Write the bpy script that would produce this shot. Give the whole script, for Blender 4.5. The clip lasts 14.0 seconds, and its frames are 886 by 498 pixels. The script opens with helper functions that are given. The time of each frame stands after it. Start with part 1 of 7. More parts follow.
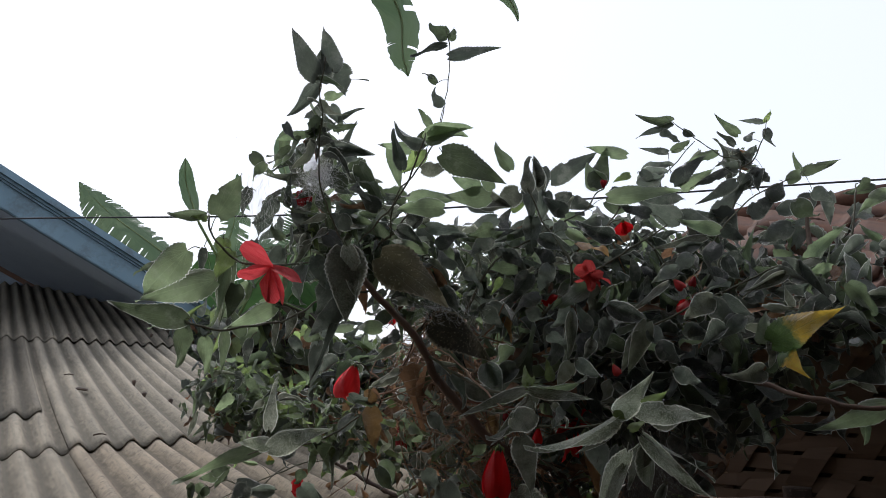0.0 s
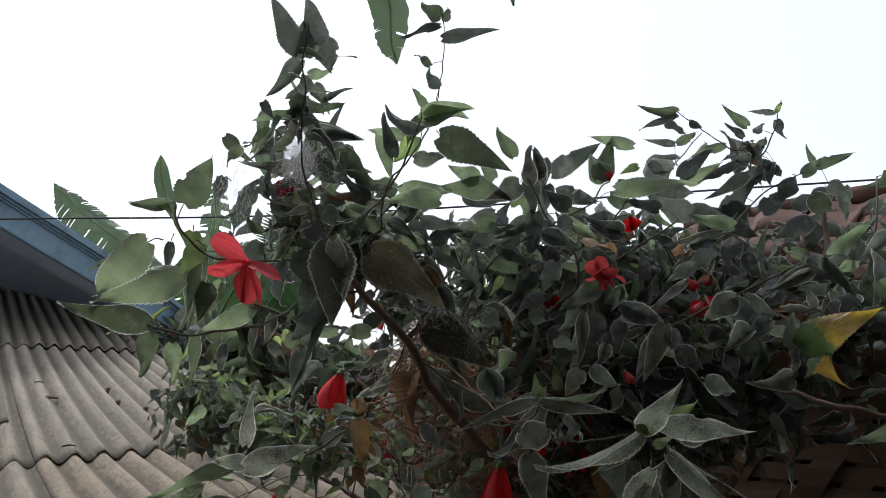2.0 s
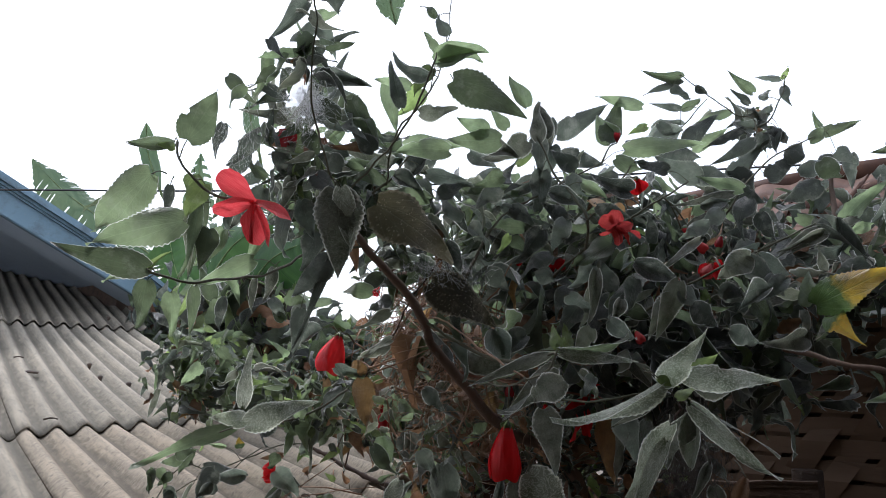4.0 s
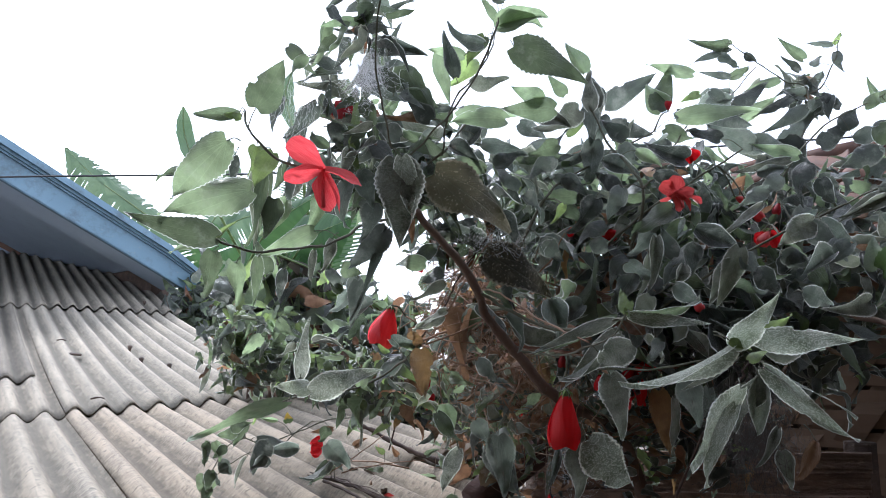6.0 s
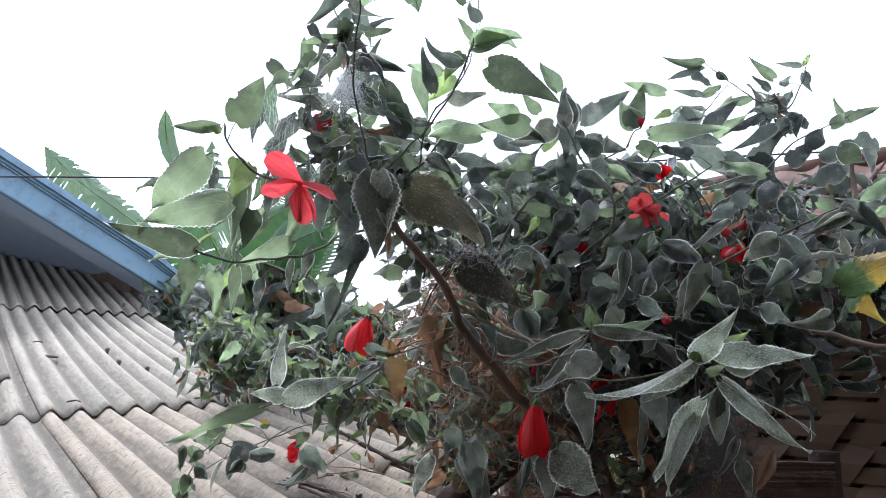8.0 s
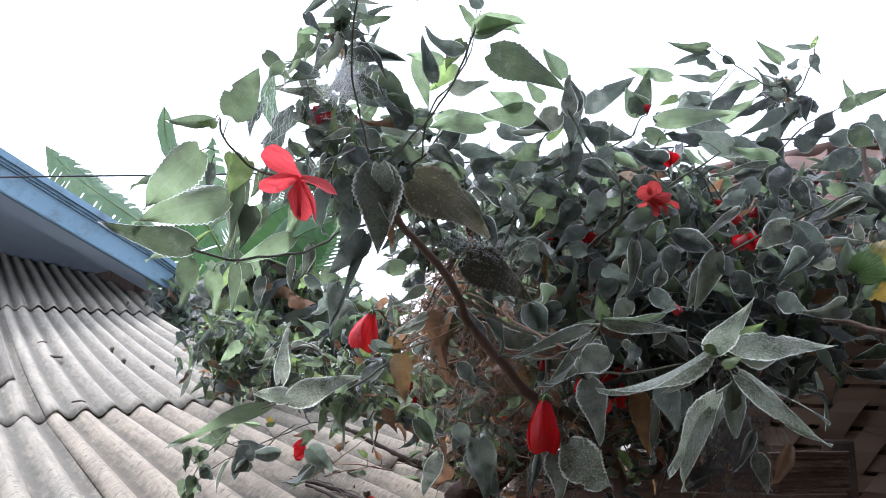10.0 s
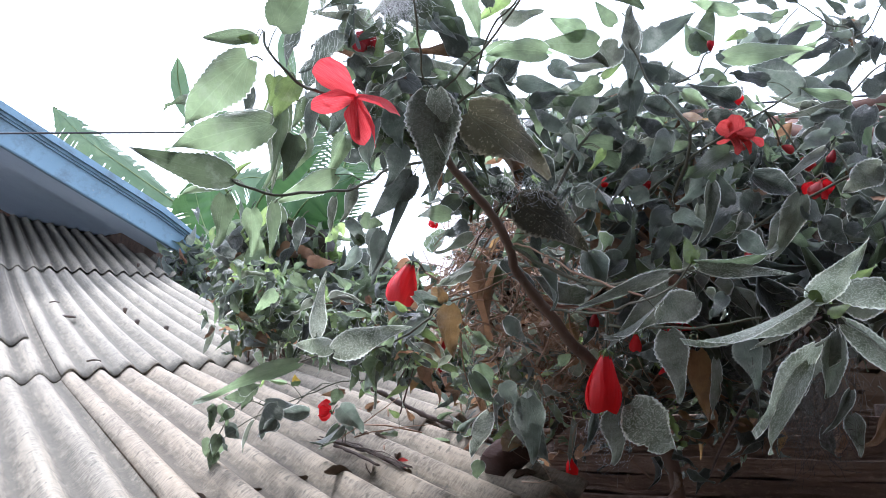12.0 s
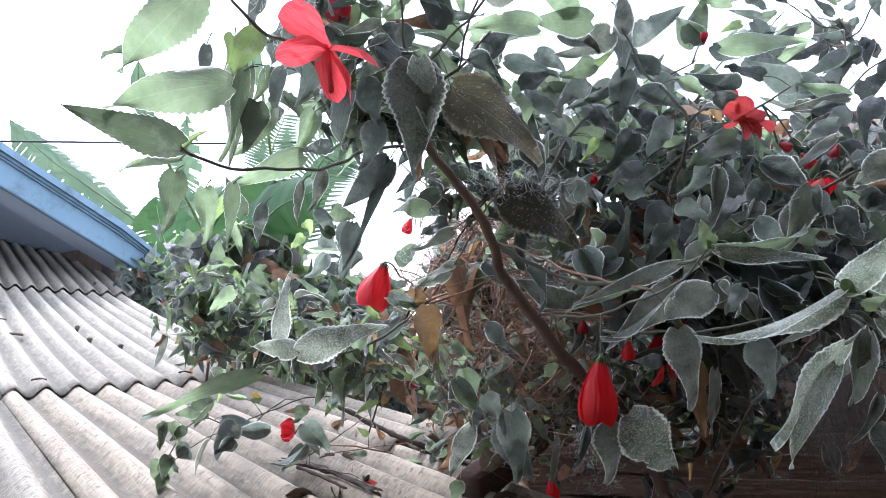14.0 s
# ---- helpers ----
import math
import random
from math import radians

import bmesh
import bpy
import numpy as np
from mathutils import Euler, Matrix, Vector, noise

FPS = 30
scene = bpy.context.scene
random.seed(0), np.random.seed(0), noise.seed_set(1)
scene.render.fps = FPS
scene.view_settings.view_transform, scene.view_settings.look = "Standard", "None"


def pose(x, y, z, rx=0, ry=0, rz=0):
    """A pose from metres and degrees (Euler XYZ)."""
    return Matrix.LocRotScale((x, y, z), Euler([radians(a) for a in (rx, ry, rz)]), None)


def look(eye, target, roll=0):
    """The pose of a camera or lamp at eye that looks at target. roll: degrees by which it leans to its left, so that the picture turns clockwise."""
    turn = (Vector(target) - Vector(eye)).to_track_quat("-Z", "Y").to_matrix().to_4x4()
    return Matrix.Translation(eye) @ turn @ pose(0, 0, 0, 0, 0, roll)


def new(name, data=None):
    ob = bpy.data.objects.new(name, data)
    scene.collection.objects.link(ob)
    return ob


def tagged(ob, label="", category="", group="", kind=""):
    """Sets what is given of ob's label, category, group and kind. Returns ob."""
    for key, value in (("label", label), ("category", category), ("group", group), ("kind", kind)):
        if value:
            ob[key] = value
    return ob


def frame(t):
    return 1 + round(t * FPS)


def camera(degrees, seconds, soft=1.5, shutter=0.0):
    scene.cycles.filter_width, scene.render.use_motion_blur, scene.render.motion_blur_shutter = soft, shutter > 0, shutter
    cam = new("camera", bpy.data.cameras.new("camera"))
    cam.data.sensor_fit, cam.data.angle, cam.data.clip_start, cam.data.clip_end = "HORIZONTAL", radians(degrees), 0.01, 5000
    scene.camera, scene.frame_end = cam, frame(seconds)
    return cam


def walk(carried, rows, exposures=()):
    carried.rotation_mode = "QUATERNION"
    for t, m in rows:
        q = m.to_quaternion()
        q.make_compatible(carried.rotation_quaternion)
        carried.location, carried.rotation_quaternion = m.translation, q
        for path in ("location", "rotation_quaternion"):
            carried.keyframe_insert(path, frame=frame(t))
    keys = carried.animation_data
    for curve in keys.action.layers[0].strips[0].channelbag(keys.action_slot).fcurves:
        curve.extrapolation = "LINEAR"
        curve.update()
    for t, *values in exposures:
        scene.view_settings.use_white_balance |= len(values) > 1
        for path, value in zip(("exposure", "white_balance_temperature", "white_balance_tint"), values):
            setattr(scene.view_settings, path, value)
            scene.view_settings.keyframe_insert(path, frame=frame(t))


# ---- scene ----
cam = camera(64.0, 14.0, soft=0.5)
PATH = [
    (0, (0.011, -0.015, 1.615), (-0.003, 1.948, 1.997), 0.6),
    (0.5, (-0.002, 0.002, 1.621), (-0.041, 1.966, 1.996), 0.4),
    (1, (-0.005, 0.023, 1.629), (-0.031, 1.982, 2.028), 0.0),
    (1.5, (-0.006, 0.048, 1.623), (-0.005, 2.01, 2.01), 0.7),
    (2, (-0.006, 0.078, 1.622), (0.028, 2.038, 2.016), 0.3),
    (2.5, (-0.018, 0.104, 1.612), (0.038, 2.064, 2.005), 0.2),
    (4.8, (-0.04, 0.116, 1.581), (0.056, 2.084, 1.925), 0.6),
    (5, (-0.043, 0.112, 1.579), (0.047, 2.08, 1.924), 0.2),
    (5.5, (-0.068, 0.117, 1.573), (-0.024, 2.09, 1.899), 0.7),
    (6, (-0.077, 0.119, 1.571), (-0.058, 2.095, 1.882), 0.3),
    (6.5, (-0.078, 0.112, 1.571), (-0.076, 2.087, 1.884), 0.4),
    (7, (-0.07, 0.108, 1.576), (-0.03, 2.082, 1.9), 0.5),
    (7.5, (-0.072, 0.107, 1.572), (-0.026, 2.082, 1.883), 0.7),
    (8, (-0.068, 0.097, 1.576), (-0.001, 2.069, 1.901), 0.9),
    (8.2, (-0.064, 0.097, 1.578), (0.02, 2.068, 1.906), 1.0),
    (10.3, (-0.071, 0.127, 1.581), (-0.016, 2.104, 1.88), -0.2),
    (10.5, (-0.078, 0.135, 1.58), (-0.031, 2.112, 1.876), 0.0),
    (11, (-0.099, 0.16, 1.577), (-0.087, 2.141, 1.852), -0.2),
    (11.5, (-0.105, 0.174, 1.573), (-0.079, 2.158, 1.82), -0.0),
    (12, (-0.12, 0.194, 1.562), (-0.079, 2.182, 1.777), 0.4),
    (12.5, (-0.123, 0.228, 1.551), (-0.065, 2.214, 1.775), -0.4),
    (13, (-0.131, 0.253, 1.544), (-0.06, 2.234, 1.812), -0.5),
    (13.5, (-0.129, 0.27, 1.543), (-0.026, 2.25, 1.812), -0.6),
    (14, (-0.13, 0.277, 1.538), (0.002, 2.252, 1.825), 0.6),
]
EXPOSURES = [(0.0, -0.12, 6050, 12), (2.5, -0.04, 6050, 12), (5.0, 0.95, 5620, 13), (8.0, 1.27, 5500, 14), (10.5, 1.38, 5480, 14), (12.0, 1.58, 5430, 15), (12.7, 1.68, 5410, 15), (14.0, 1.74, 5380, 16)]
walk(cam, [(t, look(eye, target, roll)) for t, eye, target, roll in PATH], EXPOSURES)


# ---- sky and sun: a bright, thinly overcast midday, the light behind the shrub ----
SUN_TURN, SUN_UP = -30.0, 50.0
world = bpy.data.worlds.new("overcast_sky")
scene.world = world
world.use_nodes = True
wn, wl = world.node_tree.nodes, world.node_tree.links
sky = wn.new("ShaderNodeTexSky")
sky.sky_type, sky.sun_disc = "NISHITA", False
sky.sun_elevation, sky.sun_rotation = radians(SUN_UP), radians(SUN_TURN)
sky.dust_density, sky.air_density = 4.0, 1.0
cloud = wn.new("ShaderNodeMix")
cloud.data_type = "RGBA"
cloud.inputs[0].default_value = 0.75
cloud.inputs[7].default_value = (8.3, 8.4, 8.6, 1)  # the even white of thin cloud
wl.new(sky.outputs[0], cloud.inputs[6])
wl.new(cloud.outputs[2], wn["Background"].inputs["Color"])
wn["Background"].inputs["Strength"].default_value = 0.15
sun = new("sun", bpy.data.lights.new("sun", "SUN"))
sun.data.energy, sun.data.angle, sun.data.color = 2.2, radians(12), (1.0, 0.95, 0.87)
sx, sy = math.sin(radians(SUN_TURN)), math.cos(radians(SUN_TURN))
sun.matrix_world = look((0, 0, 0), (-sx * math.cos(radians(SUN_UP)), -sy * math.cos(radians(SUN_UP)), -math.sin(radians(SUN_UP))))


# ---- materials ----
def material(name, build, **kw):
    m = bpy.data.materials.new(name)
    m.use_nodes = True
    n, l = m.node_tree.nodes, m.node_tree.links
    build(n, l, n["Principled BSDF"], **kw)
    return m


def coords(n, l, scale=1.0, stretch=(1, 1, 1)):
    c = n.new("ShaderNodeTexCoord")
    mp = n.new("ShaderNodeMapping")
    mp.inputs["Scale"].default_value = tuple(scale * s for s in stretch)
    l.new(c.outputs["Object"], mp.inputs[0])
    return mp.outputs[0]


def noise_of(n, l, vec, scale, detail=4.0, rough=0.6):
    t = n.new("ShaderNodeTexNoise")
    t.inputs["Scale"].default_value, t.inputs["Detail"].default_value, t.inputs["Roughness"].default_value = scale, detail, rough
    l.new(vec, t.inputs["Vector"])
    return t.outputs["Fac"]


def ramp(n, l, fac, stops):
    r = n.new("ShaderNodeValToRGB")
    while len(r.color_ramp.elements) < len(stops):
        r.color_ramp.elements.new(0.5)
    for e, (p, c) in zip(r.color_ramp.elements, stops):
        e.position, e.color = p, (*(c if isinstance(c, tuple) else (c, c, c)), 1)
    l.new(fac, r.inputs[0])
    return r.outputs[0]


def blend(n, l, fac, a, b, how="MIX"):
    x = n.new("ShaderNodeMix")
    x.data_type, x.blend_type = "RGBA", how
    for k, v in ((0, fac), (6, a), (7, b)):
        if isinstance(v, (int, float)):
            x.inputs[k].default_value = v
        elif isinstance(v, tuple):
            x.inputs[k].default_value = (*v, 1)
        else:
            l.new(v, x.inputs[k])
    return x.outputs[2]


def bump(n, l, p, height, strength=0.4, distance=0.004):
    b = n.new("ShaderNodeBump")
    b.inputs["Strength"].default_value, b.inputs["Distance"].default_value = strength, distance
    l.new(height, b.inputs["Height"])
    l.new(b.outputs[0], p.inputs["Normal"])


def leaf_build(n, l, p, colour, second, dust, dust_amount, glow=0.3, rough=0.36, turning=False, specks=False, threads=0.0, crust=0.0):
    """A leaf blade: two greens in patches, veins from the blade's own coordinates, a dusty film, light passing through."""
    info = n.new("ShaderNodeObjectInfo")
    isle = n.new("ShaderNodeNewGeometry")
    blade = n.new("ShaderNodeUVMap")
    slide = n.new("ShaderNodeVectorMath")
    slide.operation = "ADD"
    both = n.new("ShaderNodeMath")
    l.new(info.outputs["Random"], both.inputs[0])
    l.new(isle.outputs["Random Per Island"], both.inputs[1])
    far = n.new("ShaderNodeMath")
    far.operation, far.inputs[1].default_value = "MULTIPLY", 37.0
    l.new(both.outputs[0], far.inputs[0])
    even = n.new("ShaderNodeVectorMath")
    even.operation, even.inputs[1].default_value = "MULTIPLY", (0.45, 1.0, 1.0)
    l.new(blade.outputs[0], even.inputs[0])
    l.new(even.outputs[0], slide.inputs[0])
    l.new(far.outputs[0], slide.inputs[1])
    vec = slide.outputs[0]
    big = noise_of(n, l, vec, 2.2, 3)
    shift = n.new("ShaderNodeMath")
    shift.operation = "MULTIPLY_ADD"
    shift.inputs[1].default_value, shift.inputs[2].default_value = 0.5, -0.25
    l.new(ramp(n, l, both.outputs[0], [(0.0, 0.0), (1.0, 1.0)]), shift.inputs[0])
    add = n.new("ShaderNodeMath")
    l.new(big, add.inputs[0])
    l.new(shift.outputs[0], add.inputs[1])
    col = blend(n, l, ramp(n, l, add.outputs[0], [(0.3, 0.0), (0.7, 1.0)]), colour, second)
    sep = n.new("ShaderNodeSeparateXYZ")
    l.new(blade.outputs[0], sep.inputs[0])
    if turning:
        # the tip has turned, the part near the stalk is still green
        turn = n.new("ShaderNodeMath")
        turn.operation, turn.inputs[1].default_value = "MULTIPLY_ADD", 0.5
        l.new(noise_of(n, l, vec, 5, 4), turn.inputs[0])
        l.new(sep.outputs["Y"], turn.inputs[2])
        col = blend(n, l, ramp(n, l, turn.outputs[0], [(0.55, 0.0), (0.68, 1.0)]), colour, second)

    def calc(op, a, b=0.0, c=0.0):
        m = n.new("ShaderNodeMath")
        m.operation = op
        for k, v in enumerate((a, b, c)):
            if isinstance(v, (int, float)):
                m.inputs[k].default_value = v
            else:
                l.new(v, m.inputs[k])
        return m.outputs[0]

    # five veins fan out from the stalk, with side veins between them
    off = calc("ABSOLUTE", sep.outputs["X"])
    y = sep.outputs["Y"]
    rise = calc("FRACT", calc("MULTIPLY_ADD", calc("SUBTRACT", y, calc("MULTIPLY", off, 0.9)), 7.5, 0.2))
    side = ramp(n, l, calc("ABSOLUTE", calc("SUBTRACT", rise, 0.5)), [(0.0, 1.0), (0.09, 0.0)])
    inner = calc("ABSOLUTE", calc("SUBTRACT", off, calc("MULTIPLY", calc("MULTIPLY", y, 0.62), calc("SUBTRACT", 1.0, calc("MULTIPLY", y, 0.75)))))
    outer = calc("ABSOLUTE", calc("SUBTRACT", off, calc("MULTIPLY", y, 1.5)))
    mid = ramp(n, l, calc("MINIMUM", off, calc("MINIMUM", calc("ADD", inner, 0.004), calc("ADD", outer, 0.006))), [(0.005, 1.0), (0.018, 0.0)])
    vein = calc("MAXIMUM", calc("MULTIPLY", side, 0.35), mid)
    col = blend(n, l, calc("MULTIPLY", vein, 0.25), col, tuple(min(1, c * 1.9 + 0.03) for c in colour))
    # faintly mottled blade between the veins
    mottle = noise_of(n, l, vec, 5, 4, 0.6)
    col = blend(n, l, 1.0, col, ramp(n, l, mottle, [(0.32, 0.78), (0.5, 1.0), (0.68, 1.2)]), "MULTIPLY")
    # no two leaves are equally dark
    each = n.new("ShaderNodeMath")
    each.operation = "FRACT"
    l.new(calc("MULTIPLY", both.outputs[0], 7.31), each.inputs[0])
    col = blend(n, l, 1.0, col, ramp(n, l, each.outputs[0], [(0.0, 0.3), (0.55, 0.95), (1.0, 1.75)]), "MULTIPLY")
    # dust lies in drifts, with fine grains where it is thick
    fine = noise_of(n, l, vec, 34, 5, 0.75)
    drift = noise_of(n, l, vec, 3.5, 3, 0.6)
    heap = calc("MULTIPLY_ADD", drift, 0.72, calc("MULTIPLY", fine, 0.28))
    wide = 0.1 if threads else 0.0
    film = ramp(n, l, heap, [(0.56 - wide - 0.2 * dust_amount, 0.0), (0.70 + wide - 0.2 * dust_amount, min(1.0, 0.2 + 0.6 * dust_amount))])
    col = blend(n, l, film, col, dust)
    if specks:
        # pale scale insects and dry flecks
        dots = noise_of(n, l, vec, 48, 1.5, 0.5)
        col = blend(n, l, ramp(n, l, dots, [(0.63, 0.0), (0.70, 0.7)]), col, (0.30, 0.26, 0.19))
    if threads:
        # cobweb: thin pale lines that wander over the blade
        swirl = calc("FRACT", calc("MULTIPLY", noise_of(n, l, vec, 6.5, 3.0, 0.6), 12.0))
        thread = ramp(n, l, calc("ABSOLUTE", calc("SUBTRACT", swirl, 0.5)), [(0.0, threads), (0.24, 0.0)])
        col = blend(n, l, thread, col, tuple(min(1, c * 1.5) for c in dust))
    if crust:
        # the web gathers pale dust towards the margin, in an uneven band
        margin = n.new("ShaderNodeUVMap")
        margin.uv_map = "margin"
        across = n.new("ShaderNodeSeparateXYZ")
        l.new(margin.outputs[0], across.inputs[0])
        band = calc("ADD", across.outputs["X"], calc("MULTIPLY_ADD", noise_of(n, l, vec, 16, 5, 0.7), 0.5, -0.25))
        col = blend(n, l, ramp(n, l, band, [(0.84, 0.0), (0.96, crust)]), col, tuple(min(1, c * 1.25) for c in dust))
    l.new(col, p.inputs["Base Color"])
    p.inputs["Roughness"].default_value = rough
    p.inputs["Specular IOR Level"].default_value = 0.8
    # fine hairs that catch the light at the edges
    p.inputs["Sheen Weight"].default_value = 0.2
    p.inputs["Sheen Roughness"].default_value = 0.4
    tr = n.new("ShaderNodeBsdfTranslucent")
    l.new(blend(n, l, 1.0, col, (1.55, 1.62, 1.5), "MULTIPLY"), tr.inputs["Color"])
    mx = n.new("ShaderNodeMixShader")
    mx.inputs[0].default_value = glow
    l.new(p.outputs[0], mx.inputs[1])
    l.new(tr.outputs[0], mx.inputs[2])
    l.new(mx.outputs[0], n["Material Output"].inputs["Surface"])
    bump(n, l, p, calc("SUBTRACT", calc("MULTIPLY", calc("ADD", fine, mottle), 0.5), calc("MULTIPLY", vein, 0.6)), 0.45, 0.03)


DUST = (0.29, 0.285, 0.262)
LEAF = {
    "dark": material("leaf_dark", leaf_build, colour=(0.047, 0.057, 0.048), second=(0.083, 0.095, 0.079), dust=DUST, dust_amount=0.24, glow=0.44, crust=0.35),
    "green": material("leaf_green", leaf_build, colour=(0.092, 0.120, 0.068), second=(0.132, 0.164, 0.096), dust=DUST, dust_amount=0.05, glow=0.52),
    "fresh": material("leaf_fresh", leaf_build, colour=(0.13, 0.18, 0.06), second=(0.18, 0.235, 0.085), dust=DUST, dust_amount=0.05, glow=0.45),
    "frost": material("leaf_webbed", leaf_build, colour=(0.10, 0.13, 0.08), second=(0.15, 0.175, 0.11), dust=(0.60, 0.61, 0.54), dust_amount=0.48, glow=0.32, rough=0.8, threads=0.34, crust=1.0),
    "web": material("leaf_dusty", leaf_build, colour=(0.072, 0.082, 0.056), second=(0.105, 0.115, 0.08), dust=(0.46, 0.45, 0.40), dust_amount=0.30, glow=0.34, rough=0.85, threads=0.1, crust=0.8),
    "rust": material("leaf_spotted", leaf_build, colour=(0.055, 0.057, 0.035), second=(0.085, 0.075, 0.046), dust=(0.30, 0.26, 0.20), dust_amount=0.3, glow=0.36, rough=0.8, specks=True, crust=0.5),
    "yellow": material("leaf_yellowing", leaf_build, colour=(0.10, 0.16, 0.05), second=(0.55, 0.36, 0.05), dust=DUST, dust_amount=0.05, glow=0.4, turning=True),
    "orange": material("leaf_withered", leaf_build, colour=(0.20, 0.11, 0.05), second=(0.32, 0.19, 0.08), dust=(0.35, 0.27, 0.2), dust_amount=0.15, glow=0.4),
    "dry": material("leaf_dry", leaf_build, colour=(0.16, 0.075, 0.042), second=(0.27, 0.15, 0.085), dust=(0.36, 0.25, 0.18), dust_amount=0.25, glow=0.25, rough=0.9),
}


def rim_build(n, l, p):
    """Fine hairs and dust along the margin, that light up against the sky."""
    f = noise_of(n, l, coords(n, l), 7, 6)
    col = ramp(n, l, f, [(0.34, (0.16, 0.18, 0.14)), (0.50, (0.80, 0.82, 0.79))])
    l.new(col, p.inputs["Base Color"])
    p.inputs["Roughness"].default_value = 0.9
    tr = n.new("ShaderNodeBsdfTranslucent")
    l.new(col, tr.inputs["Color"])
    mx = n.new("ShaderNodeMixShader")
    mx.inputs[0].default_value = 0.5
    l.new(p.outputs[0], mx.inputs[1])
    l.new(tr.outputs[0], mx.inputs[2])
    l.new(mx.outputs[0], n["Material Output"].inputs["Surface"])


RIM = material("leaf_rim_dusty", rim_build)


def grain_build(n, l, p, a, b, c, scale=20.0, stretch=(1, 1, 1), rough=0.85, relief=0.4, distance=0.004):
    vec = coords(n, l, 1.0, stretch)
    big, fine = noise_of(n, l, vec, scale * 0.12, 4), noise_of(n, l, vec, scale, 8, 0.7)
    col = blend(n, l, ramp(n, l, big, [(0.35, 0.0), (0.65, 1.0)]), a, b)
    col = blend(n, l, ramp(n, l, fine, [(0.55, 0.0), (0.75, 0.7)]), col, c)
    info = n.new("ShaderNodeObjectInfo")
    col = blend(n, l, ramp(n, l, info.outputs["Random"], [(0.0, 0.0), (1.0, 0.25)]), col, c)
    l.new(col, p.inputs["Base Color"])
    p.inputs["Roughness"].default_value = rough
    bump(n, l, p, fine, relief, distance)


BARK = material("bark_grey_brown", grain_build, a=(0.11, 0.066, 0.046), b=(0.17, 0.11, 0.08), c=(0.22, 0.18, 0.15), scale=120, stretch=(1, 1, 0.4), distance=0.002)
TWIG = material("twig_green_brown", grain_build, a=(0.08, 0.085, 0.05), b=(0.12, 0.11, 0.075), c=(0.2, 0.19, 0.16), scale=150, distance=0.001)
DRYTWIG = material("twig_dry", grain_build, a=(0.19, 0.098, 0.06), b=(0.31, 0.185, 0.118), c=(0.40, 0.29, 0.21), scale=150, distance=0.001)
DARKTWIG = material("twig_dark", grain_build, a=(0.034, 0.021, 0.016), b=(0.075, 0.048, 0.035), c=(0.15, 0.105, 0.08), scale=150, distance=0.003)
REDTWIG = material("twig_red_brown", grain_build, a=(0.20, 0.075, 0.05), b=(0.28, 0.12, 0.085), c=(0.33, 0.22, 0.17), scale=150, distance=0.001)
STRAW = material("straw_pale", grain_build, a=(0.27, 0.18, 0.125), b=(0.41, 0.295, 0.21), c=(0.24, 0.14, 0.09), scale=150, distance=0.001)
CLAY = material("clay_tile", grain_build, a=(0.06, 0.026, 0.016), b=(0.13, 0.056, 0.03), c=(0.03, 0.024, 0.019), scale=90, distance=0.003)
BAMBOO = material("bamboo_strip", grain_build, a=(0.15, 0.095, 0.06), b=(0.22, 0.145, 0.095), c=(0.10, 0.07, 0.05), scale=60, stretch=(1, 0.08, 1), distance=0.002)
BEAM = material("weathered_beam", grain_build, a=(0.042, 0.025, 0.017), b=(0.095, 0.056, 0.037), c=(0.20, 0.15, 0.115), scale=150, stretch=(0.05, 1, 1), relief=0.8, distance=0.006)
OLDBEAM = material("timber_dark_red", grain_build, a=(0.035, 0.014, 0.010), b=(0.075, 0.032, 0.022), c=(0.16, 0.10, 0.08), scale=140, stretch=(0.2, 0.2, 1), relief=0.8, distance=0.006)
ROTTEN = material("rotten_board", grain_build, a=(0.085, 0.05, 0.036), b=(0.23, 0.14, 0.095), c=(0.42, 0.30, 0.22), scale=130, stretch=(0.04, 1, 1), relief=1.0, distance=0.012)
EARTH = material("earth", grain_build, a=(0.07, 0.05, 0.036), b=(0.10, 0.075, 0.052), c=(0.06, 0.052, 0.036), scale=6)
DARKWALL = material("wall_boards", grain_build, a=(0.44, 0.52, 0.62), b=(0.54, 0.62, 0.70), c=(0.38, 0.44, 0.52), scale=14, stretch=(1, 1, 0.2))
# kept dull so the added wall throws little light back
LIGHTBLOCK = material("light_block_dull", grain_build, a=(0.11, 0.09, 0.075), b=(0.15, 0.125, 0.10), c=(0.08, 0.068, 0.056), scale=8)
RUBBER = material("cable_sheath", grain_build, a=(0.03, 0.03, 0.032), b=(0.04, 0.04, 0.045), c=(0.06, 0.06, 0.06), scale=90)
NAIL = material("rusty_nail", grain_build, a=(0.06, 0.045, 0.04), b=(0.10, 0.07, 0.05), c=(0.15, 0.10, 0.07), scale=200)


def paint_build(n, l, p):
    """Old pale-blue gloss paint with dirt runs and bare patches."""
    vec = coords(n, l)
    runs = noise_of(n, l, coords(n, l, 1.0, (1, 6, 1)), 7, 8, 0.75)
    big = noise_of(n, l, vec, 2.5, 4)
    col = blend(n, l, big, (0.11, 0.19, 0.25), (0.20, 0.30, 0.37))
    col = blend(n, l, ramp(n, l, runs, [(0.48, 0.0), (0.66, 0.8)]), col, (0.09, 0.12, 0.14))
    chips = noise_of(n, l, vec, 55, 6, 0.8)
    col = blend(n, l, ramp(n, l, chips, [(0.62, 0.0), (0.66, 0.8)]), col, (0.30, 0.30, 0.28))
    l.new(col, p.inputs["Base Color"])
    p.inputs["Roughness"].default_value = 0.6
    bump(n, l, p, chips, 0.3, 0.003)


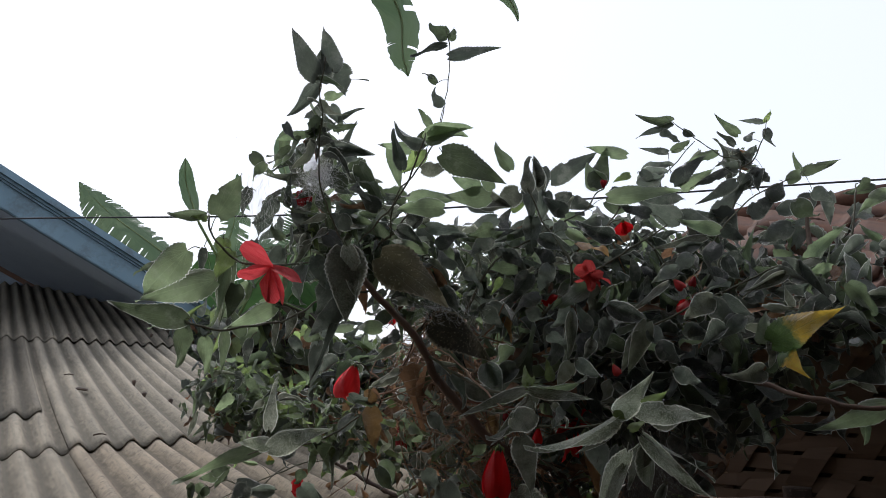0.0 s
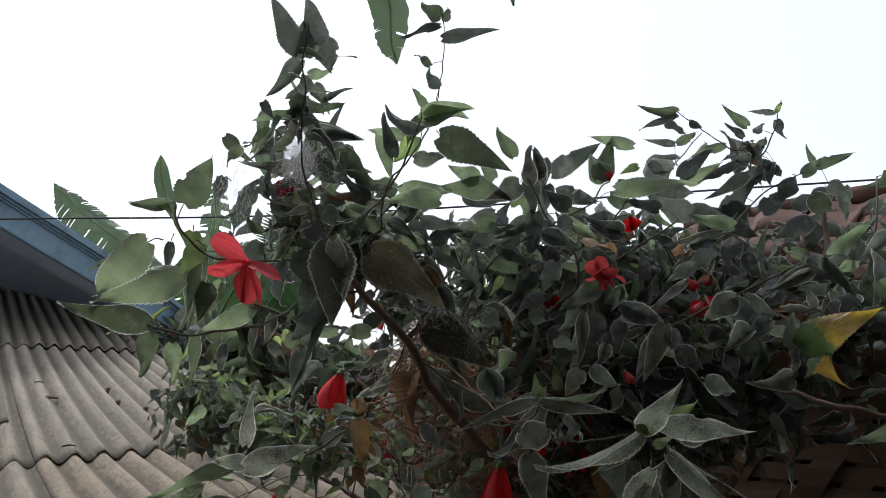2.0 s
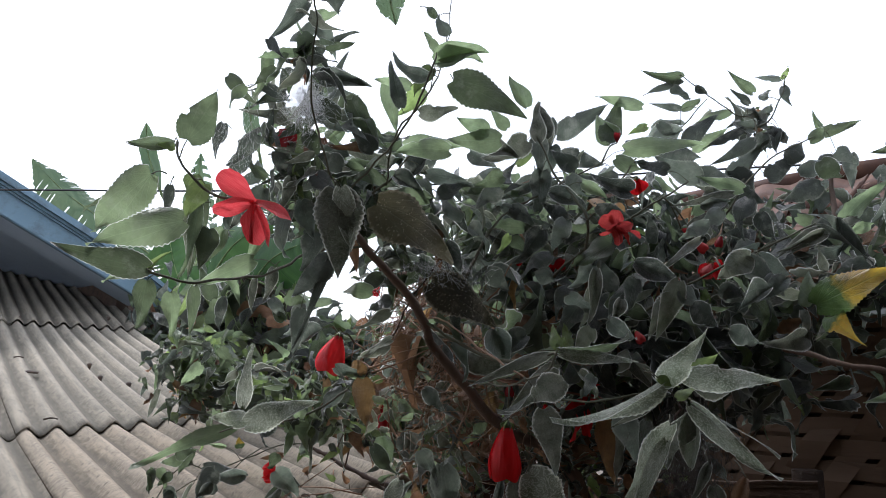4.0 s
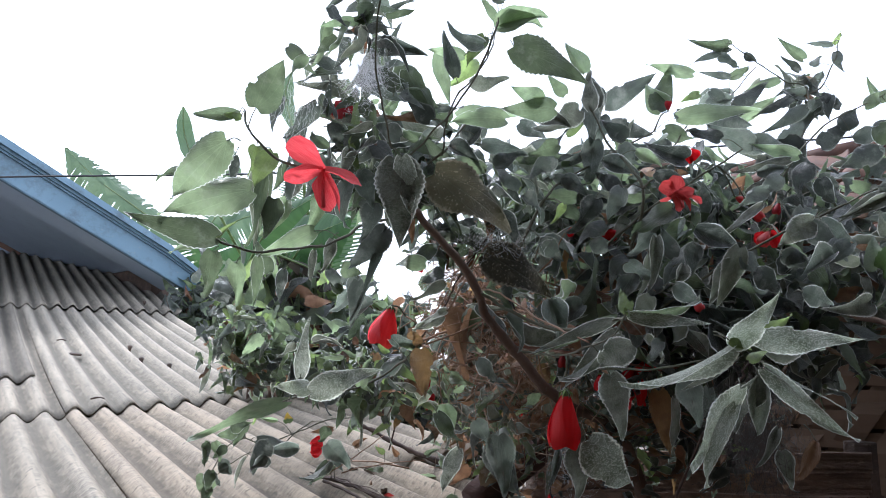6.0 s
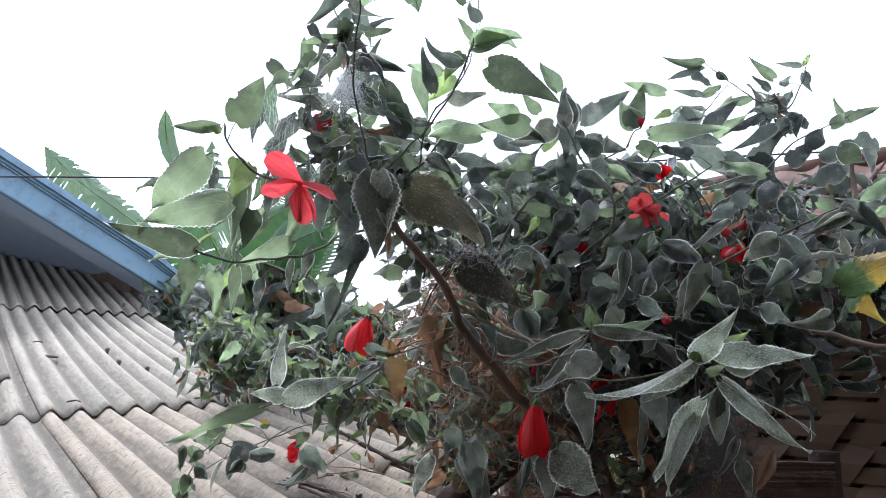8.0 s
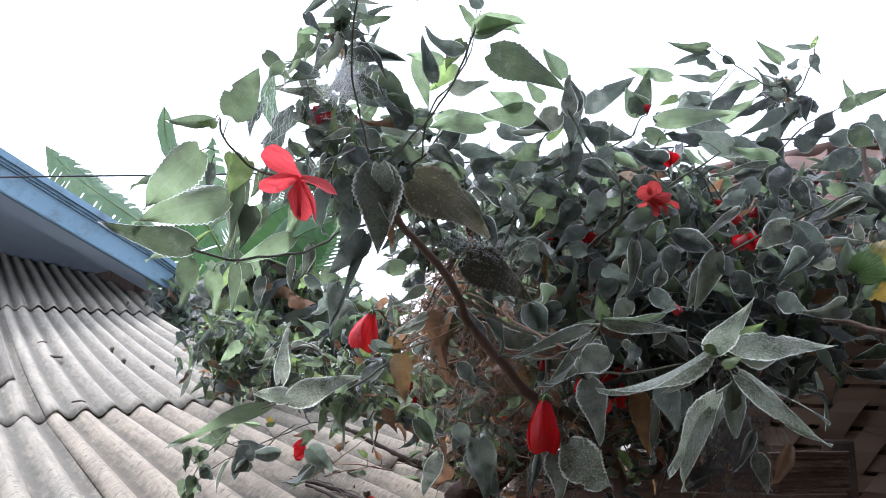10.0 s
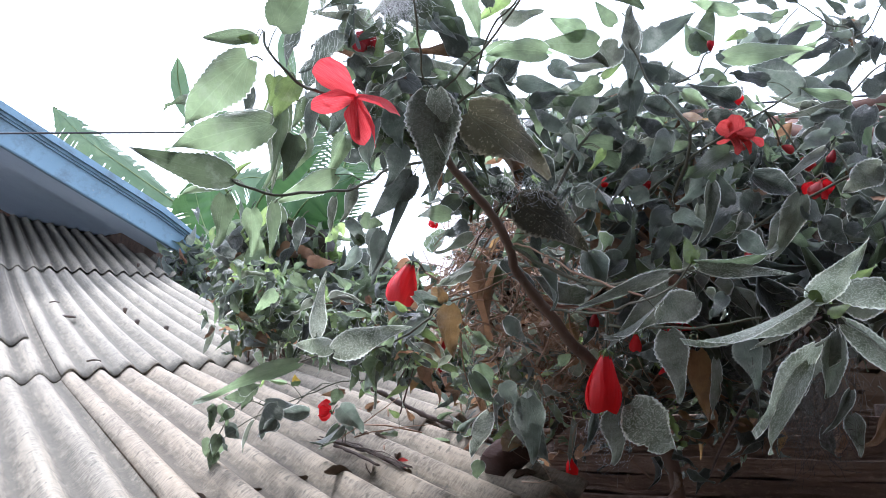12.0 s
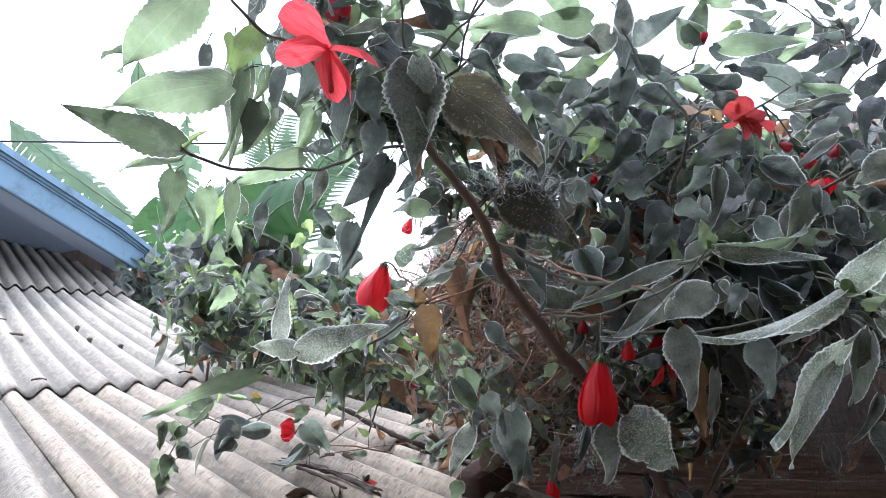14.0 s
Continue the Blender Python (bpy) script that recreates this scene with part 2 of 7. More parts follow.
PAINT = material("blue_paint_weathered", paint_build)


def asbestos_build(n, l, p, tone=0.8, warm=0.0):
    """Fibre cement: pale grey, fibrous along the wave, lichen and rust freckles, soot in streaks."""
    vec = coords(n, l)
    along = noise_of(n, l, coords(n, l, 1.0, (9, 0.7, 1)), 4, 8, 0.7)
    across = noise_of(n, l, coords(n, l, 1.0, (1, 3.5, 1)), 55, 8, 0.8)
    thin = noise_of(n, l, coords(n, l, 1.0, (30, 1.2, 1)), 4, 6, 0.65)
    big = noise_of(n, l, vec, 1.6, 5)
    col = blend(n, l, big, (0.44 * tone, 0.375 * tone, 0.285 * tone), (0.55 * tone, 0.475 * tone, 0.365 * tone))
    col = blend(n, l, ramp(n, l, along, [(0.42, 0.6), (0.58, 0.0)]), col, (0.2 * tone, 0.185 * tone, 0.16 * tone))
    col = blend(n, l, ramp(n, l, thin, [(0.36, 0.65), (0.52, 0.0)]), col, (0.19 * tone, 0.175 * tone, 0.14 * tone))
    col = blend(n, l, ramp(n, l, across, [(0.44, 0.0), (0.60, 0.7)]), col, (0.66 * tone, 0.585 * tone, 0.465 * tone))
    col = blend(n, l, ramp(n, l, across, [(0.34, 0.45), (0.45, 0.0)]), col, (0.25 * tone, 0.22 * tone, 0.175 * tone))
    # troughs darkened by wave phase: their dirt and shade both put into the colour
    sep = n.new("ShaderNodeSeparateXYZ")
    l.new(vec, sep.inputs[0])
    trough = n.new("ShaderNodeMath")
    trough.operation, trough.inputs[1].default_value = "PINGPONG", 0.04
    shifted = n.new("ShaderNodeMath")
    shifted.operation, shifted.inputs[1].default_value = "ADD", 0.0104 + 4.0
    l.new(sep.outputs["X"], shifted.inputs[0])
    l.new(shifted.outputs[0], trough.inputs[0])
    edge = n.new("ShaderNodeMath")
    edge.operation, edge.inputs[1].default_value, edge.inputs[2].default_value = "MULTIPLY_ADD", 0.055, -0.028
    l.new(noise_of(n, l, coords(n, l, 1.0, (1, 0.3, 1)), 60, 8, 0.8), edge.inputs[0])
    dirt_shade = n.new("ShaderNodeMath")
    l.new(trough.outputs[0], dirt_shade.inputs[0])
    l.new(edge.outputs[0], dirt_shade.inputs[1])
    col = blend(n, l, ramp(n, l, dirt_shade.outputs[0], [(0.015, 0.0), (0.034, 0.82)]), col, (0.12 * tone, 0.108 * tone, 0.086 * tone))
    spots = noise_of(n, l, vec, 70, 3, 0.5)
    col = blend(n, l, ramp(n, l, spots, [(0.62, 0.0), (0.68, 0.7)]), col, (0.16 * tone, 0.15 * tone, 0.125 * tone))
    info = n.new("ShaderNodeObjectInfo")
    col = blend(n, l, ramp(n, l, info.outputs["Random"], [(0.0, 0.0), (1.0, 0.18)]), col, (0.25, 0.24, 0.20))
    if warm:
        # fallen petals and leaf mould have stained it
        col = blend(n, l, warm, col, (1.08, 0.92, 0.80), "MULTIPLY")
    l.new(col, p.inputs["Base Color"])
    p.inputs["Roughness"].default_value = 0.92
    p.inputs["Specular IOR Level"].default_value = 0.2
    bump(n, l, p, across, 0.5, 0.004)


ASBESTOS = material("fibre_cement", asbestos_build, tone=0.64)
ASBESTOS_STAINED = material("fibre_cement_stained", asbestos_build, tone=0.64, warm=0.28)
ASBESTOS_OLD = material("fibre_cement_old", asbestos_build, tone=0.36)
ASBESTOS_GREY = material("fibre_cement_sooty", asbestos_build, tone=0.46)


def petal_build(n, l, p, a=(0.66, 0.006, 0.010), b=(0.80, 0.022, 0.028)):
    vec = coords(n, l)
    stripe = noise_of(n, l, coords(n, l, 1.0, (14, 1, 1)), 3, 5)
    col = blend(n, l, ramp(n, l, stripe, [(0.35, 0.0), (0.65, 1.0)]), a, b)
    l.new(col, p.inputs["Base Color"])
    p.inputs["Roughness"].default_value = 0.5
    tr = n.new("ShaderNodeBsdfTranslucent")
    l.new(col, tr.inputs["Color"])
    mx = n.new("ShaderNodeMixShader")
    mx.inputs[0].default_value = 0.5
    l.new(p.outputs[0], mx.inputs[1])
    l.new(tr.outputs[0], mx.inputs[2])
    l.new(mx.outputs[0], n["Material Output"].inputs["Surface"])
    bump(n, l, p, stripe, 0.5, 0.02)


PETAL = material("petal_red", petal_build)
PETAL_PINK = material("petal_coral", petal_build, a=(0.74, 0.05, 0.065), b=(0.88, 0.13, 0.14))
PETAL_DARK = material("petal_dark", petal_build, a=(0.30, 0.012, 0.02), b=(0.42, 0.03, 0.035))
PETAL_OLD = material("petal_faded", petal_build, a=(0.48, 0.045, 0.045), b=(0.64, 0.10, 0.09))


def silk_build(n, l, p):
    p.inputs["Base Color"].default_value = (0.85, 0.85, 0.85, 1)
    p.inputs["Roughness"].default_value = 0.7
    tr = n.new("ShaderNodeBsdfTranslucent")
    tr.inputs["Color"].default_value = (0.95, 0.95, 0.96, 1)
    mx = n.new("ShaderNodeMixShader")
    mx.inputs[0].default_value = 0.6
    l.new(p.outputs[0], mx.inputs[1])
    l.new(tr.outputs[0], mx.inputs[2])
    l.new(mx.outputs[0], n["Material Output"].inputs["Surface"])


SILK = material("spider_silk", silk_build)
ROOTLET = material("rootlets", grain_build, a=(0.05, 0.04, 0.035), b=(0.09, 0.075, 0.06), c=(0.16, 0.14, 0.12), scale=150, distance=0.001)


def banana_build(n, l, p, a=(0.06, 0.12, 0.05), b=(0.11, 0.19, 0.08)):
    vec = coords(n, l)
    ribs = noise_of(n, l, coords(n, l, 1.0, (1.0, 30, 1)), 2.0, 4)
    col = blend(n, l, ramp(n, l, ribs, [(0.35, 0.0), (0.65, 1.0)]), a, b)
    l.new(col, p.inputs["Base Color"])
    p.inputs["Roughness"].default_value = 0.45
    tr = n.new("ShaderNodeBsdfTranslucent")
    l.new(col, tr.inputs["Color"])
    mx = n.new("ShaderNodeMixShader")
    mx.inputs[0].default_value = 0.4
    l.new(p.outputs[0], mx.inputs[1])
    l.new(tr.outputs[0], mx.inputs[2])
    l.new(mx.outputs[0], n["Material Output"].inputs["Surface"])
    bump(n, l, p, ribs, 0.4, 0.02)


BANANA = material("banana_leaf", banana_build, a=(0.09, 0.15, 0.08), b=(0.15, 0.22, 0.12))
BROAD = material("broad_leaf", banana_build, a=(0.045, 0.105, 0.034), b=(0.075, 0.155, 0.05))
WITHERED = material("withered_blade", banana_build, a=(0.05, 0.044, 0.036), b=(0.10, 0.085, 0.068))
CURLED = material("curled_dry_leaf", grain_build, a=(0.06, 0.042, 0.028), b=(0.13, 0.09, 0.06), c=(0.2, 0.15, 0.11), scale=160, distance=0.001)
RIB = material("banana_midrib", banana_build, a=(0.22, 0.30, 0.12), b=(0.3, 0.38, 0.18))


# ---- builders ----
def part(name, bm, mat, parent=None, label="", matrix=None, smooth=True):
    """One mesh object out of a bmesh (or a ready mesh), under a thing or a part."""
    if isinstance(bm, bpy.types.Mesh):
        me = bm
    else:
        me = bpy.data.meshes.new(name)
        bm.to_mesh(me)
        bm.free()
        for m in mat if isinstance(mat, (list, tuple)) else (mat,):
            me.materials.append(m)
        if smooth:
            me.shade_smooth()
    ob = new(name, me)
    if parent is not None:
        ob.parent = parent
    if matrix is not None:
        ob.matrix_basis = matrix
    return tagged(ob, label)


def tube(bm, points, radii, sides=6, knob=0.0, rng=None):
    """A tapered tube along the points; knob: uneven thickness."""
    points = [Vector(p) for p in points]
    rings = []
    for i, p in enumerate(points):
        d = (points[min(i + 1, len(points) - 1)] - points[max(i - 1, 0)]).normalized()
        a = d.orthogonal().normalized() if i == 0 else (a - d * a.dot(d)).normalized()
        b = d.cross(a)
        r = radii[i] * (1 + (rng.uniform(-knob, knob) if rng else 0))
        rings.append([bm.verts.new(p + r * (math.cos(k * math.tau / sides) * a + math.sin(k * math.tau / sides) * b)) for k in range(sides)])
    for r0, r1 in zip(rings, rings[1:]):
        for k in range(sides):
            bm.faces.new((r0[k], r0[(k + 1) % sides], r1[(k + 1) % sides], r1[k]))
    bm.faces.new(rings[0][::-1])
    bm.faces.new(rings[-1])


def smooth_line(points, steps=5):
    """Catmull-Rom through the points."""
    p = [Vector(q) for q in points]
    p = [2 * p[0] - p[1], *p, 2 * p[-1] - p[-2]]
    out = []
    for a, b, c, d in zip(p, p[1:], p[2:], p[3:]):
        for k in range(steps):
            t = k / steps
            out.append(0.5 * (2 * b + (c - a) * t + (2 * a - 5 * b + 4 * c - d) * t * t + (3 * b - a - 3 * c + d) * t ** 3))
    return out + [p[-2]]


def box(bm, lo, hi, m=None):
    vs = [bm.verts.new((m @ Vector((x, y, z))) if m else (x, y, z)) for x in (lo[0], hi[0]) for y in (lo[1], hi[1]) for z in (lo[2], hi[2])]
    for f in ((0, 1, 3, 2), (4, 6, 7, 5), (0, 4, 5, 1), (2, 3, 7, 6), (0, 2, 6, 4), (1, 5, 7, 3)):
        bm.faces.new([vs[k] for k in f])


def leaf_template(seed, fold=0.18, arch=0.10, curl=0.06, belly=0.30, droop=0.2, twist=0.0, teeth=0.07, bite=0.0, rows=37, cols=(-1.0, -0.955, -0.55, 0.0, 0.55, 0.955, 1.0)):
    """A toothed heart-shaped blade drawn out to a point, one long and one wide: base at the origin, tip at y = 1, z to its upper side; the outer strip is the dusty margin."""
    rng = random.Random(seed)
    side, ph = rng.uniform(-0.06, 0.06), rng.uniform(0, 6)
    verts, faces, flat = [], [], []
    for i in range(rows + 1):
        v = (i / rows) ** 1.15
        if v < belly:
            w = 0.5 * math.sqrt(max(0.0, 1 - ((belly - v) / belly) ** 2.2))
        else:
            q = (v - belly) / (1 - belly)
            w = 0.5 * math.cos(q * math.pi / 2) ** 1.15 * (1 - 0.20 * math.sin(math.pi * q))
        w = max(w, 0.012 if i == 0 else 0.002)
        notch = 1 - (teeth * (i % 2) + rng.uniform(0, teeth * 0.6)) if 1 < i < rows else 1.0
        for c in cols:
            x = c * w * (notch if abs(c) > 0.8 else 1.0)
            # a bite out of one margin
            if c * bite > 0 and abs(c) > 0.8 and abs(v - abs(bite)) < 0.055:
                x *= 0.78
            # the lobes reach back past the stalk
            y = v - 0.07 * abs(c) * max(0.0, 1 - v / belly) * (v > 0)
            z = fold * abs(x) - 0.5 * x * x + arch * 4 * v * (1 - v) - droop * v ** 2.4
            z += curl * math.sin(ph + v * 8 + (2 if c > 0 else 0)) * abs(c) ** 2 * (0.3 + v) + rng.uniform(-0.004, 0.004)
            a = twist * v
            verts.append(Vector((x * math.cos(a) - z * math.sin(a) + side * math.sin(v * math.pi), y, x * math.sin(a) + z * math.cos(a))))
            flat.append((x, v, abs(c)))
    m = len(cols)
    for i in range(rows):
        for k in range(m - 1):
            faces.append(((i * m + k, i * m + k + 1, (i + 1) * m + k + 1, (i + 1) * m + k), k in (0, m - 2)))
    return verts, faces, flat


def leaf_mesh(name, mats, *placed):
    """One mesh out of blades: template, pose, slots of the blade and of its margin."""
    verts, faces, slots, flat, edge = [], [], [], [], []
    for (tv, tf, tuv), m, inner, outer in placed:
        n = len(verts)
        verts += [m @ v for v in tv] if m else tv
        for f, rim in tf:
            faces.append([n + k for k in f])
            slots.append(outer if rim else inner)
            flat += [c for k in f for c in tuv[k][:2]]
            edge += [c for k in f for c in tuv[k][2:0:-1]]
    me = bpy.data.meshes.new(name)
    me.from_pydata(verts, [], faces)
    for m in mats:
        me.materials.append(m)
    me.polygons.foreach_set("material_index", slots)
    me.uv_layers.new(name="blade").data.foreach_set("uv", flat)
    me.uv_layers.new(name="margin").data.foreach_set("uv", edge)
    me.shade_smooth()
    return me


LEAF_SHAPES = {}
# fold, arch, curl, belly, droop, twist
BENDS = ((0.14, 0.08, 0.07, 0.28, 0.15, 0.2), (0.30, 0.14, 0.11, 0.32, 0.30, -0.4), (0.60, 0.04, 0.14, 0.27, 0.25, 0.7), (0.12, -0.08, 0.12, 0.30, 0.10, -0.2),
         (0.95, 0.10, 0.09, 0.30, 0.40, 0.3), (0.36, -0.06, 0.17, 0.31, 0.35, -0.8), (1.35, 0.06, 0.12, 0.28, 0.55, 0.5), (0.05, 0.20, 0.16, 0.33, 0.60, -0.5))
TEMPLATES = [leaf_template(11 * k + 4, *b, bite=(0.0, 0.55, 0.0, -0.4, 0.0, 0.7, 0.0, -0.6)[k]) for k, b in enumerate(BENDS)]
SMALL = [leaf_template(7 * k + 2, *b, rows=13, teeth=0.12, cols=(-1.0, -0.93, 0.0, 0.93, 1.0)) for k, b in enumerate(BENDS)]
for kind, mat in LEAF.items():
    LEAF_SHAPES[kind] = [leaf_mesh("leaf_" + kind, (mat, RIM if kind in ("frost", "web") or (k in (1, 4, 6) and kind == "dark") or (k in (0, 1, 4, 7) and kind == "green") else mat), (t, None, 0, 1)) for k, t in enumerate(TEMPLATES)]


def leaf_matrix(base, tip, width, roll):
    """The pose of a blade from its stalk to its point, its face turned by roll degrees about the midrib, from facing south."""
    base, tip = Vector(base), Vector(tip)
    y = tip - base
    length = y.length
    y.normalize()
    z = Vector((0, -1, 0.1))
    z = (z - y * z.dot(y)).normalized()
    z = Matrix.Rotation(radians(roll), 3, y) @ z
    x = y.cross(z)
    deep = min(length, 2.0 * width)
    return Matrix.Translation(base) @ Matrix((x * width, y * length, z * deep)).transposed().to_4x4()


# ---- ground ----
bm = bmesh.new()
for k in range(4):
    bm.verts.new((-600 + 1200 * (k in (1, 2)), -600 + 1200 * (k > 1), 0))
bm.faces.new(bm.verts)
tagged(part("ground", bm, EARTH), "bare brown earth of the yard", "ground", kind="structure")

# the yard's two directions: U runs across the roof waves, S up the slope
AL = radians(47.14)
YARD = Matrix(((math.cos(AL), -math.sin(AL), 0, 0), (math.sin(AL), math.cos(AL), 0, 0), (0, 0, 1, 0), (0, 0, 0, 1)))
# the lean-to's own directions: u across its waves, s up its slope
RL = radians(33.54)
LEAN_TO = Matrix(((math.cos(RL), -math.sin(RL), 0, 0), (math.sin(RL), math.cos(RL), 0, 0), (0, 0, 1, 0), (0, 0, 0, 1)))
PITCH, CREST, DEEP = 0.08, 0.2296, 0.0145


def roof_height(u, s):
    """The sagging, slightly twisted slope, without its waves."""
    d = s - 2.562
    if d < 0:
        z, cross = 1.411 + 0.085 * d, 0.0434
    elif d < 2.349:
        z, cross = 1.411 + 0.15 * d + 0.0175 * d * d, 0.0434 - 0.0257 * d
    else:
        z, cross = 1.860 + 0.28 * (d - 2.349), -0.017
    return z + cross * (u - 0.47)


def sheet(name, u0, u1, s0, s1, lift, parent, mat, label="", seed=1):
    """A waved fibre-cement sheet with real thickness and a slightly chipped lower edge."""
    rng = random.Random(seed)
    nu, ns = round((u1 - u0) / PITCH * 10), max(6, round((s1 - s0) / 0.09))
    bm = bmesh.new()
    layers = []
    for down in (0.0, 0.006):
        grid = []
        for j in range(ns + 1):
            row = []
            for i in range(nu + 1):
                u = u0 + (u1 - u0) * i / nu
                s = s0 + (s1 - s0) * j / ns + (0.004 * noise.noise((u * 9, seed, 0)) if j == 0 else 0)
                z = roof_height(u, s) + DEEP * math.cos(math.tau * (u - CREST) / PITCH) + lift * (1 - 0.9 * j / ns) - down
                z += 0.004 * noise.noise((u * 1.3, s * 1.1, 3))
                row.append(bm.verts.new((u, s, z)))
            grid.append(row)
        layers.append(grid)
    top, low = layers
    for j in range(ns):
        for i in range(nu):
            bm.faces.new((top[j][i], top[j][i + 1], top[j + 1][i + 1], top[j + 1][i]))
            bm.faces.new((low[j][i], low[j + 1][i], low[j + 1][i + 1], low[j][i + 1]))
    for i in range(nu):
        bm.faces.new((low[0][i], low[0][i + 1], top[0][i + 1], top[0][i]))
        bm.faces.new((top[ns][i], top[ns][i + 1], low[ns][i + 1], low[ns][i]))
    for j in range(ns):
        bm.faces.new((top[j][0], top[j + 1][0], low[j + 1][0], low[j][0]))
        bm.faces.new((top[j][nu], low[j][nu], low[j + 1][nu], top[j + 1][nu]))
    return part(name, bm, mat, parent, label, LEAN_TO)


# ---- lean-to roof of waved sheets ----
lean_to = tagged(new("lean_to_roof"), "sagging lean-to roof of pale grey corrugated fibre-cement sheets", "roof", kind="structure")
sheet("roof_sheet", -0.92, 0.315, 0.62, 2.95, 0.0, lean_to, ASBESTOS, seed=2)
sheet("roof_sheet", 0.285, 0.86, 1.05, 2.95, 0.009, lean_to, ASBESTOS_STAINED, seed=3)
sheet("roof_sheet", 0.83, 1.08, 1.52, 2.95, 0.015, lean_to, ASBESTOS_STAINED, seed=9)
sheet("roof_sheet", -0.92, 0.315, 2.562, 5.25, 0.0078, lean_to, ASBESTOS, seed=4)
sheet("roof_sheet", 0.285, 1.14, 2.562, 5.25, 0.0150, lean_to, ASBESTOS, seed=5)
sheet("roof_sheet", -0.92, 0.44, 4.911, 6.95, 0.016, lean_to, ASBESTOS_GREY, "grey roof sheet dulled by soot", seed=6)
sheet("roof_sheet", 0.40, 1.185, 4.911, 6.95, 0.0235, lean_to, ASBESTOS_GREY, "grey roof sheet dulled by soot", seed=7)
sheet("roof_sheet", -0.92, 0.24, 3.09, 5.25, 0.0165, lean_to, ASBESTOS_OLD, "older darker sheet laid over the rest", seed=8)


def nail(u, s, lying=0.0):
    bm = bmesh.new()
    z = roof_height(u, s) + DEEP + 0.012
    if lying:
        tube(bm, [(u - 0.02, s, z), (u, s + 0.004, z + 0.004), (u + 0.02, s, z)], [0.003] * 3, 5)
    else:
        tube(bm, [(u, s, z - 0.02), (u, s, z + 0.004), (u, s, z + 0.009)], [0.004, 0.011, 0.006], 7)
    part("nail", bm, NAIL, lean_to, "rusty roofing nail", LEAN_TO)


for u, s, flat in ((0.391, 3.824, 1), (0.382, 2.646, 1), (0.794, 2.646, 1), (0.722, 3.192, 0), (0.644, 3.348, 0), (0.651, 3.647, 0), (0.484, 4.99, 0), (1.0, 5.15, 0)):
    nail(u, s, flat)
bm = bmesh.new()
z = roof_height(0.41, 3.53) + 0.016
tube(bm, smooth_line([(0.39, 3.57, z + 0.004), (0.415, 3.575, z + 0.004), (0.435, 3.53, z), (0.425, 3.49, z), (0.40, 3.50, z + 0.002), (0.39, 3.57, z + 0.004)], 4), [0.0055] * 21, 6)
part("tar_ring", bm, NAIL, lean_to, "black ring of old tar round a hole", LEAN_TO)
# purlins and posts that carry the sheets
for s in (1.12, 2.55, 4.9, 6.7):
    bm = bmesh.new()
    z = roof_height(0, s) - 0.03 - (0.04 if s < 3 else 0.0)
    box(bm, (-0.9, s - 0.03, z - 0.07), (1.02, s + 0.03, z))
    part("purlin", bm, BEAM, lean_to, "", LEAN_TO, smooth=False)
for u, s in ((-0.88, 0.84), (0.98, 1.16), (0.98, 2.59), (-0.88, 2.59)):
    bm = bmesh.new()
    box(bm, (u - 0.03, s - 0.03, 0), (u + 0.03, s + 0.03, roof_height(0, s) - 0.14))
    part("post", bm, BEAM, lean_to, "", LEAN_TO, smooth=False)

# ---- house with the blue barge board ----
house = tagged(new("house"), "old house gable with a weathered pale-blue barge board", "house", kind="structure")
BS = 4.75
# the board's lower end and its rise towards the ridge, in the gable's plane
U1, Z1, RISE = 2.48, 2.033, 0.47


def gable(u):
    return Z1 + RISE * (U1 - u)


def board(name, f0, f1, s0, s1, label=""):
    """A strip of the barge board, from f0 to f1 of its height, with an ogee cut at its foot."""
    fs = [f0 + (f1 - f0) * k / 8 for k in range(9)]
    rows = []
    for low, top, wave in (((-4.4, 2.068), (-4.4, 2.341), 0), ((-0.25, 0.1175), (-0.166, 0.300), 0), ((0.0, 0.0), (0.141, 0.092), 1)):
        rows.append([(U1 + low[0] + (top[0] - low[0]) * f, Z1 + low[1] + (top[1] - low[1]) * f - wave * 0.014 * math.sin(math.tau * f)) for f in fs])
    bm = bmesh.new()
    front, back = [[[bm.verts.new((u, s, z)) for u, z in row] for row in rows] for s in (s0, s1)]
    for j in range(2):
        for k in range(8):
            bm.faces.new((front[j][k], front[j + 1][k], front[j + 1][k + 1], front[j][k + 1]))
            bm.faces.new((back[j][k], back[j][k + 1], back[j + 1][k + 1], back[j + 1][k]))
        bm.faces.new((front[j][0], back[j][0], back[j + 1][0], front[j + 1][0]))
        bm.faces.new((front[j][8], front[j + 1][8], back[j + 1][8], back[j][8]))
    for k in range(8):
        bm.faces.new((front[2][k], back[2][k], back[2][k + 1], front[2][k + 1]))
        bm.faces.new((front[0][k], front[0][k + 1], back[0][k + 1], back[0][k]))
    return part(name, bm, PAINT, house, label, YARD, smooth=False)


def slanted(name, u0, u1, s0, s1, low, high, mat, label=""):
    bm = bmesh.new()
    a = [bm.verts.new((u, s, gable(u) + z)) for s in (s0, s1) for u, z in ((u0, low), (u1, low), (u1 + 0.10 * (high - low) / 0.3, high), (u0, high))]
    for f in ((0, 1, 2, 3), (7, 6, 5, 4), (0, 4, 5, 1), (1, 5, 6, 2), (2, 6, 7, 3), (3, 7, 4, 0)):
        bm.faces.new([a[k] for k in f])
    bmesh.ops.bevel(bm, geom=bm.edges[:], offset=0.004, segments=1, affect="EDGES")
    return part(name, bm, mat, house, label, YARD, smooth=False)


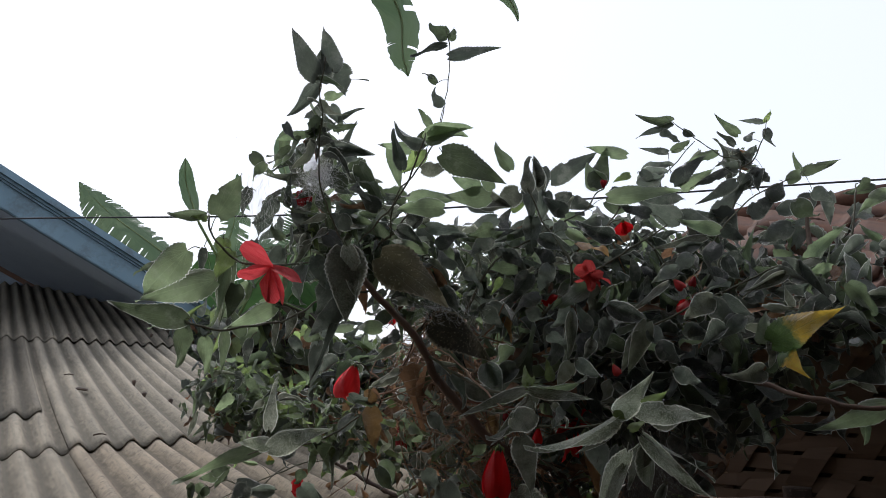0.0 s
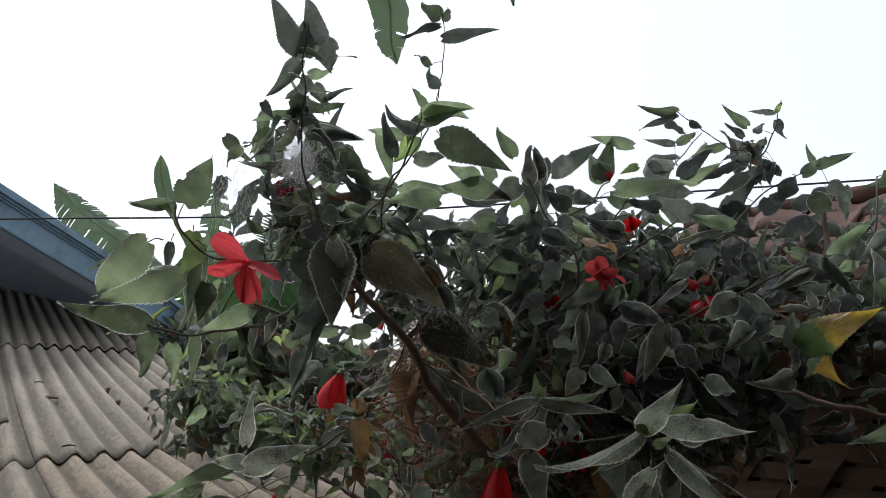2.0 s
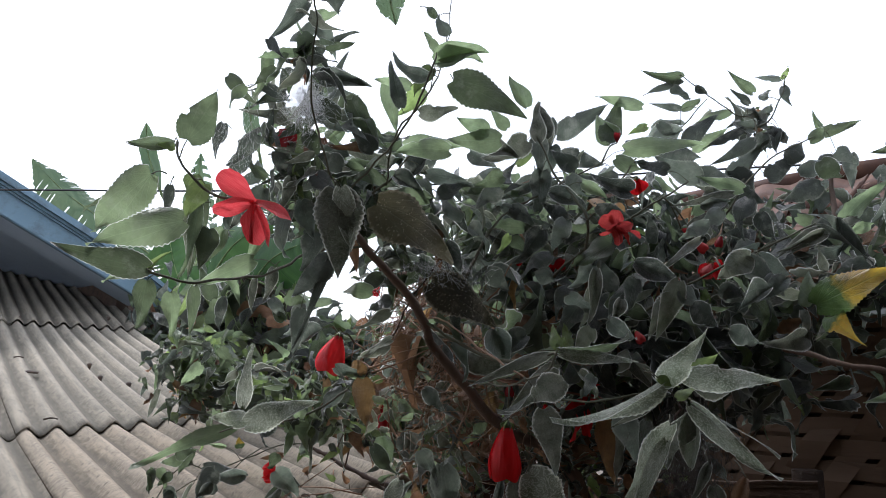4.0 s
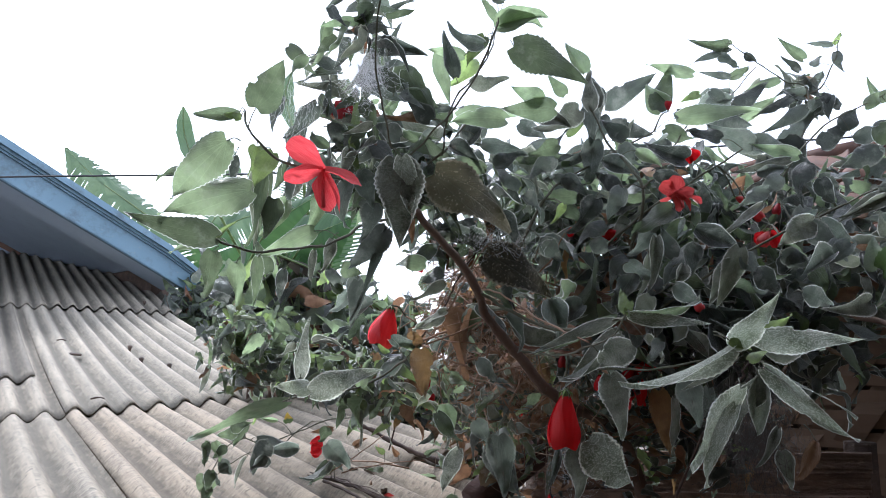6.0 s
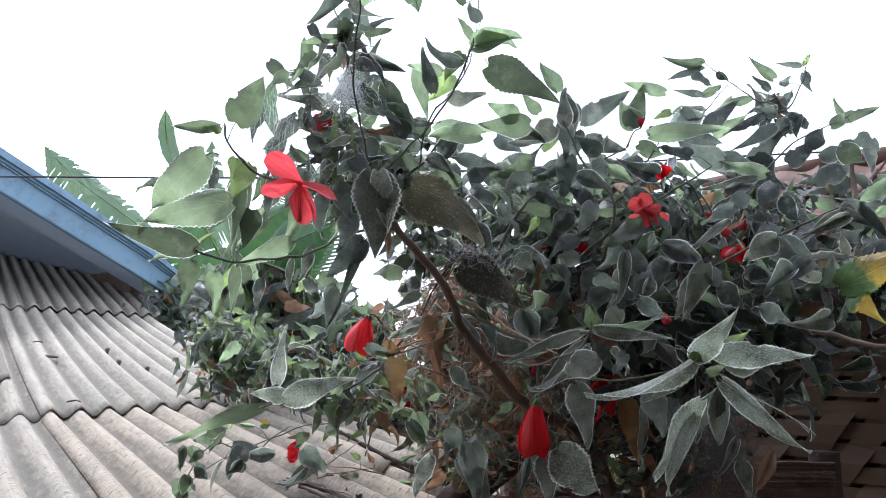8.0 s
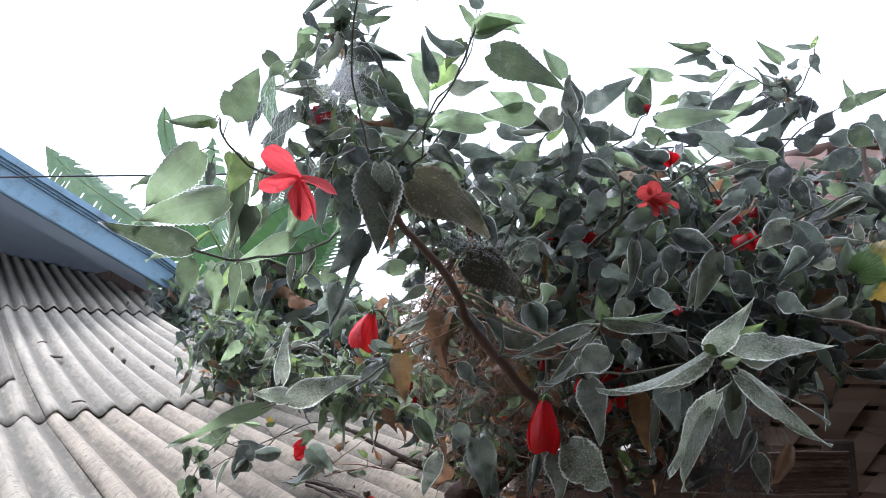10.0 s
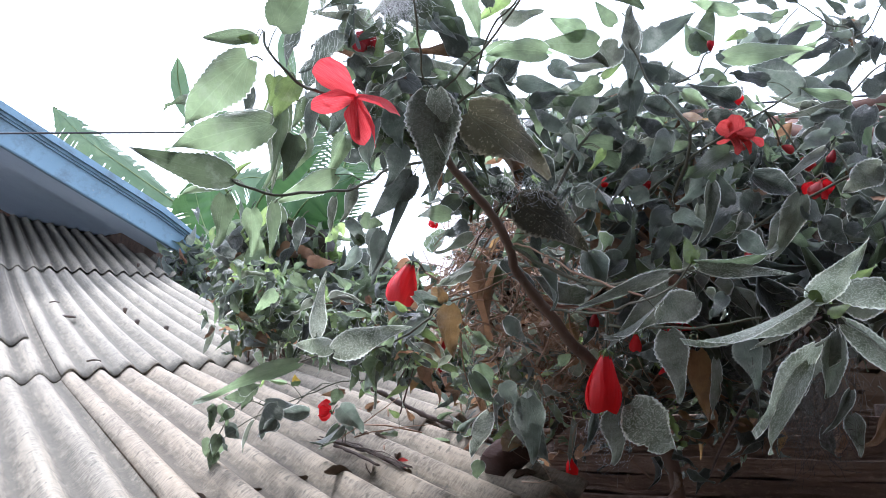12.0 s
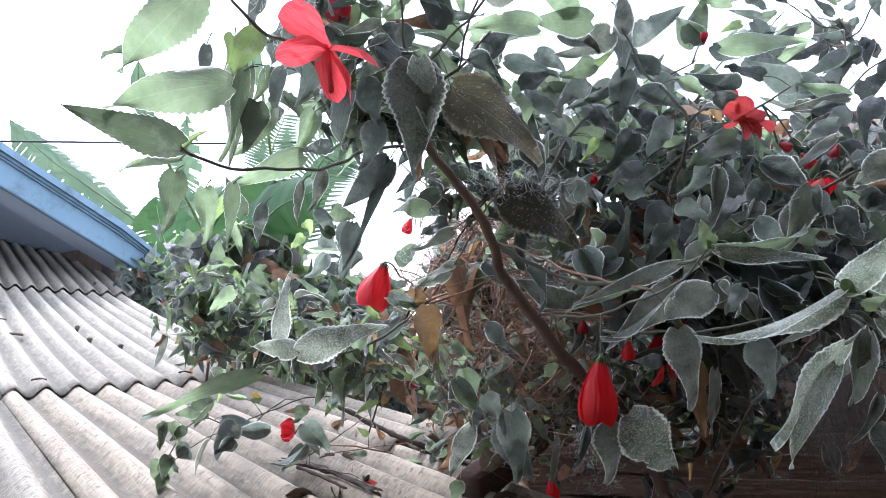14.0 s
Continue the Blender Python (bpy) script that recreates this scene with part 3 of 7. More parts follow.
BH = 0.235
board("barge_board", 0.0, 0.66, BS, BS + 0.03, "pale-blue painted barge board with peeling patches")
board("moulding", 0.03, 0.10, BS - 0.006, BS - 0.002)
board("moulding", 0.663, 0.72, BS - 0.014, BS + 0.03)
board("moulding", 0.723, 0.80, BS - 0.028, BS + 0.03)
board("capping", 0.803, 1.0, BS - 0.05, BS + 0.03)
slanted("soffit", U1 - 4.4, U1 - 0.02, BS + 0.033, BS + 0.35, 0.02, 0.045, DARKWALL, "dark boarded soffit")
slanted("ceiling_boards", U1 - 4.4, U1 - 0.02, BS + 0.353, BS + 1.94, BH - 0.055, BH - 0.03, DARKWALL, "dim grey-blue boards under the roof")
# side and corner walls take a dark wood colour in place of eave shade
bm = bmesh.new()
box(bm, (U1 - 0.10, BS + 0.36, 0), (U1 - 0.02, BS + 1.945, gable(U1) + 0.2))
part("side_wall", bm, BEAM, house, "house wall under the eaves, shade put into its dark colour", YARD, smooth=False)
bm = bmesh.new()
box(bm, (U1 - 0.015, BS + 0.36, 0), (U1 + 0.16, BS + 0.5, gable(U1) + 0.05))
part("corner_wall", bm, BEAM, house, "house wall under the eaves, shade put into its dark colour", YARD, smooth=False)
slanted("roof_plane", U1 - 4.4, U1 - 0.04, BS + 0.033, BS + 5.0, BH - 0.027, BH, CLAY)
bm = bmesh.new()
box(bm, (U1 - 4.4, BS + 1.95, 0), (U1 + 0.12, BS + 2.1, 1.75))
part("wall", bm, DARKWALL, house, "dim grey-blue boarded gable wall", YARD, smooth=False)
bm = bmesh.new()
a = [bm.verts.new((u, s, z)) for s in (BS + 1.95, BS + 2.1) for u, z in ((U1 - 4.4, 1.753), (U1 + 0.12, 1.753), (U1 + 0.12, gable(U1 + 0.12) + 0.14), (U1 - 4.4, gable(U1 - 4.4) + 0.14))]
for f in ((0, 1, 2, 3), (7, 6, 5, 4), (0, 4, 5, 1), (1, 5, 6, 2), (2, 6, 7, 3), (3, 7, 4, 0)):
    bm.faces.new([a[k] for k in f])
part("gable_wall", bm, DARKWALL, house, "", YARD, smooth=False)
# ---- shed with a clay tile roof and a woven bamboo wall ----
shed = tagged(new("shed"), "small shed with clay tile roof and woven bamboo walls", "shed", kind="structure")
WU = 1.82
bm = bmesh.new()
box(bm, (WU + 0.03, -2.2, 0), (WU + 0.06, 0.85, 1.91))
part("wall", bm, BEAM, shed, "dark backing of the woven wall", YARD, smooth=False)
bm = bmesh.new()
box(bm, (WU + 0.061, 0.80, 0), (WU + 1.6, 0.85, 1.91))
part("wall", bm, BEAM, shed, "", YARD, smooth=False)


def tile_mesh():
    """A curved clay roof tile, ridge side up."""
    bm = bmesh.new()
    rows = []
    for j in range(3):
        rows.append([bm.verts.new((-0.10 + 0.20 * i / 8, -0.12 + 0.12 * j, 0.016 * math.sin(i / 8 * math.tau * 0.9 + 0.3) + 0.0)) for i in range(9)])
    for a, b in zip(rows, rows[1:]):
        for i in range(8):
            bm.faces.new((a[i], a[i + 1], b[i + 1], b[i]))
    ext = bmesh.ops.extrude_face_region(bm, geom=bm.faces[:])
    for v in ext["geom"]:
        if isinstance(v, bmesh.types.BMVert):
            v.co.z -= 0.012
    bmesh.ops.recalc_face_normals(bm, faces=bm.faces[:])
    me = bpy.data.meshes.new("tile")
    bm.to_mesh(me)
    bm.free()
    me.materials.append(CLAY)
    me.shade_smooth()
    return me


TILE = tile_mesh()
EAVE_U, EAVE_Z, SLOPE = 1.56, 1.79, radians(31)
rng = random.Random(5)
# boarding under the tiles
bm = bmesh.new()
box(bm, (-0.02, -2.2, -0.05), (0.62, 0.9, -0.03), Matrix.Translation((EAVE_U, 0, EAVE_Z)) @ Matrix.Rotation(-SLOPE, 4, "Y"))
part("roof_boarding", bm, BEAM, shed, "", YARD, smooth=False)
for j in range(6):
    for i in range(16):
        m = Matrix.Translation((EAVE_U, 0, EAVE_Z)) @ Matrix.Rotation(-SLOPE, 4, "Y") @ pose(0.06 + 0.095 * j, -0.98 + 0.122 * i + rng.uniform(-0.012, 0.012), 0.006 + rng.uniform(0, 0.012), rng.uniform(-4, 4), -8 + rng.uniform(-4, 4), -90 + rng.uniform(-8, 8)) @ Matrix.Diagonal((0.66, 0.62, 0.8, 1))
        part("tile", TILE, None, shed, "", YARD @ m)
for i in range(10):
    bm = bmesh.new()
    y = -0.9 + 0.18 * i
    tube(bm, [(EAVE_U + 0.56, y, EAVE_Z + 0.335), (EAVE_U + 0.56, y + 0.1, EAVE_Z + 0.335 + rng.uniform(-0.005, 0.005)), (EAVE_U + 0.56, y + 0.19, EAVE_Z + 0.33)], [0.034, 0.031, 0.026], 9, 0.06, rng)
    part("ridge_tile", bm, CLAY, shed, "", YARD)
# woven strips: bands running two ways, over two and under two
for k in range(26):
    bm = bmesh.new()
    z = 0.62 + 0.046 * k
    pts = []
    for i in range(28):
        s = -1.25 + 0.075 * i
        pts.append((WU + 0.015 + 0.006 * math.sin((i + k) * math.pi / 2 + 0.4), s, z))
    vs = [[bm.verts.new((x + d, s, z + h)) for h, d in ((-0.018, 0.002), (0.018, 0.002), (0.018, -0.002), (-0.018, -0.002))] for x, s, z in pts]
    for a, b in zip(vs, vs[1:]):
        for q in range(4):
            bm.faces.new((a[q], a[(q + 1) % 4], b[(q + 1) % 4], b[q]))
    part("bamboo_strip", bm, BAMBOO, shed, "", YARD, smooth=False)
for k in range(36):
    bm = bmesh.new()
    s0 = -1.6 + 0.085 * k
    pts = []
    for i in range(30):
        z = 0.6 + 0.041 * i
        pts.append((WU + 0.013 - 0.014 * math.sin((i + 2 * k) * math.pi / 2 + 0.4), s0 - 0.7 * (z - 0.6), z))
    vs = [[bm.verts.new((x + d, s + h, z)) for h, d in ((-0.03, 0.002), (0.03, 0.002), (0.03, -0.002), (-0.03, -0.002))] for x, s, z in pts if -1.35 < s < 0.8]
    for a, b in zip(vs, vs[1:]):
        for q in range(4):
            bm.faces.new((a[q], a[(q + 1) % 4], b[(q + 1) % 4], b[q]))
    if len(vs) > 1:
        part("bamboo_strip", bm, BAMBOO, shed, "", YARD, smooth=False)
    else:
        bm.free()

# ---- a squared timber lying at the roof's edge ----
bm = bmesh.new()
a, b = Vector((-0.001, 1.410, 1.333)), Vector((0.191, 1.570, 1.447))
along = (b - a).normalized()
aside = along.cross(Vector((0, 0, 1))).normalized()
over = aside.cross(along)
rings = []
for i in range(25):
    c = a + (b - a) * (-0.05 + 1.35 * i / 24)
    ring = []
    for k in range(20):
        w = math.tau * k / 20
        square = 0.026 / max(abs(math.cos(w)), abs(math.sin(w))) ** 0.8
        # split and furrowed along the grain
        r = square * (1 - 0.16 * abs(noise.noise((k * 1.7, i * 0.08, 2))) + 0.05 * noise.noise((k * 0.5, i * 0.4, 8))) * (0.90 if i in (0, 24) else 1.0)
        ring.append(bm.verts.new(c + aside * math.cos(w) * r + over * math.sin(w) * r))
    rings.append(ring)
for p, q in zip(rings, rings[1:]):
    for k in range(20):
        bm.faces.new((p[k], p[(k + 1) % 20], q[(k + 1) % 20], q[k]))
bm.faces.new(rings[0][::-1])
bm.faces.new(rings[-1])
tagged(part("timber", bm, OLDBEAM), "dark weathered timber leaning on the roof edge", "timber")

# ---- low fence of rough boards beside the roof corner ----
fence = tagged(new("board_fence"), "low fence of rough dark weathered boards", "fence")
rng = random.Random(17)
for k, (a, b) in enumerate((((0.141, 1.681, 1.364), (0.700, 1.415, 1.396)), ((0.141, 1.686, 1.326), (0.693, 1.410, 1.360)), ((0.134, 1.682, 1.288), (0.685, 1.405, 1.322)), ((0.126, 1.677, 1.251), (0.678, 1.400, 1.285)), ((0.119, 1.672, 1.213), (0.671, 1.395, 1.249)), ((0.117, 1.667, 1.176), (0.663, 1.390, 1.214)))):
    a, b = Vector(a), Vector(b)
    bm = bmesh.new()
    side = (b - a).normalized()
    back = Vector((-side.y, side.x, 0))
    rows = []
    for i in range(29):
        c = a + (b - a) * i / 28 + back * (0.009 * (k % 2))
        h, w = 0.0165 + 0.004 * noise.noise((i * 0.3, k * 5.0, 1)), 0.008
        lift = 0.004 * noise.noise((i * 0.2, k * 3.0, 7))
        # furrows where the soft wood has rotted away
        ring = [(-w, h), (w, h), (w, -h), (-w, -h)] + [(-w + 0.005 * max(0.0, noise.noise((i * 0.12, q * 2.3, k * 4.0)) + 0.25), h * (q / 4.5 - 1)) for q in range(1, 9)]
        rows.append([bm.verts.new(c + back * x + Vector((0, 0, z + lift))) for x, z in ring])
    for p, q in zip(rows, rows[1:]):
        for n in range(12):
            bm.faces.new((p[n], p[(n + 1) % 12], q[(n + 1) % 12], q[n]))
    bm.faces.new(rows[0])
    bm.faces.new(rows[-1][::-1])
    part("board", bm, ROTTEN, fence, smooth=False)
# extra sheet added behind the boards to block light in the gaps
bm = bmesh.new()
a, b, c, d = Vector((0.141, 1.681, 1.364)), Vector((0.700, 1.415, 1.396)), Vector((0.663, 1.390, 1.214)), Vector((0.117, 1.667, 1.176))
shift = Vector((-(b - a).y, (b - a).x, 0)).normalized() * 0.03
vs = [bm.verts.new(p + shift * k) for k in (1.0, 1.3) for p in (a, b, c, d)]
for f in ((0, 1, 2, 3), (7, 6, 5, 4), (0, 4, 5, 1), (1, 5, 6, 2), (2, 6, 7, 3), (3, 7, 4, 0)):
    bm.faces.new([vs[k] for k in f])
part("backing", bm, ROTTEN, fence, "added sheet that keeps the fence gaps dark", smooth=False)
for a in (Vector((0.141, 1.681, 1.364)), Vector((0.700, 1.415, 1.396))):
    bm = bmesh.new()
    d = Vector((0.01, 0.05, 0))
    tube(bm, [(a.x + d.x, a.y + d.y, 0), (a.x + d.x, a.y + d.y, 0.7), (a.x + d.x, a.y + d.y, a.z + 0.03)], [0.03, 0.029, 0.028], 8)
    part("post", bm, BEAM, fence)

# ---- the cable overhead ----
bm = bmesh.new()
a, b, c = Vector((-2.040, 3.238, 2.376)), Vector((-0.462, 3.178, 2.402)), Vector((1.652, 2.884, 2.482))
tube(bm, smooth_line([a + (a - b) * 1.5, a, b, c, c + (c - b) * 1.5], 8), [0.0042] * 33, 6)
tagged(part("cable", bm, RUBBER), "thin black cable strung across the yard", "cable")


# ---- banana leaves and broad leaves behind ----
def banana_leaf(name, points, width, parent, mat=BANANA, tears=14, fold=0.25, seed=1, face=(0, -1, 0.2), rib=0.008, droop=0.3, steps=16, ragged=0.06):
    """A long blade on a midrib, torn into strips on both sides."""
    rng = random.Random(seed)
    line = smooth_line(points, steps)
    n = len(line)
    bm = bmesh.new()
    for sgn in (-1, 1):
        cut = 0
        last = None
        for i, p in enumerate(line):
            v = i / (n - 1)
            d = (line[min(i + 1, n - 1)] - line[max(i - 1, 0)]).normalized()
            f = Vector(face)
            f = (f - d * f.dot(d)).normalized()
            side = d.cross(f) * sgn
            w = width * 0.5 * min(1, 3.2 * v + 0.05) * (1 - max(0, v - 0.55) ** 2 / 0.2025 * 0.97)
            torn = rng.random() < tears / n
            ws = w * (1 + rng.uniform(-ragged, ragged))
            row = []
            for q in (0.0, 0.35, 0.7, 1.0):
                row.append(p + side * ws * q - f * (fold * ws * q * q + (0.04 * width * noise.noise((v * 9, q * 2, seed)))) - Vector((0, 0, droop)) * ws * q * q + d * ws * 0.18 * q)
            row = [bm.verts.new(x) for x in row]
            if last and not torn:
                for q in range(3):
                    bm.faces.new((last[q], last[q + 1], row[q + 1], row[q]))
            elif last:
                # a slit that closes at the rib
                bm.faces.new((last[0], last[1], row[1], row[0]))
                gap = bm.verts.new(last[3].co * 0.55 + row[3].co * 0.45)
                bm.faces.new((last[1], last[2], gap, row[1])) if rng.random() < 0.5 else None
            last = row
    blade = part(name, bm, mat, parent)
    rb = bmesh.new()
    tube(rb, line, [rib * (1.1 - 0.9 * i / (n - 1)) for i in range(n)], 6)
    part("midrib", rb, RIB, blade)
    return blade


banana = tagged(new("banana_plant"), "banana plant with torn green leaves behind the house", "banana plant")
a, m, n, b = Vector((-3.521, 6.500, 3.504)), Vector((-3.224, 6.500, 3.223)), Vector((-2.869, 6.500, 2.970)), Vector((-2.281, 6.500, 2.569))
foot = Vector((b.x + 0.5, b.y + 0.4, 0))
bm = bmesh.new()
tube(bm, smooth_line([foot, foot + Vector((0, 0, 0.9)), b], 4), [0.11, 0.11, 0.10, 0.10, 0.09, 0.08, 0.07, 0.06, 0.03], 10)
part("trunk", bm, RIB, banana)
banana_leaf("leaf", [b, n, m, a], 0.40, banana, tears=13, seed=4, face=(-0.40, -0.7, 0.55), droop=0.45, fold=0.3, steps=40, ragged=0.09)
banana_leaf("leaf", [b, b + Vector((0.25, 0, 0.45)), b + Vector((0.3, -0.1, 1.0))], 0.3, banana, tears=10, seed=8)
banana_leaf("leaf", [b, b + Vector((0.5, 0, 0.3)), b + Vector((1.0, -0.1, 0.2))], 0.34, banana, tears=10, seed=9)

banana_leaf("leaf", [(-1.787, 6.004, 2.013), tuple((Vector((-1.787, 6.004, 2.013)) + Vector((-2.043, 5.917, 2.727))) / 2 + Vector((-0.05, 0, 0.03))), (-2.043, 5.917, 2.727)], 0.5, banana, BROAD, tears=3, seed=29, droop=0.1, fold=0.3, steps=30)
near_banana = tagged(new("banana_plant"), "banana leaves hanging over the shrub from above", "banana plant")
a, m, b = Vector((-0.080, 1.434, 2.281)), Vector((-0.093, 1.414, 2.384)), Vector((-0.071, 1.384, 2.797))
foot, top = Vector((2.4, 2.1, 0)), Vector((2.3, 2.05, 2.9))
over = Vector((1.2, 1.8, 3.4))
bm = bmesh.new()
tube(bm, smooth_line([foot, Vector((2.38, 2.1, 1.5)), top], 4), [0.10, 0.10, 0.09, 0.09, 0.085, 0.08, 0.07, 0.05, 0.03], 10)
part("trunk", bm, RIB, near_banana)
banana_leaf("leaf", [top, over, b, m, a], 0.09, near_banana, tears=4, steps=30, seed=14, fold=0.5, droop=0.0, rib=0.007)
a, b = Vector((0.155, 1.366, 2.376)), Vector((0.138, 1.316, 2.632))
banana_leaf("leaf", [top, over + Vector((0.1, 0.1, 0)), b, a], 0.09, near_banana, tears=3, steps=30, seed=15, fold=0.5, droop=0.0, rib=0.006)

broad = tagged(new("canna_plant"), "broad-leaved green plant behind the shrub", "plant")
hub = YARD @ Vector((2.40, 2.95, 1.1))
bm = bmesh.new()
tube(bm, smooth_line([Vector((hub.x, hub.y, 0)), Vector((hub.x + 0.03, hub.y, hub.z / 2)), hub], 4), [0.025] * 9, 8)
part("stem", bm, RIB, broad)
for k, (a, b, w) in enumerate((((-0.606, 2.550, 1.859), (-0.357, 2.416, 2.034), 0.20), ((-0.690, 2.353, 1.841), (-0.440, 2.214, 2.062), 0.09), ((-0.776, 2.978, 1.722), (-0.850, 2.939, 2.032), 0.26), ((-0.679, 2.866, 1.777), (-0.637, 2.829, 2.043), 0.2), ((-0.868, 2.417, 2.174), (-0.918, 2.373, 2.398), 0.055), ((-0.528, 2.298, 2.276), (-0.541, 2.259, 2.472), 0.05), ((-0.488, 2.749, 1.845), (-0.328, 2.688, 2.259), 0.12))):
    a, b = Vector(a), Vector(b)
    leaf_blade = banana_leaf("leaf", [a, (a + b) / 2 + Vector((-0.03, 0.02, 0.03)), b], w, broad, BANANA if w < 0.08 else BROAD, tears=0, seed=21 + k, droop=0.1, fold=0.35, rib=0.004)
    bm = bmesh.new()
    tube(bm, smooth_line([hub, (hub + a) / 2 + Vector((0, 0.05, 0.0)), a], 4), [0.009 - 0.0005 * q for q in range(9)], 6)
    part("leaf_stem", bm, RIB, leaf_blade)


# ---- garden bushes beyond the roof edge ----
def bush(name, centre, radii, count, length, seed, label):
    """A bush with stems and a ragged crown of small leaves, down to the ground."""
    rng = random.Random(seed)
    thing = tagged(new(name), label, "bush", "garden bushes")
    c = Vector(centre)
    thing.location = (c.x, c.y, 0)
    for k in range(4):
        bm = bmesh.new()
        tip = Vector([rng.uniform(-0.5, 0.5) * r for r in radii]) + Vector((0, 0, c.z))
        tube(bm, smooth_line([(rng.uniform(-0.05, 0.05), rng.uniform(-0.05, 0.05), 0), tuple(tip * 0.5 + Vector((rng.uniform(-0.1, 0.1), 0, 0))), tuple(tip)], 4), [0.012 - 0.001 * q for q in range(9)], 6)
        part("stem", bm, BARK, thing)
    placed = []
    for _ in range(count):
        q = Vector([rng.gauss(0, 0.5) for _ in range(3)])
        lump = 1 + 0.5 * noise.noise(q * 2.5 + Vector((seed, 0, 0)))
        p = Vector((q.x * radii[0] * lump, q.y * radii[1] * lump, c.z + q.z * radii[2] * lump))
        d = Vector((rng.gauss(0, 0.8), rng.gauss(0, 0.6), rng.gauss(0.1, 0.7))).normalized() * length * rng.uniform(0.6, 1.4)
        k = rng.choices((0, 1, 2, 3), (2.6, 3.4, 1.3, 0.5))[0]
        placed.append((SMALL[rng.randrange(8)], leaf_matrix(p, p + d, d.length * 0.5, rng.uniform(-60, 60)), k, k))
    me = leaf_mesh("crown", [LEAF[k] for k in ("dark", "green", "fresh", "dry")], *placed)
    ob = new("crown", me)
    ob.parent = thing
    tagged(ob, kind="stuff")


bush("garden_bush", YARD @ Vector((2.5, 3.6, 1.55)), (0.22, 0.3, 0.16), 900, 0.06, 3, "leafy green garden bush beyond the roof edge")
bush("garden_bush", YARD @ Vector((2.45, 2.8, 1.42)), (0.22, 0.3, 0.14), 900, 0.06, 4, "leafy green garden bush beyond the roof edge")
bush("garden_bush", YARD @ Vector((2.4, 2, 1.4)), (0.25, 0.25, 0.14), 700, 0.06, 5, "leafy green garden bush beyond the roof edge")
bush("garden_bush", (-1.726, 5.022, 1.880), (0.16, 0.16, 0.2), 420, 0.10, 10, "dark green bush at the corner of the house")
bush("garden_bush", (-0.091, 2.713, 1.395), (0.25, 0.2, 0.12), 520, 0.07, 11, "low green plants beside the lean-to")
bush("garden_bush", (0.42, 2.931, 1.80), (0.26, 0.25, 0.28), 800, 0.08, 9, "dark leafy bush behind the flowering shrub")
bush("garden_bush", (-0.636, 2.616, 1.754), (0.16, 0.2, 0.14), 300, 0.11, 7, "leafy green garden bush beyond the roof edge")
bush("garden_bush", (-0.34, 2.567, 1.66), (0.22, 0.2, 0.10), 420, 0.10, 8, "leafy green garden bush beyond the roof edge")
bush("garden_bush", YARD @ Vector((2.4, 1.2, 1.4)), (0.3, 0.4, 0.2), 900, 0.07, 6, "leafy green garden bush beside the shed")

# ---- unseen wall and eaves, added behind whoever looks to cut the front light ----
front_light_block = tagged(new("front_light_block"), "unseen wall and eaves added to cut the front light", "house", kind="structure")
bm = bmesh.new()
box(bm, (-5, -1.65, 0), (5, -1.5, 2.7))
part("wall", bm, LIGHTBLOCK, front_light_block, smooth=False)
bm = bmesh.new()
box(bm, (-5.2, -5, 2.703), (5.2, 0.42, 2.8))
part("eaves", bm, BEAM, front_light_block, smooth=False)


# ---- the red-flowered shrub ----
shrub = tagged(new("flowering_shrub"), "dusty dark-green shrub with drooping red flowers and spider webs", "shrub")
LINES = []
BRANCH_MAT = {"bark": BARK, "twig": TWIG, "dry": DRYTWIG, "red": REDTWIG, "dark": DARKTWIG}
leaf_rng = random.Random(7)
LEAF_WORDS = {"dark": "", "green": "", "fresh": "young bright-green leaf", "frost": "leaf coated with pale web and dust", "web": "grey dusty webbed leaf",
              "rust": "large leaf speckled with rusty dust", "yellow": "leaf turning bright yellow", "orange": "withered orange-brown leaf", "dry": "curled dry brown leaf"}


def branch(r0, r1, kind, *points):
    """A limb or twig through the points, tapering from r0 to r1, with uneven bark."""
    line = smooth_line(points, 6)
    n = len(line)
    line = [p + Vector((noise.noise(p * 40), noise.noise(p * 40 + Vector((5, 0, 0))), noise.noise(p * 40 + Vector((0, 7, 0))))) * 0.003 for p in line]
    bm = bmesh.new()
    tube(bm, line, [r0 + (r1 - r0) * i / (n - 1) for i in range(n)], 8 if kind in ("bark", "dark") else 6, 0.3 if kind == "dark" else 0.12, leaf_rng)
    LINES.append(line)
    return part("branch" if kind == "bark" else "twig", bm, BRANCH_MAT[kind], shrub, "dry brown twig" if kind == "dry" else "")


def stalk_to(point, owner, reach=0.05, r=0.0005):
    """A leaf stalk from the nearest twig, or a short hanging one, as a part of its leaf or flower."""
    point = Vector(point)
    near = min((q for line in LINES for q in line), key=lambda q: (q - point).length_squared)
    if (near - point).length > reach:
        near = point + (near - point).normalized() * 0.011 + Vector((0, 0.008, 0.006))
    mid = (near + point) / 2 + Vector((0, 0, 0.12 * (near - point).length))
    bm = bmesh.new()
    tube(bm, smooth_line([near, mid, point], 3), [r * 1.4, r * 1.2, r * 1.1, r, r, r, r], 5)
    ob = part("stalk", bm, TWIG, owner)
    ob.matrix_parent_inverse = owner.matrix_basis.inverted()


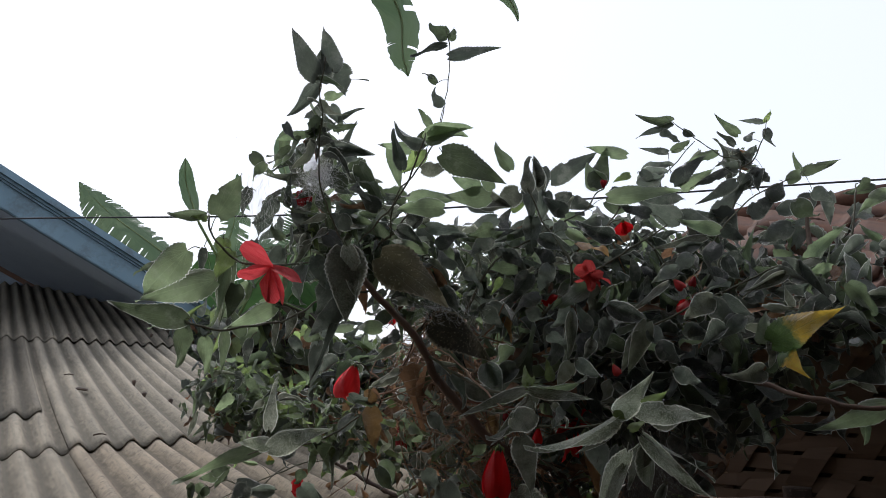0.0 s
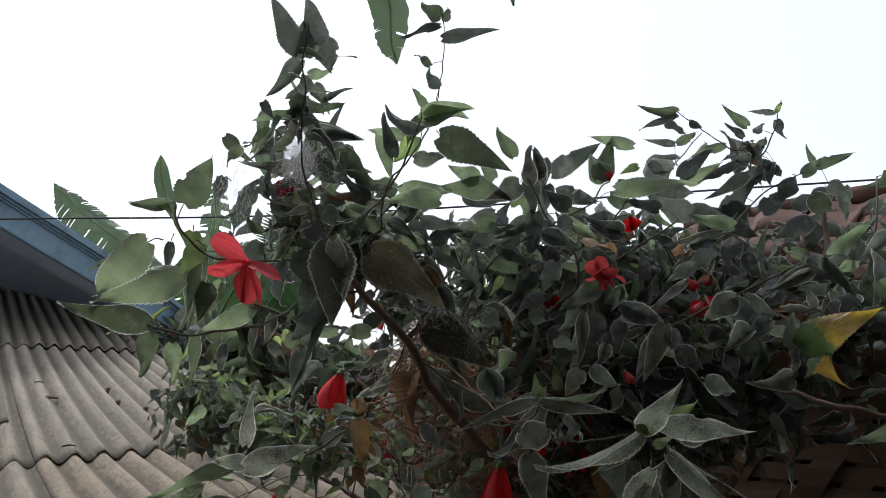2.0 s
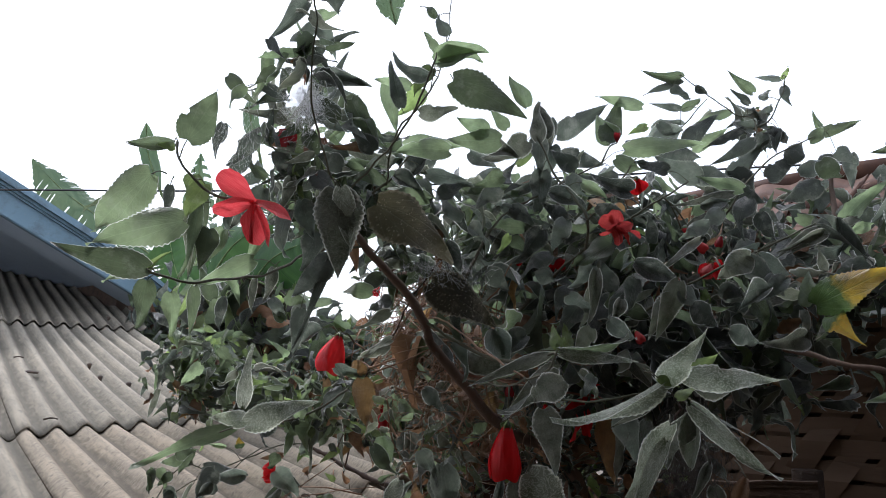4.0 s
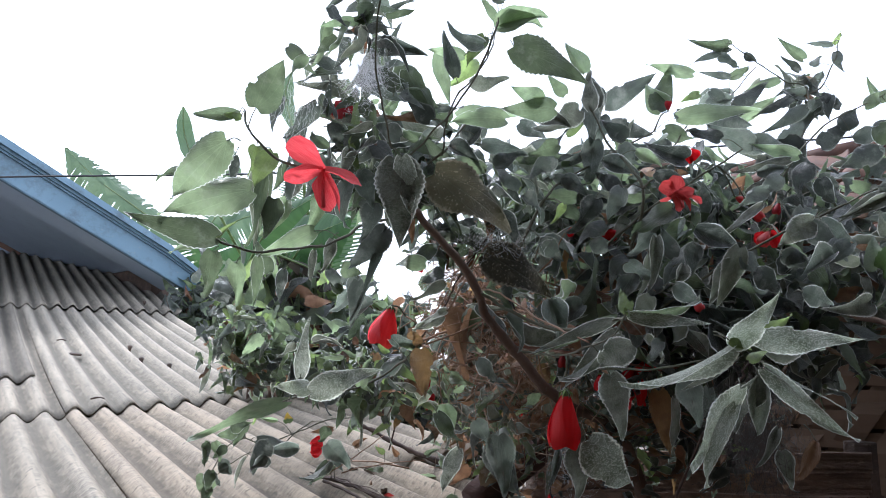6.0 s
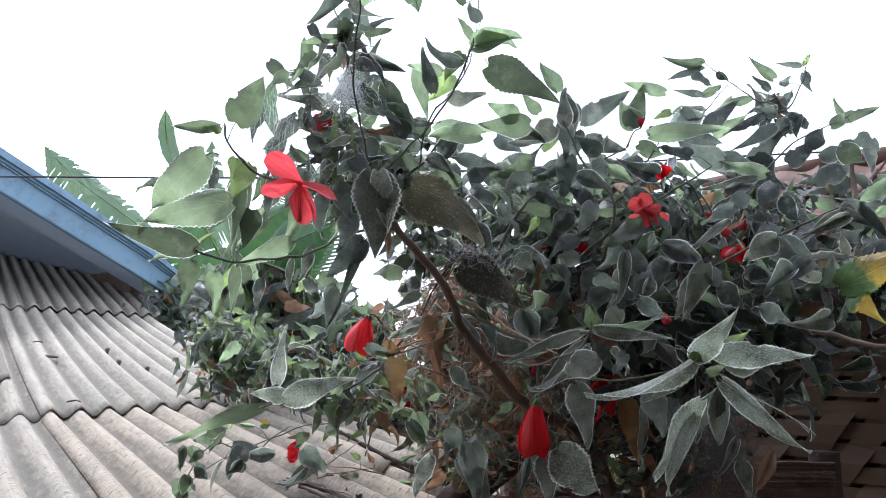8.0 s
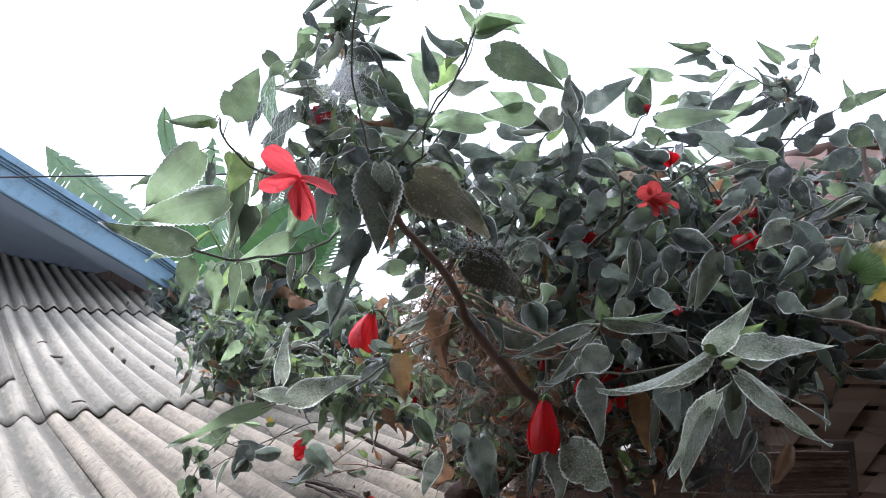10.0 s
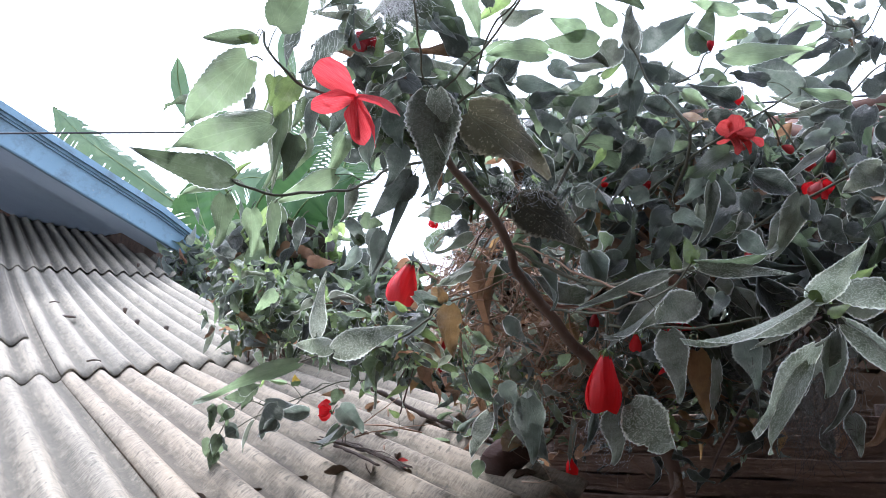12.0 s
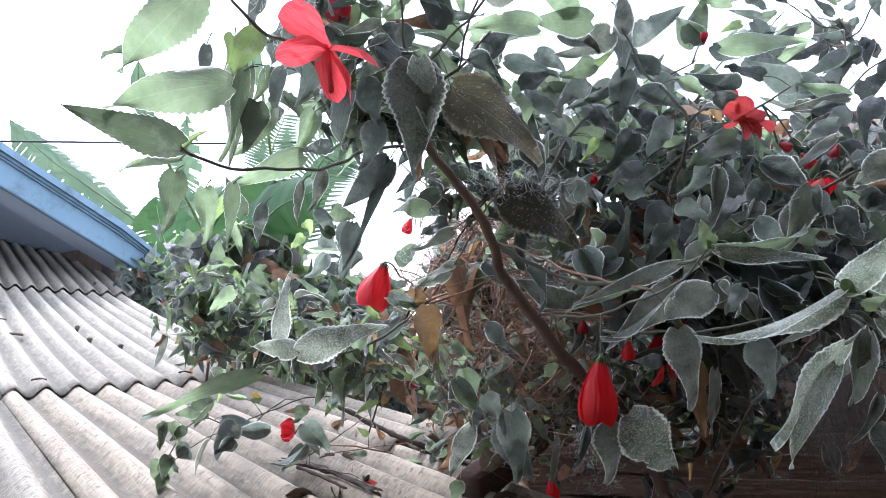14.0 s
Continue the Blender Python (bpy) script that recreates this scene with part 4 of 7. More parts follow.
def leaf(kind, base, tip, width, roll, shape=None):
    """A blade on its stalk; without a shape of its own, one by chance."""
    length = (Vector(tip) - Vector(base)).length
    if shape is None:
        shape = leaf_rng.choice((0, 1, 3) if kind in ("frost", "rust", "yellow", "orange") else (0, 3) if length > 0.07 else range(8))
        if kind in ("dark", "web") and length < 0.055:
            roll += leaf_rng.uniform(-32, 32)
    ob = part("leaf", LEAF_SHAPES[kind][shape], None, shrub, LEAF_WORDS[kind], leaf_matrix(base, tip, width, roll))
    stalk_to(base, ob)
    return ob


# limbs and twigs
branch(0.016, 0.009, "bark", (0.330, 1.400, 0.000), (0.335, 1.410, 0.600), (0.315, 1.400, 1.150), (0.262, 1.360, 1.390), (0.198, 1.307, 1.477))
branch(0.0038, 0.0085, "bark", (-0.148, 0.878, 1.809), (-0.124, 0.960, 1.792), (-0.095, 1.000, 1.747), (-0.051, 1.036, 1.706), (-0.021, 1.070, 1.664), (-0.004, 1.098, 1.628), (0.042, 1.130, 1.577), (0.088, 1.160, 1.527), (0.144, 1.234, 1.496), (0.198, 1.307, 1.477))
branch(0.0024, 0.0018, "twig", (-0.021, 1.072, 1.663), (0.022, 1.050, 1.634), (0.071, 1.010, 1.611), (0.114, 0.884, 1.615), (0.107, 0.793, 1.613))
branch(0.0017, 0.0013, "twig", (-0.098, 0.998, 1.750), (-0.154, 0.955, 1.736), (-0.177, 0.926, 1.715), (-0.206, 0.880, 1.692), (-0.253, 0.832, 1.680), (-0.286, 0.812, 1.683), (-0.294, 0.802, 1.686))
branch(0.0022, 0.0015, "red", (0.012, 1.165, 1.600), (0.060, 1.155, 1.590), (0.110, 1.150, 1.584), (0.155, 1.145, 1.575), (0.247, 1.150, 1.560), (0.323, 1.160, 1.572))
branch(0.0014, 0.001, "twig", (-0.165, 1.064, 1.804), (-0.198, 0.760, 1.746), (-0.219, 0.740, 1.750), (-0.241, 0.738, 1.768), (-0.252, 0.746, 1.785), (-0.257, 0.754, 1.799))
branch(0.0011, 0.0008, "twig", (-0.127, 0.865, 1.800), (-0.132, 0.778, 1.829), (-0.135, 0.751, 1.861), (-0.129, 0.724, 1.897), (-0.130, 0.717, 1.934), (-0.126, 0.709, 1.971))
branch(0.0012, 0.0007, "twig", (-0.071, 0.963, 1.822), (-0.060, 0.904, 1.863), (-0.025, 0.876, 1.902), (-0.001, 0.979, 2.001), (0.012, 1.056, 2.133), (0.005, 1.045, 2.186))
branch(0.0013, 0.0009, "twig", (-0.115, 0.961, 1.814), (-0.075, 0.905, 1.838), (-0.041, 0.821, 1.857), (-0.027, 0.778, 1.874), (-0.016, 0.773, 1.901))
branch(0.0018, 0.0009, "twig", (0.277, 1.209, 1.877), (0.349, 1.243, 1.970), (0.441, 1.312, 2.035), (0.495, 1.321, 2.097))
branch(0.0021, 0.0007, "twig", (0.495, 1.259, 1.890), (0.548, 1.277, 1.959), (0.570, 1.292, 2.041), (0.540, 1.307, 2.063), (0.493, 1.311, 2.098), (0.446, 1.313, 2.138))
branch(0.0018, 0.0007, "twig", (0.570, 1.294, 2.031), (0.597, 1.290, 2.052), (0.611, 1.272, 2.091), (0.614, 1.266, 2.121))
branch(0.0018, 0.0007, "twig", (0.467, 1.216, 1.850), (0.506, 1.205, 1.909), (0.564, 1.216, 1.959), (0.645, 1.219, 1.999), (0.655, 1.217, 2.007))
branch(0.006, 0.003, "bark", (0.598, 1.139, 1.725), (0.623, 1.173, 1.814), (0.645, 1.207, 1.900), (0.647, 1.198, 1.949))
branch(0.0018, 0.0012, "twig", (0.659, 1.122, 1.815), (0.668, 1.110, 1.878), (0.689, 1.129, 1.941), (0.702, 1.145, 1.960))
branch(0.004, 0.003, "bark", (0.432, 0.983, 1.631), (0.457, 0.956, 1.616), (0.484, 0.907, 1.604), (0.519, 0.889, 1.595), (0.566, 0.869, 1.597))
branch(0.0014, 0.0012, "dark", (0.262, 1.170, 1.366), (0.279, 1.071, 1.485), (0.279, 0.961, 1.547), (0.263, 0.908, 1.564), (0.262, 0.876, 1.573))
branch(0.0018, 0.0012, "twig", (0.108, 1.094, 1.564), (0.142, 1.043, 1.561), (0.190, 0.991, 1.562), (0.232, 0.938, 1.573))
branch(0.0018, 0.0009, "twig", (0.038, 1.143, 1.587), (0.084, 1.042, 1.579), (0.103, 0.856, 1.596), (0.104, 0.793, 1.616))
branch(0.004, 0.007, "dark", (-0.262, 1.756, 1.438), (-0.209, 1.737, 1.413), (-0.152, 1.707, 1.388), (-0.086, 1.676, 1.366), (-0.002, 1.645, 1.337), (0.057, 1.605, 1.317))
branch(0.0013, 0.0009, "twig", (-0.227, 1.573, 1.457), (-0.286, 1.524, 1.456), (-0.344, 1.498, 1.433), (-0.413, 1.484, 1.405), (-0.465, 1.490, 1.374), (-0.495, 1.494, 1.348))
branch(0.0015, 0.0009, "twig", (-0.117, 1.047, 1.572), (-0.169, 1.003, 1.539), (-0.223, 0.985, 1.532), (-0.259, 0.987, 1.524))
branch(0.0018, 0.0012, "dry", (-0.107, 1.254, 1.600), (-0.045, 1.229, 1.621), (-0.006, 1.226, 1.637), (0.045, 1.242, 1.654))
branch(0.0018, 0.0012, "dark", (-0.183, 1.583, 1.433), (-0.113, 1.357, 1.588), (-0.059, 1.244, 1.663), (-0.040, 1.188, 1.702), (0.006, 1.128, 1.757))
branch(0.0015, 0.0012, "dry", (-0.017, 1.191, 1.671), (0.006, 1.140, 1.671), (0.054, 0.993, 1.620), (0.079, 0.845, 1.590))
branch(0.0015, 0.0009, "dark", (-0.176, 1.691, 1.380), (-0.131, 1.516, 1.535), (-0.113, 1.410, 1.572))
branch(0.0018, 0.0009, "twig", (-0.088, 0.973, 1.811), (-0.059, 0.958, 1.836), (-0.037, 0.944, 1.861))
branch(0.0024, 0.0012, "twig", (0.194, 1.086, 1.725), (0.193, 1.021, 1.794), (0.157, 1.057, 1.871), (0.133, 1.066, 1.928))
branch(0.0024, 0.0012, "twig", (0.115, 1.196, 1.677), (0.202, 1.129, 1.766), (0.293, 1.117, 1.830), (0.366, 1.108, 1.875))
branch(0.0024, 0.0012, "twig", (0.211, 1.211, 1.603), (0.299, 1.093, 1.691), (0.394, 1.032, 1.746), (0.503, 1.023, 1.797))
branch(0.0024, 0.0012, "twig", (0.036, 1.085, 1.723), (0.079, 1.070, 1.801), (0.137, 1.113, 1.846), (0.237, 1.103, 1.901))
branch(0.0014, 0.0009, "dry", (-0.037, 1.130, 1.682), (-0.065, 1.128, 1.634), (-0.091, 1.124, 1.597))
branch(0.0014, 0.0009, "dry", (-0.091, 1.104, 1.593), (-0.042, 1.121, 1.612), (0.006, 1.136, 1.633))
branch(0.0014, 0.0009, "dry", (0.043, 1.142, 1.588), (0.081, 1.112, 1.585), (0.115, 1.071, 1.579))
branch(0.0014, 0.0009, "dry", (-0.039, 1.150, 1.688), (-0.018, 1.124, 1.717), (0.001, 1.101, 1.737))
branch(0.0014, 0.0009, "dry", (0.059, 1.194, 1.576), (0.049, 1.200, 1.538), (0.035, 1.216, 1.505))
branch(0.0014, 0.0009, "dry", (0.071, 1.125, 1.697), (0.089, 1.102, 1.718), (0.102, 1.087, 1.747))
branch(0.0014, 0.0009, "dry", (-0.056, 1.198, 1.571), (-0.006, 1.199, 1.554), (0.050, 1.176, 1.563))
branch(0.0014, 0.0009, "dry", (-0.020, 1.255, 1.518), (0.003, 1.204, 1.587), (0.011, 1.166, 1.636))
branch(0.0014, 0.0009, "dry", (-0.125, 1.240, 1.640), (-0.073, 1.224, 1.605), (-0.014, 1.193, 1.596))
branch(0.0014, 0.0009, "dry", (0.095, 1.202, 1.521), (0.075, 1.174, 1.571), (0.081, 1.157, 1.619), (0.110, 1.129, 1.666))
branch(0.0014, 0.0009, "dry", (0.020, 1.214, 1.521), (0.048, 1.239, 1.485), (0.055, 1.267, 1.432))
branch(0.0014, 0.0009, "dry", (-0.073, 1.251, 1.553), (-0.063, 1.281, 1.491), (-0.036, 1.309, 1.435))
branch(0.0011, 0.0008, "dry", (-0.270, 1.430, 1.368), (-0.213, 1.455, 1.404), (-0.172, 1.480, 1.434))
branch(0.0011, 0.0008, "dry", (-0.242, 1.430, 1.372), (-0.182, 1.458, 1.382), (-0.097, 1.488, 1.387))
branch(0.0012, 0.0009, "twig", (-0.308, 1.487, 1.458), (-0.368, 1.453, 1.415), (-0.423, 1.420, 1.433), (-0.457, 1.406, 1.396), (-0.469, 1.382, 1.357))
ROOT = ((-0.308, 1.554, 1.350), (-0.258, 1.507, 1.346), (-0.211, 1.456, 1.340), (-0.155, 1.376, 1.332))
for k in range(9):
    u, w = 0.004 * k - 0.016, 0.003 * ((k * 5) % 7) - 0.009
    branch(0.0012, 0.0007, "dark", (ROOT[0][0] + u, ROOT[0][1] + w, ROOT[0][2] + 0.002), *[(x + u * 0.6 * (-1) ** q + 0.004 * ((k + q) % 3), y + w, z + 0.001 * ((k * 3 + q) % 4)) for q, (x, y, z) in enumerate(ROOT[1:], 1)])
branch(0.0042, 0.0025, "dark", (-0.308, 1.554, 1.350), (-0.258, 1.507, 1.346), (-0.211, 1.456, 1.340), (-0.155, 1.376, 1.332))
branch(0.003, 0.0018, "dark", (-0.287, 1.513, 1.346), (-0.236, 1.447, 1.340), (-0.199, 1.386, 1.334))

# leaves that can be told apart
leaf("dark", (-0.139, 0.990, 1.733), (-0.187, 0.995, 1.682), 0.037, -8, 0)
leaf("dark", (-0.139, 0.990, 1.732), (-0.183, 1.010, 1.618), 0.015, -30, 0)
leaf("dark", (-0.177, 1.020, 1.671), (-0.185, 1.025, 1.609), 0.025, -10, 0)
leaf("green", (-0.202, 1.050, 1.691), (-0.174, 1.055, 1.684), 0.023, 5, 3)
leaf("frost", (0.194, 0.775, 1.587), (0.102, 0.790, 1.538), 0.021, -45, 4)
leaf("frost", (0.198, 0.775, 1.587), (0.223, 0.735, 1.629), 0.026, -20, 1)
leaf("frost", (0.216, 0.765, 1.591), (0.264, 0.690, 1.590), 0.027, 8, 3)
leaf("fresh", (0.220, 0.790, 1.591), (0.252, 0.770, 1.613), 0.019, 20, 0)
leaf("fresh", (0.190, 0.765, 1.590), (0.213, 0.770, 1.582), 0.010, 10, 0)
leaf("fresh", (0.206, 0.765, 1.572), (0.229, 0.770, 1.583), 0.011, -20, 0)
leaf("web", (0.238, 0.800, 1.585), (0.286, 0.780, 1.588), 0.028, -25, 3)
leaf("frost", (0.223, 0.770, 1.565), (0.281, 0.735, 1.502), 0.023, 30, 1)
leaf("frost", (0.222, 0.765, 1.565), (0.285, 0.735, 1.526), 0.010, -50, 0)
leaf("frost", (0.212, 0.800, 1.546), (0.180, 0.850, 1.461), 0.024, -12, 3)
leaf("frost", (0.212, 0.810, 1.530), (0.187, 0.850, 1.446), 0.022, 40, 1)
leaf("web", (0.190, 0.785, 1.564), (0.149, 0.790, 1.543), 0.008, 20, 0)
leaf("web", (0.234, 0.810, 1.560), (0.220, 0.830, 1.499), 0.025, -30, 5)
leaf("web", (0.245, 0.820, 1.558), (0.244, 0.840, 1.490), 0.022, 35, 6)
leaf("web", (0.264, 0.840, 1.506), (0.245, 0.845, 1.464), 0.012, 20, 6)
leaf("dry", (0.296, 0.830, 1.495), (0.284, 0.850, 1.447), 0.016, 25, 6)
leaf("web", (0.276, 0.860, 1.482), (0.287, 0.865, 1.441), 0.020, 22, 0)
leaf("dark", (0.194, 0.900, 1.551), (0.212, 0.905, 1.499), 0.032, 10, 0)
leaf("dark", (0.238, 0.950, 1.541), (0.222, 0.955, 1.489), 0.026, -20, 0)
leaf("orange", (0.243, 1.150, 1.530), (0.257, 1.155, 1.436), 0.036, 15, 3)
leaf("web", (0.098, 0.839, 1.558), (0.111, 0.842, 1.492), 0.033, 8, 0)
leaf("green", (0.101, 0.770, 1.616), (0.160, 0.750, 1.620), 0.019, 52, 1)
leaf("frost", (0.101, 0.765, 1.612), (0.164, 0.738, 1.604), 0.016, 4, 3)
leaf("fresh", (0.101, 0.780, 1.616), (0.097, 0.785, 1.640), 0.013, -15, 0)
leaf("fresh", (0.100, 0.780, 1.616), (0.110, 0.785, 1.629), 0.009, 20, 0)
leaf("web", (0.104, 0.850, 1.612), (0.026, 0.900, 1.579), 0.016, -12, 3)
leaf("web", (0.111, 0.800, 1.587), (0.079, 0.830, 1.564), 0.032, -4, 1)
leaf("web", (0.112, 0.860, 1.601), (0.064, 0.920, 1.539), 0.021, -30, 4)
leaf("dark", (0.145, 0.820, 1.591), (0.129, 0.825, 1.572), 0.017, 20, 5)
leaf("web", (0.134, 0.840, 1.595), (0.158, 0.845, 1.573), 0.014, -20, 2)
leaf("dark", (0.144, 1.000, 1.531), (0.118, 1.005, 1.531), 0.018, 0, 0)
leaf("green", (-0.300, 0.780, 1.761), (-0.328, 0.740, 1.733), 0.016, -6, 3)
leaf("green", (-0.241, 0.735, 1.796), (-0.214, 0.727, 1.841), 0.036, 26)
leaf("green", (-0.273, 0.793, 1.811), (-0.325, 0.795, 1.811), 0.015, -23)
leaf("fresh", (-0.266, 0.777, 1.802), (-0.286, 0.777, 1.805), 0.010, -25)
leaf("green", (-0.246, 0.671, 1.745), (-0.298, 0.684, 1.699), 0.037, -6, 0)
leaf("green", (-0.257, 0.790, 1.733), (-0.337, 0.765, 1.707), 0.042, 2, 0)
leaf("green", (-0.291, 0.800, 1.688), (-0.361, 0.755, 1.702), 0.031, -12, 0)
leaf("fresh", (-0.302, 0.830, 1.692), (-0.282, 0.827, 1.710), 0.008, 22)
leaf("green", (-0.307, 0.853, 1.692), (-0.359, 0.855, 1.683), 0.013, -3)
leaf("green", (-0.316, 0.870, 1.685), (-0.322, 0.878, 1.633), 0.025, -17)
leaf("green", (-0.292, 0.876, 1.673), (-0.288, 0.883, 1.627), 0.021, -12)
leaf("green", (-0.275, 0.900, 1.683), (-0.279, 0.908, 1.628), 0.016, -17)
leaf("green", (-0.251, 0.813, 1.753), (-0.265, 0.824, 1.682), 0.018, -49)
leaf("fresh", (-0.230, 0.760, 1.762), (-0.249, 0.765, 1.729), 0.022, -26)
leaf("web", (-0.224, 0.966, 1.701), (-0.229, 0.973, 1.660), 0.012, -12)
leaf("web", (-0.119, 0.862, 1.786), (-0.116, 0.866, 1.690), 0.058, 4, 0)
leaf("frost", (-0.114, 0.850, 1.785), (-0.103, 0.856, 1.718), 0.028, 5, 3)
leaf("rust", (-0.080, 0.927, 1.787), (0.013, 0.934, 1.722), 0.066, 8, 0)
leaf("rust", (-0.012, 1.034, 1.710), (0.077, 1.040, 1.653), 0.061, 12)
leaf("web", (-0.144, 0.867, 1.809), (-0.181, 0.871, 1.793), 0.015, -23)
leaf("dark", (-0.148, 0.879, 1.808), (-0.117, 0.882, 1.778), 0.028, 10)
leaf("dry", (-0.085, 0.939, 1.863), (-0.142, 0.941, 1.859), 0.017, -25)
leaf("dark", (-0.144, 0.882, 1.927), (-0.089, 0.882, 1.915), 0.024, 29)
leaf("dark", (-0.151, 0.891, 1.901), (-0.118, 0.896, 1.861), 0.032, 17)
leaf("green", (-0.115, 0.938, 1.920), (-0.078, 0.945, 1.866), 0.031, 17)
leaf("green", (-0.076, 1.000, 1.971), (-0.060, 1.010, 1.902), 0.025, 4)
leaf("green", (-0.044, 0.960, 1.949), (-0.092, 0.960, 1.958), 0.019, -33)
leaf("fresh", (-0.017, 0.970, 1.979), (-0.041, 0.976, 1.944), 0.024, -10)
leaf("green", (-0.016, 0.805, 1.920), (0.041, 0.802, 1.928), 0.023, 33)
leaf("green", (0.003, 0.824, 1.899), (0.083, 0.828, 1.861), 0.042, 28)
leaf("web", (-0.031, 1.043, 1.946), (0.022, 1.040, 1.955), 0.026, 27)
leaf("green", (-0.050, 1.029, 1.892), (0.031, 1.026, 1.896), 0.034, 21)
leaf("green", (0.071, 0.972, 1.885), (0.003, 0.974, 1.885), 0.036, -22)
leaf("green", (0.070, 0.894, 1.873), (0.049, 0.891, 1.897), 0.017, -24)
leaf("web", (0.169, 1.156, 1.948), (0.156, 1.147, 2.009), 0.026, -21)
leaf("dark", (0.196, 1.220, 1.983), (0.286, 1.209, 2.037), 0.040, 18)
leaf("green", (0.262, 1.163, 1.955), (0.283, 1.152, 2.023), 0.039, -12)
leaf("green", (0.268, 1.087, 1.916), (0.389, 1.082, 1.929), 0.032, 18)
leaf("dark", (0.401, 1.149, 1.895), (0.330, 1.146, 1.926), 0.041, -31)
leaf("green", (0.459, 1.131, 1.874), (0.389, 1.130, 1.891), 0.027, -24)
leaf("fresh", (0.118, 1.140, 1.905), (0.153, 1.135, 1.934), 0.013, 4)
leaf("web", (0.055, 1.052, 1.908), (0.110, 1.053, 1.892), 0.031, 23)
leaf("dark", (-0.020, 0.979, 1.841), (0.035, 0.980, 1.827), 0.022, 18)
leaf("green", (0.195, 0.918, 1.745), (0.147, 0.922, 1.724), 0.030, -1)
leaf("web", (0.177, 0.924, 1.713), (0.173, 0.934, 1.648), 0.018, 13)
leaf("dark", (0.228, 0.937, 1.727), (0.284, 0.939, 1.704), 0.029, 25)
leaf("web", (0.278, 0.934, 1.703), (0.251, 0.945, 1.633), 0.030, 20)
leaf("web", (0.368, 0.937, 1.737), (0.329, 0.942, 1.712), 0.033, -1)
leaf("web", (0.496, 0.996, 1.778), (0.439, 1.001, 1.753), 0.019, 0)
leaf("dark", (0.160, 1.244, 1.730), (0.151, 1.253, 1.668), 0.036, 1)
leaf("fresh", (0.152, 0.962, 1.625), (0.148, 0.958, 1.654), 0.015, -15)
leaf("green", (0.134, 0.953, 1.621), (0.036, 0.962, 1.577), 0.018, -2)
leaf("web", (0.126, 0.916, 1.604), (0.065, 0.928, 1.539), 0.022, 0)
leaf("frost", (0.108, 0.998, 1.478), (0.164, 1.006, 1.415), 0.059, 7)
leaf("web", (0.107, 1.063, 1.461), (0.110, 1.073, 1.392), 0.042, -3)
leaf("dark", (0.084, 1.066, 1.458), (0.073, 1.073, 1.406), 0.013, 39)
leaf("dark", (0.011, 1.136, 1.468), (0.022, 1.149, 1.378), 0.045, -0)
leaf("frost", (-0.047, 1.042, 1.461), (-0.070, 1.051, 1.403), 0.024, -3)
leaf("green", (-0.075, 0.912, 1.514), (-0.049, 0.916, 1.477), 0.019, 1)
leaf("orange", (-0.096, 1.016, 1.585), (-0.090, 1.025, 1.521), 0.032, -0)
leaf("orange", (-0.108, 1.095, 1.609), (-0.111, 1.098, 1.588), 0.017, -3)
leaf("web", (-0.067, 1.103, 1.632), (-0.110, 1.107, 1.612), 0.022, -10)
leaf("frost", (-0.213, 0.916, 1.536), (-0.137, 0.910, 1.562), 0.033, 3)
leaf("frost", (-0.219, 0.941, 1.538), (-0.262, 0.941, 1.542), 0.023, -2)
leaf("green", (-0.313, 1.265, 1.506), (-0.470, 1.278, 1.442), 0.029, -37)
leaf("frost", (-0.261, 1.104, 1.548), (-0.251, 1.092, 1.629), 0.024, -1)
leaf("web", (-0.239, 1.071, 1.592), (-0.202, 1.070, 1.597), 0.013, 6)
leaf("dark", (-0.360, 1.364, 1.431), (-0.395, 1.373, 1.381), 0.038, -12)
leaf("dark", (-0.316, 1.404, 1.418), (-0.378, 1.407, 1.413), 0.029, -1)
leaf("green", (-0.406, 1.333, 1.451), (-0.443, 1.335, 1.446), 0.022, -1)
leaf("green", (-0.439, 1.389, 1.422), (-0.464, 1.393, 1.400), 0.019, -13)
leaf("green", (-0.472, 1.391, 1.428), (-0.483, 1.398, 1.386), 0.021, -12)
leaf("green", (-0.463, 1.407, 1.371), (-0.481, 1.413, 1.335), 0.029, -10)
leaf("green", (-0.279, 1.502, 1.383), (-0.314, 1.510, 1.338), 0.017, 4)
leaf("dark", (-0.189, 0.934, 1.542), (-0.208, 0.939, 1.510), 0.025, -10)
leaf("green", (-0.165, 0.970, 1.541), (-0.157, 0.965, 1.573), 0.017, 3)
leaf("dark", (-0.124, 1.050, 1.572), (-0.160, 1.056, 1.536), 0.022, -6)
leaf("green", (-0.197, 1.018, 1.656), (-0.214, 1.015, 1.673), 0.015, -1)
leaf("web", (-0.261, 1.055, 1.593), (-0.283, 1.058, 1.572), 0.014, -15)
leaf("green", (-0.295, 1.016, 1.600), (-0.323, 1.021, 1.572), 0.018, -16)
leaf("green", (-0.284, 1.053, 1.622), (-0.262, 1.056, 1.601), 0.016, -6)
leaf("dark", (-0.213, 1.007, 1.683), (-0.192, 1.011, 1.655), 0.018, 2)
leaf("dark", (-0.259, 0.962, 1.677), (-0.265, 0.968, 1.638), 0.016, -11)
leaf("dark", (-0.210, 0.777, 1.777), (-0.202, 0.783, 1.736), 0.018, -5)
leaf("dark", (-0.161, 0.885, 1.779), (-0.148, 0.891, 1.737), 0.025, 2)
leaf("green", (-0.193, 0.855, 1.796), (-0.217, 0.853, 1.813), 0.014, -14)
leaf("dark", (-0.119, 0.905, 1.824), (-0.151, 0.903, 1.840), 0.025, -20)
leaf("web", (-0.150, 0.887, 1.834), (-0.184, 0.890, 1.822), 0.012, -20)
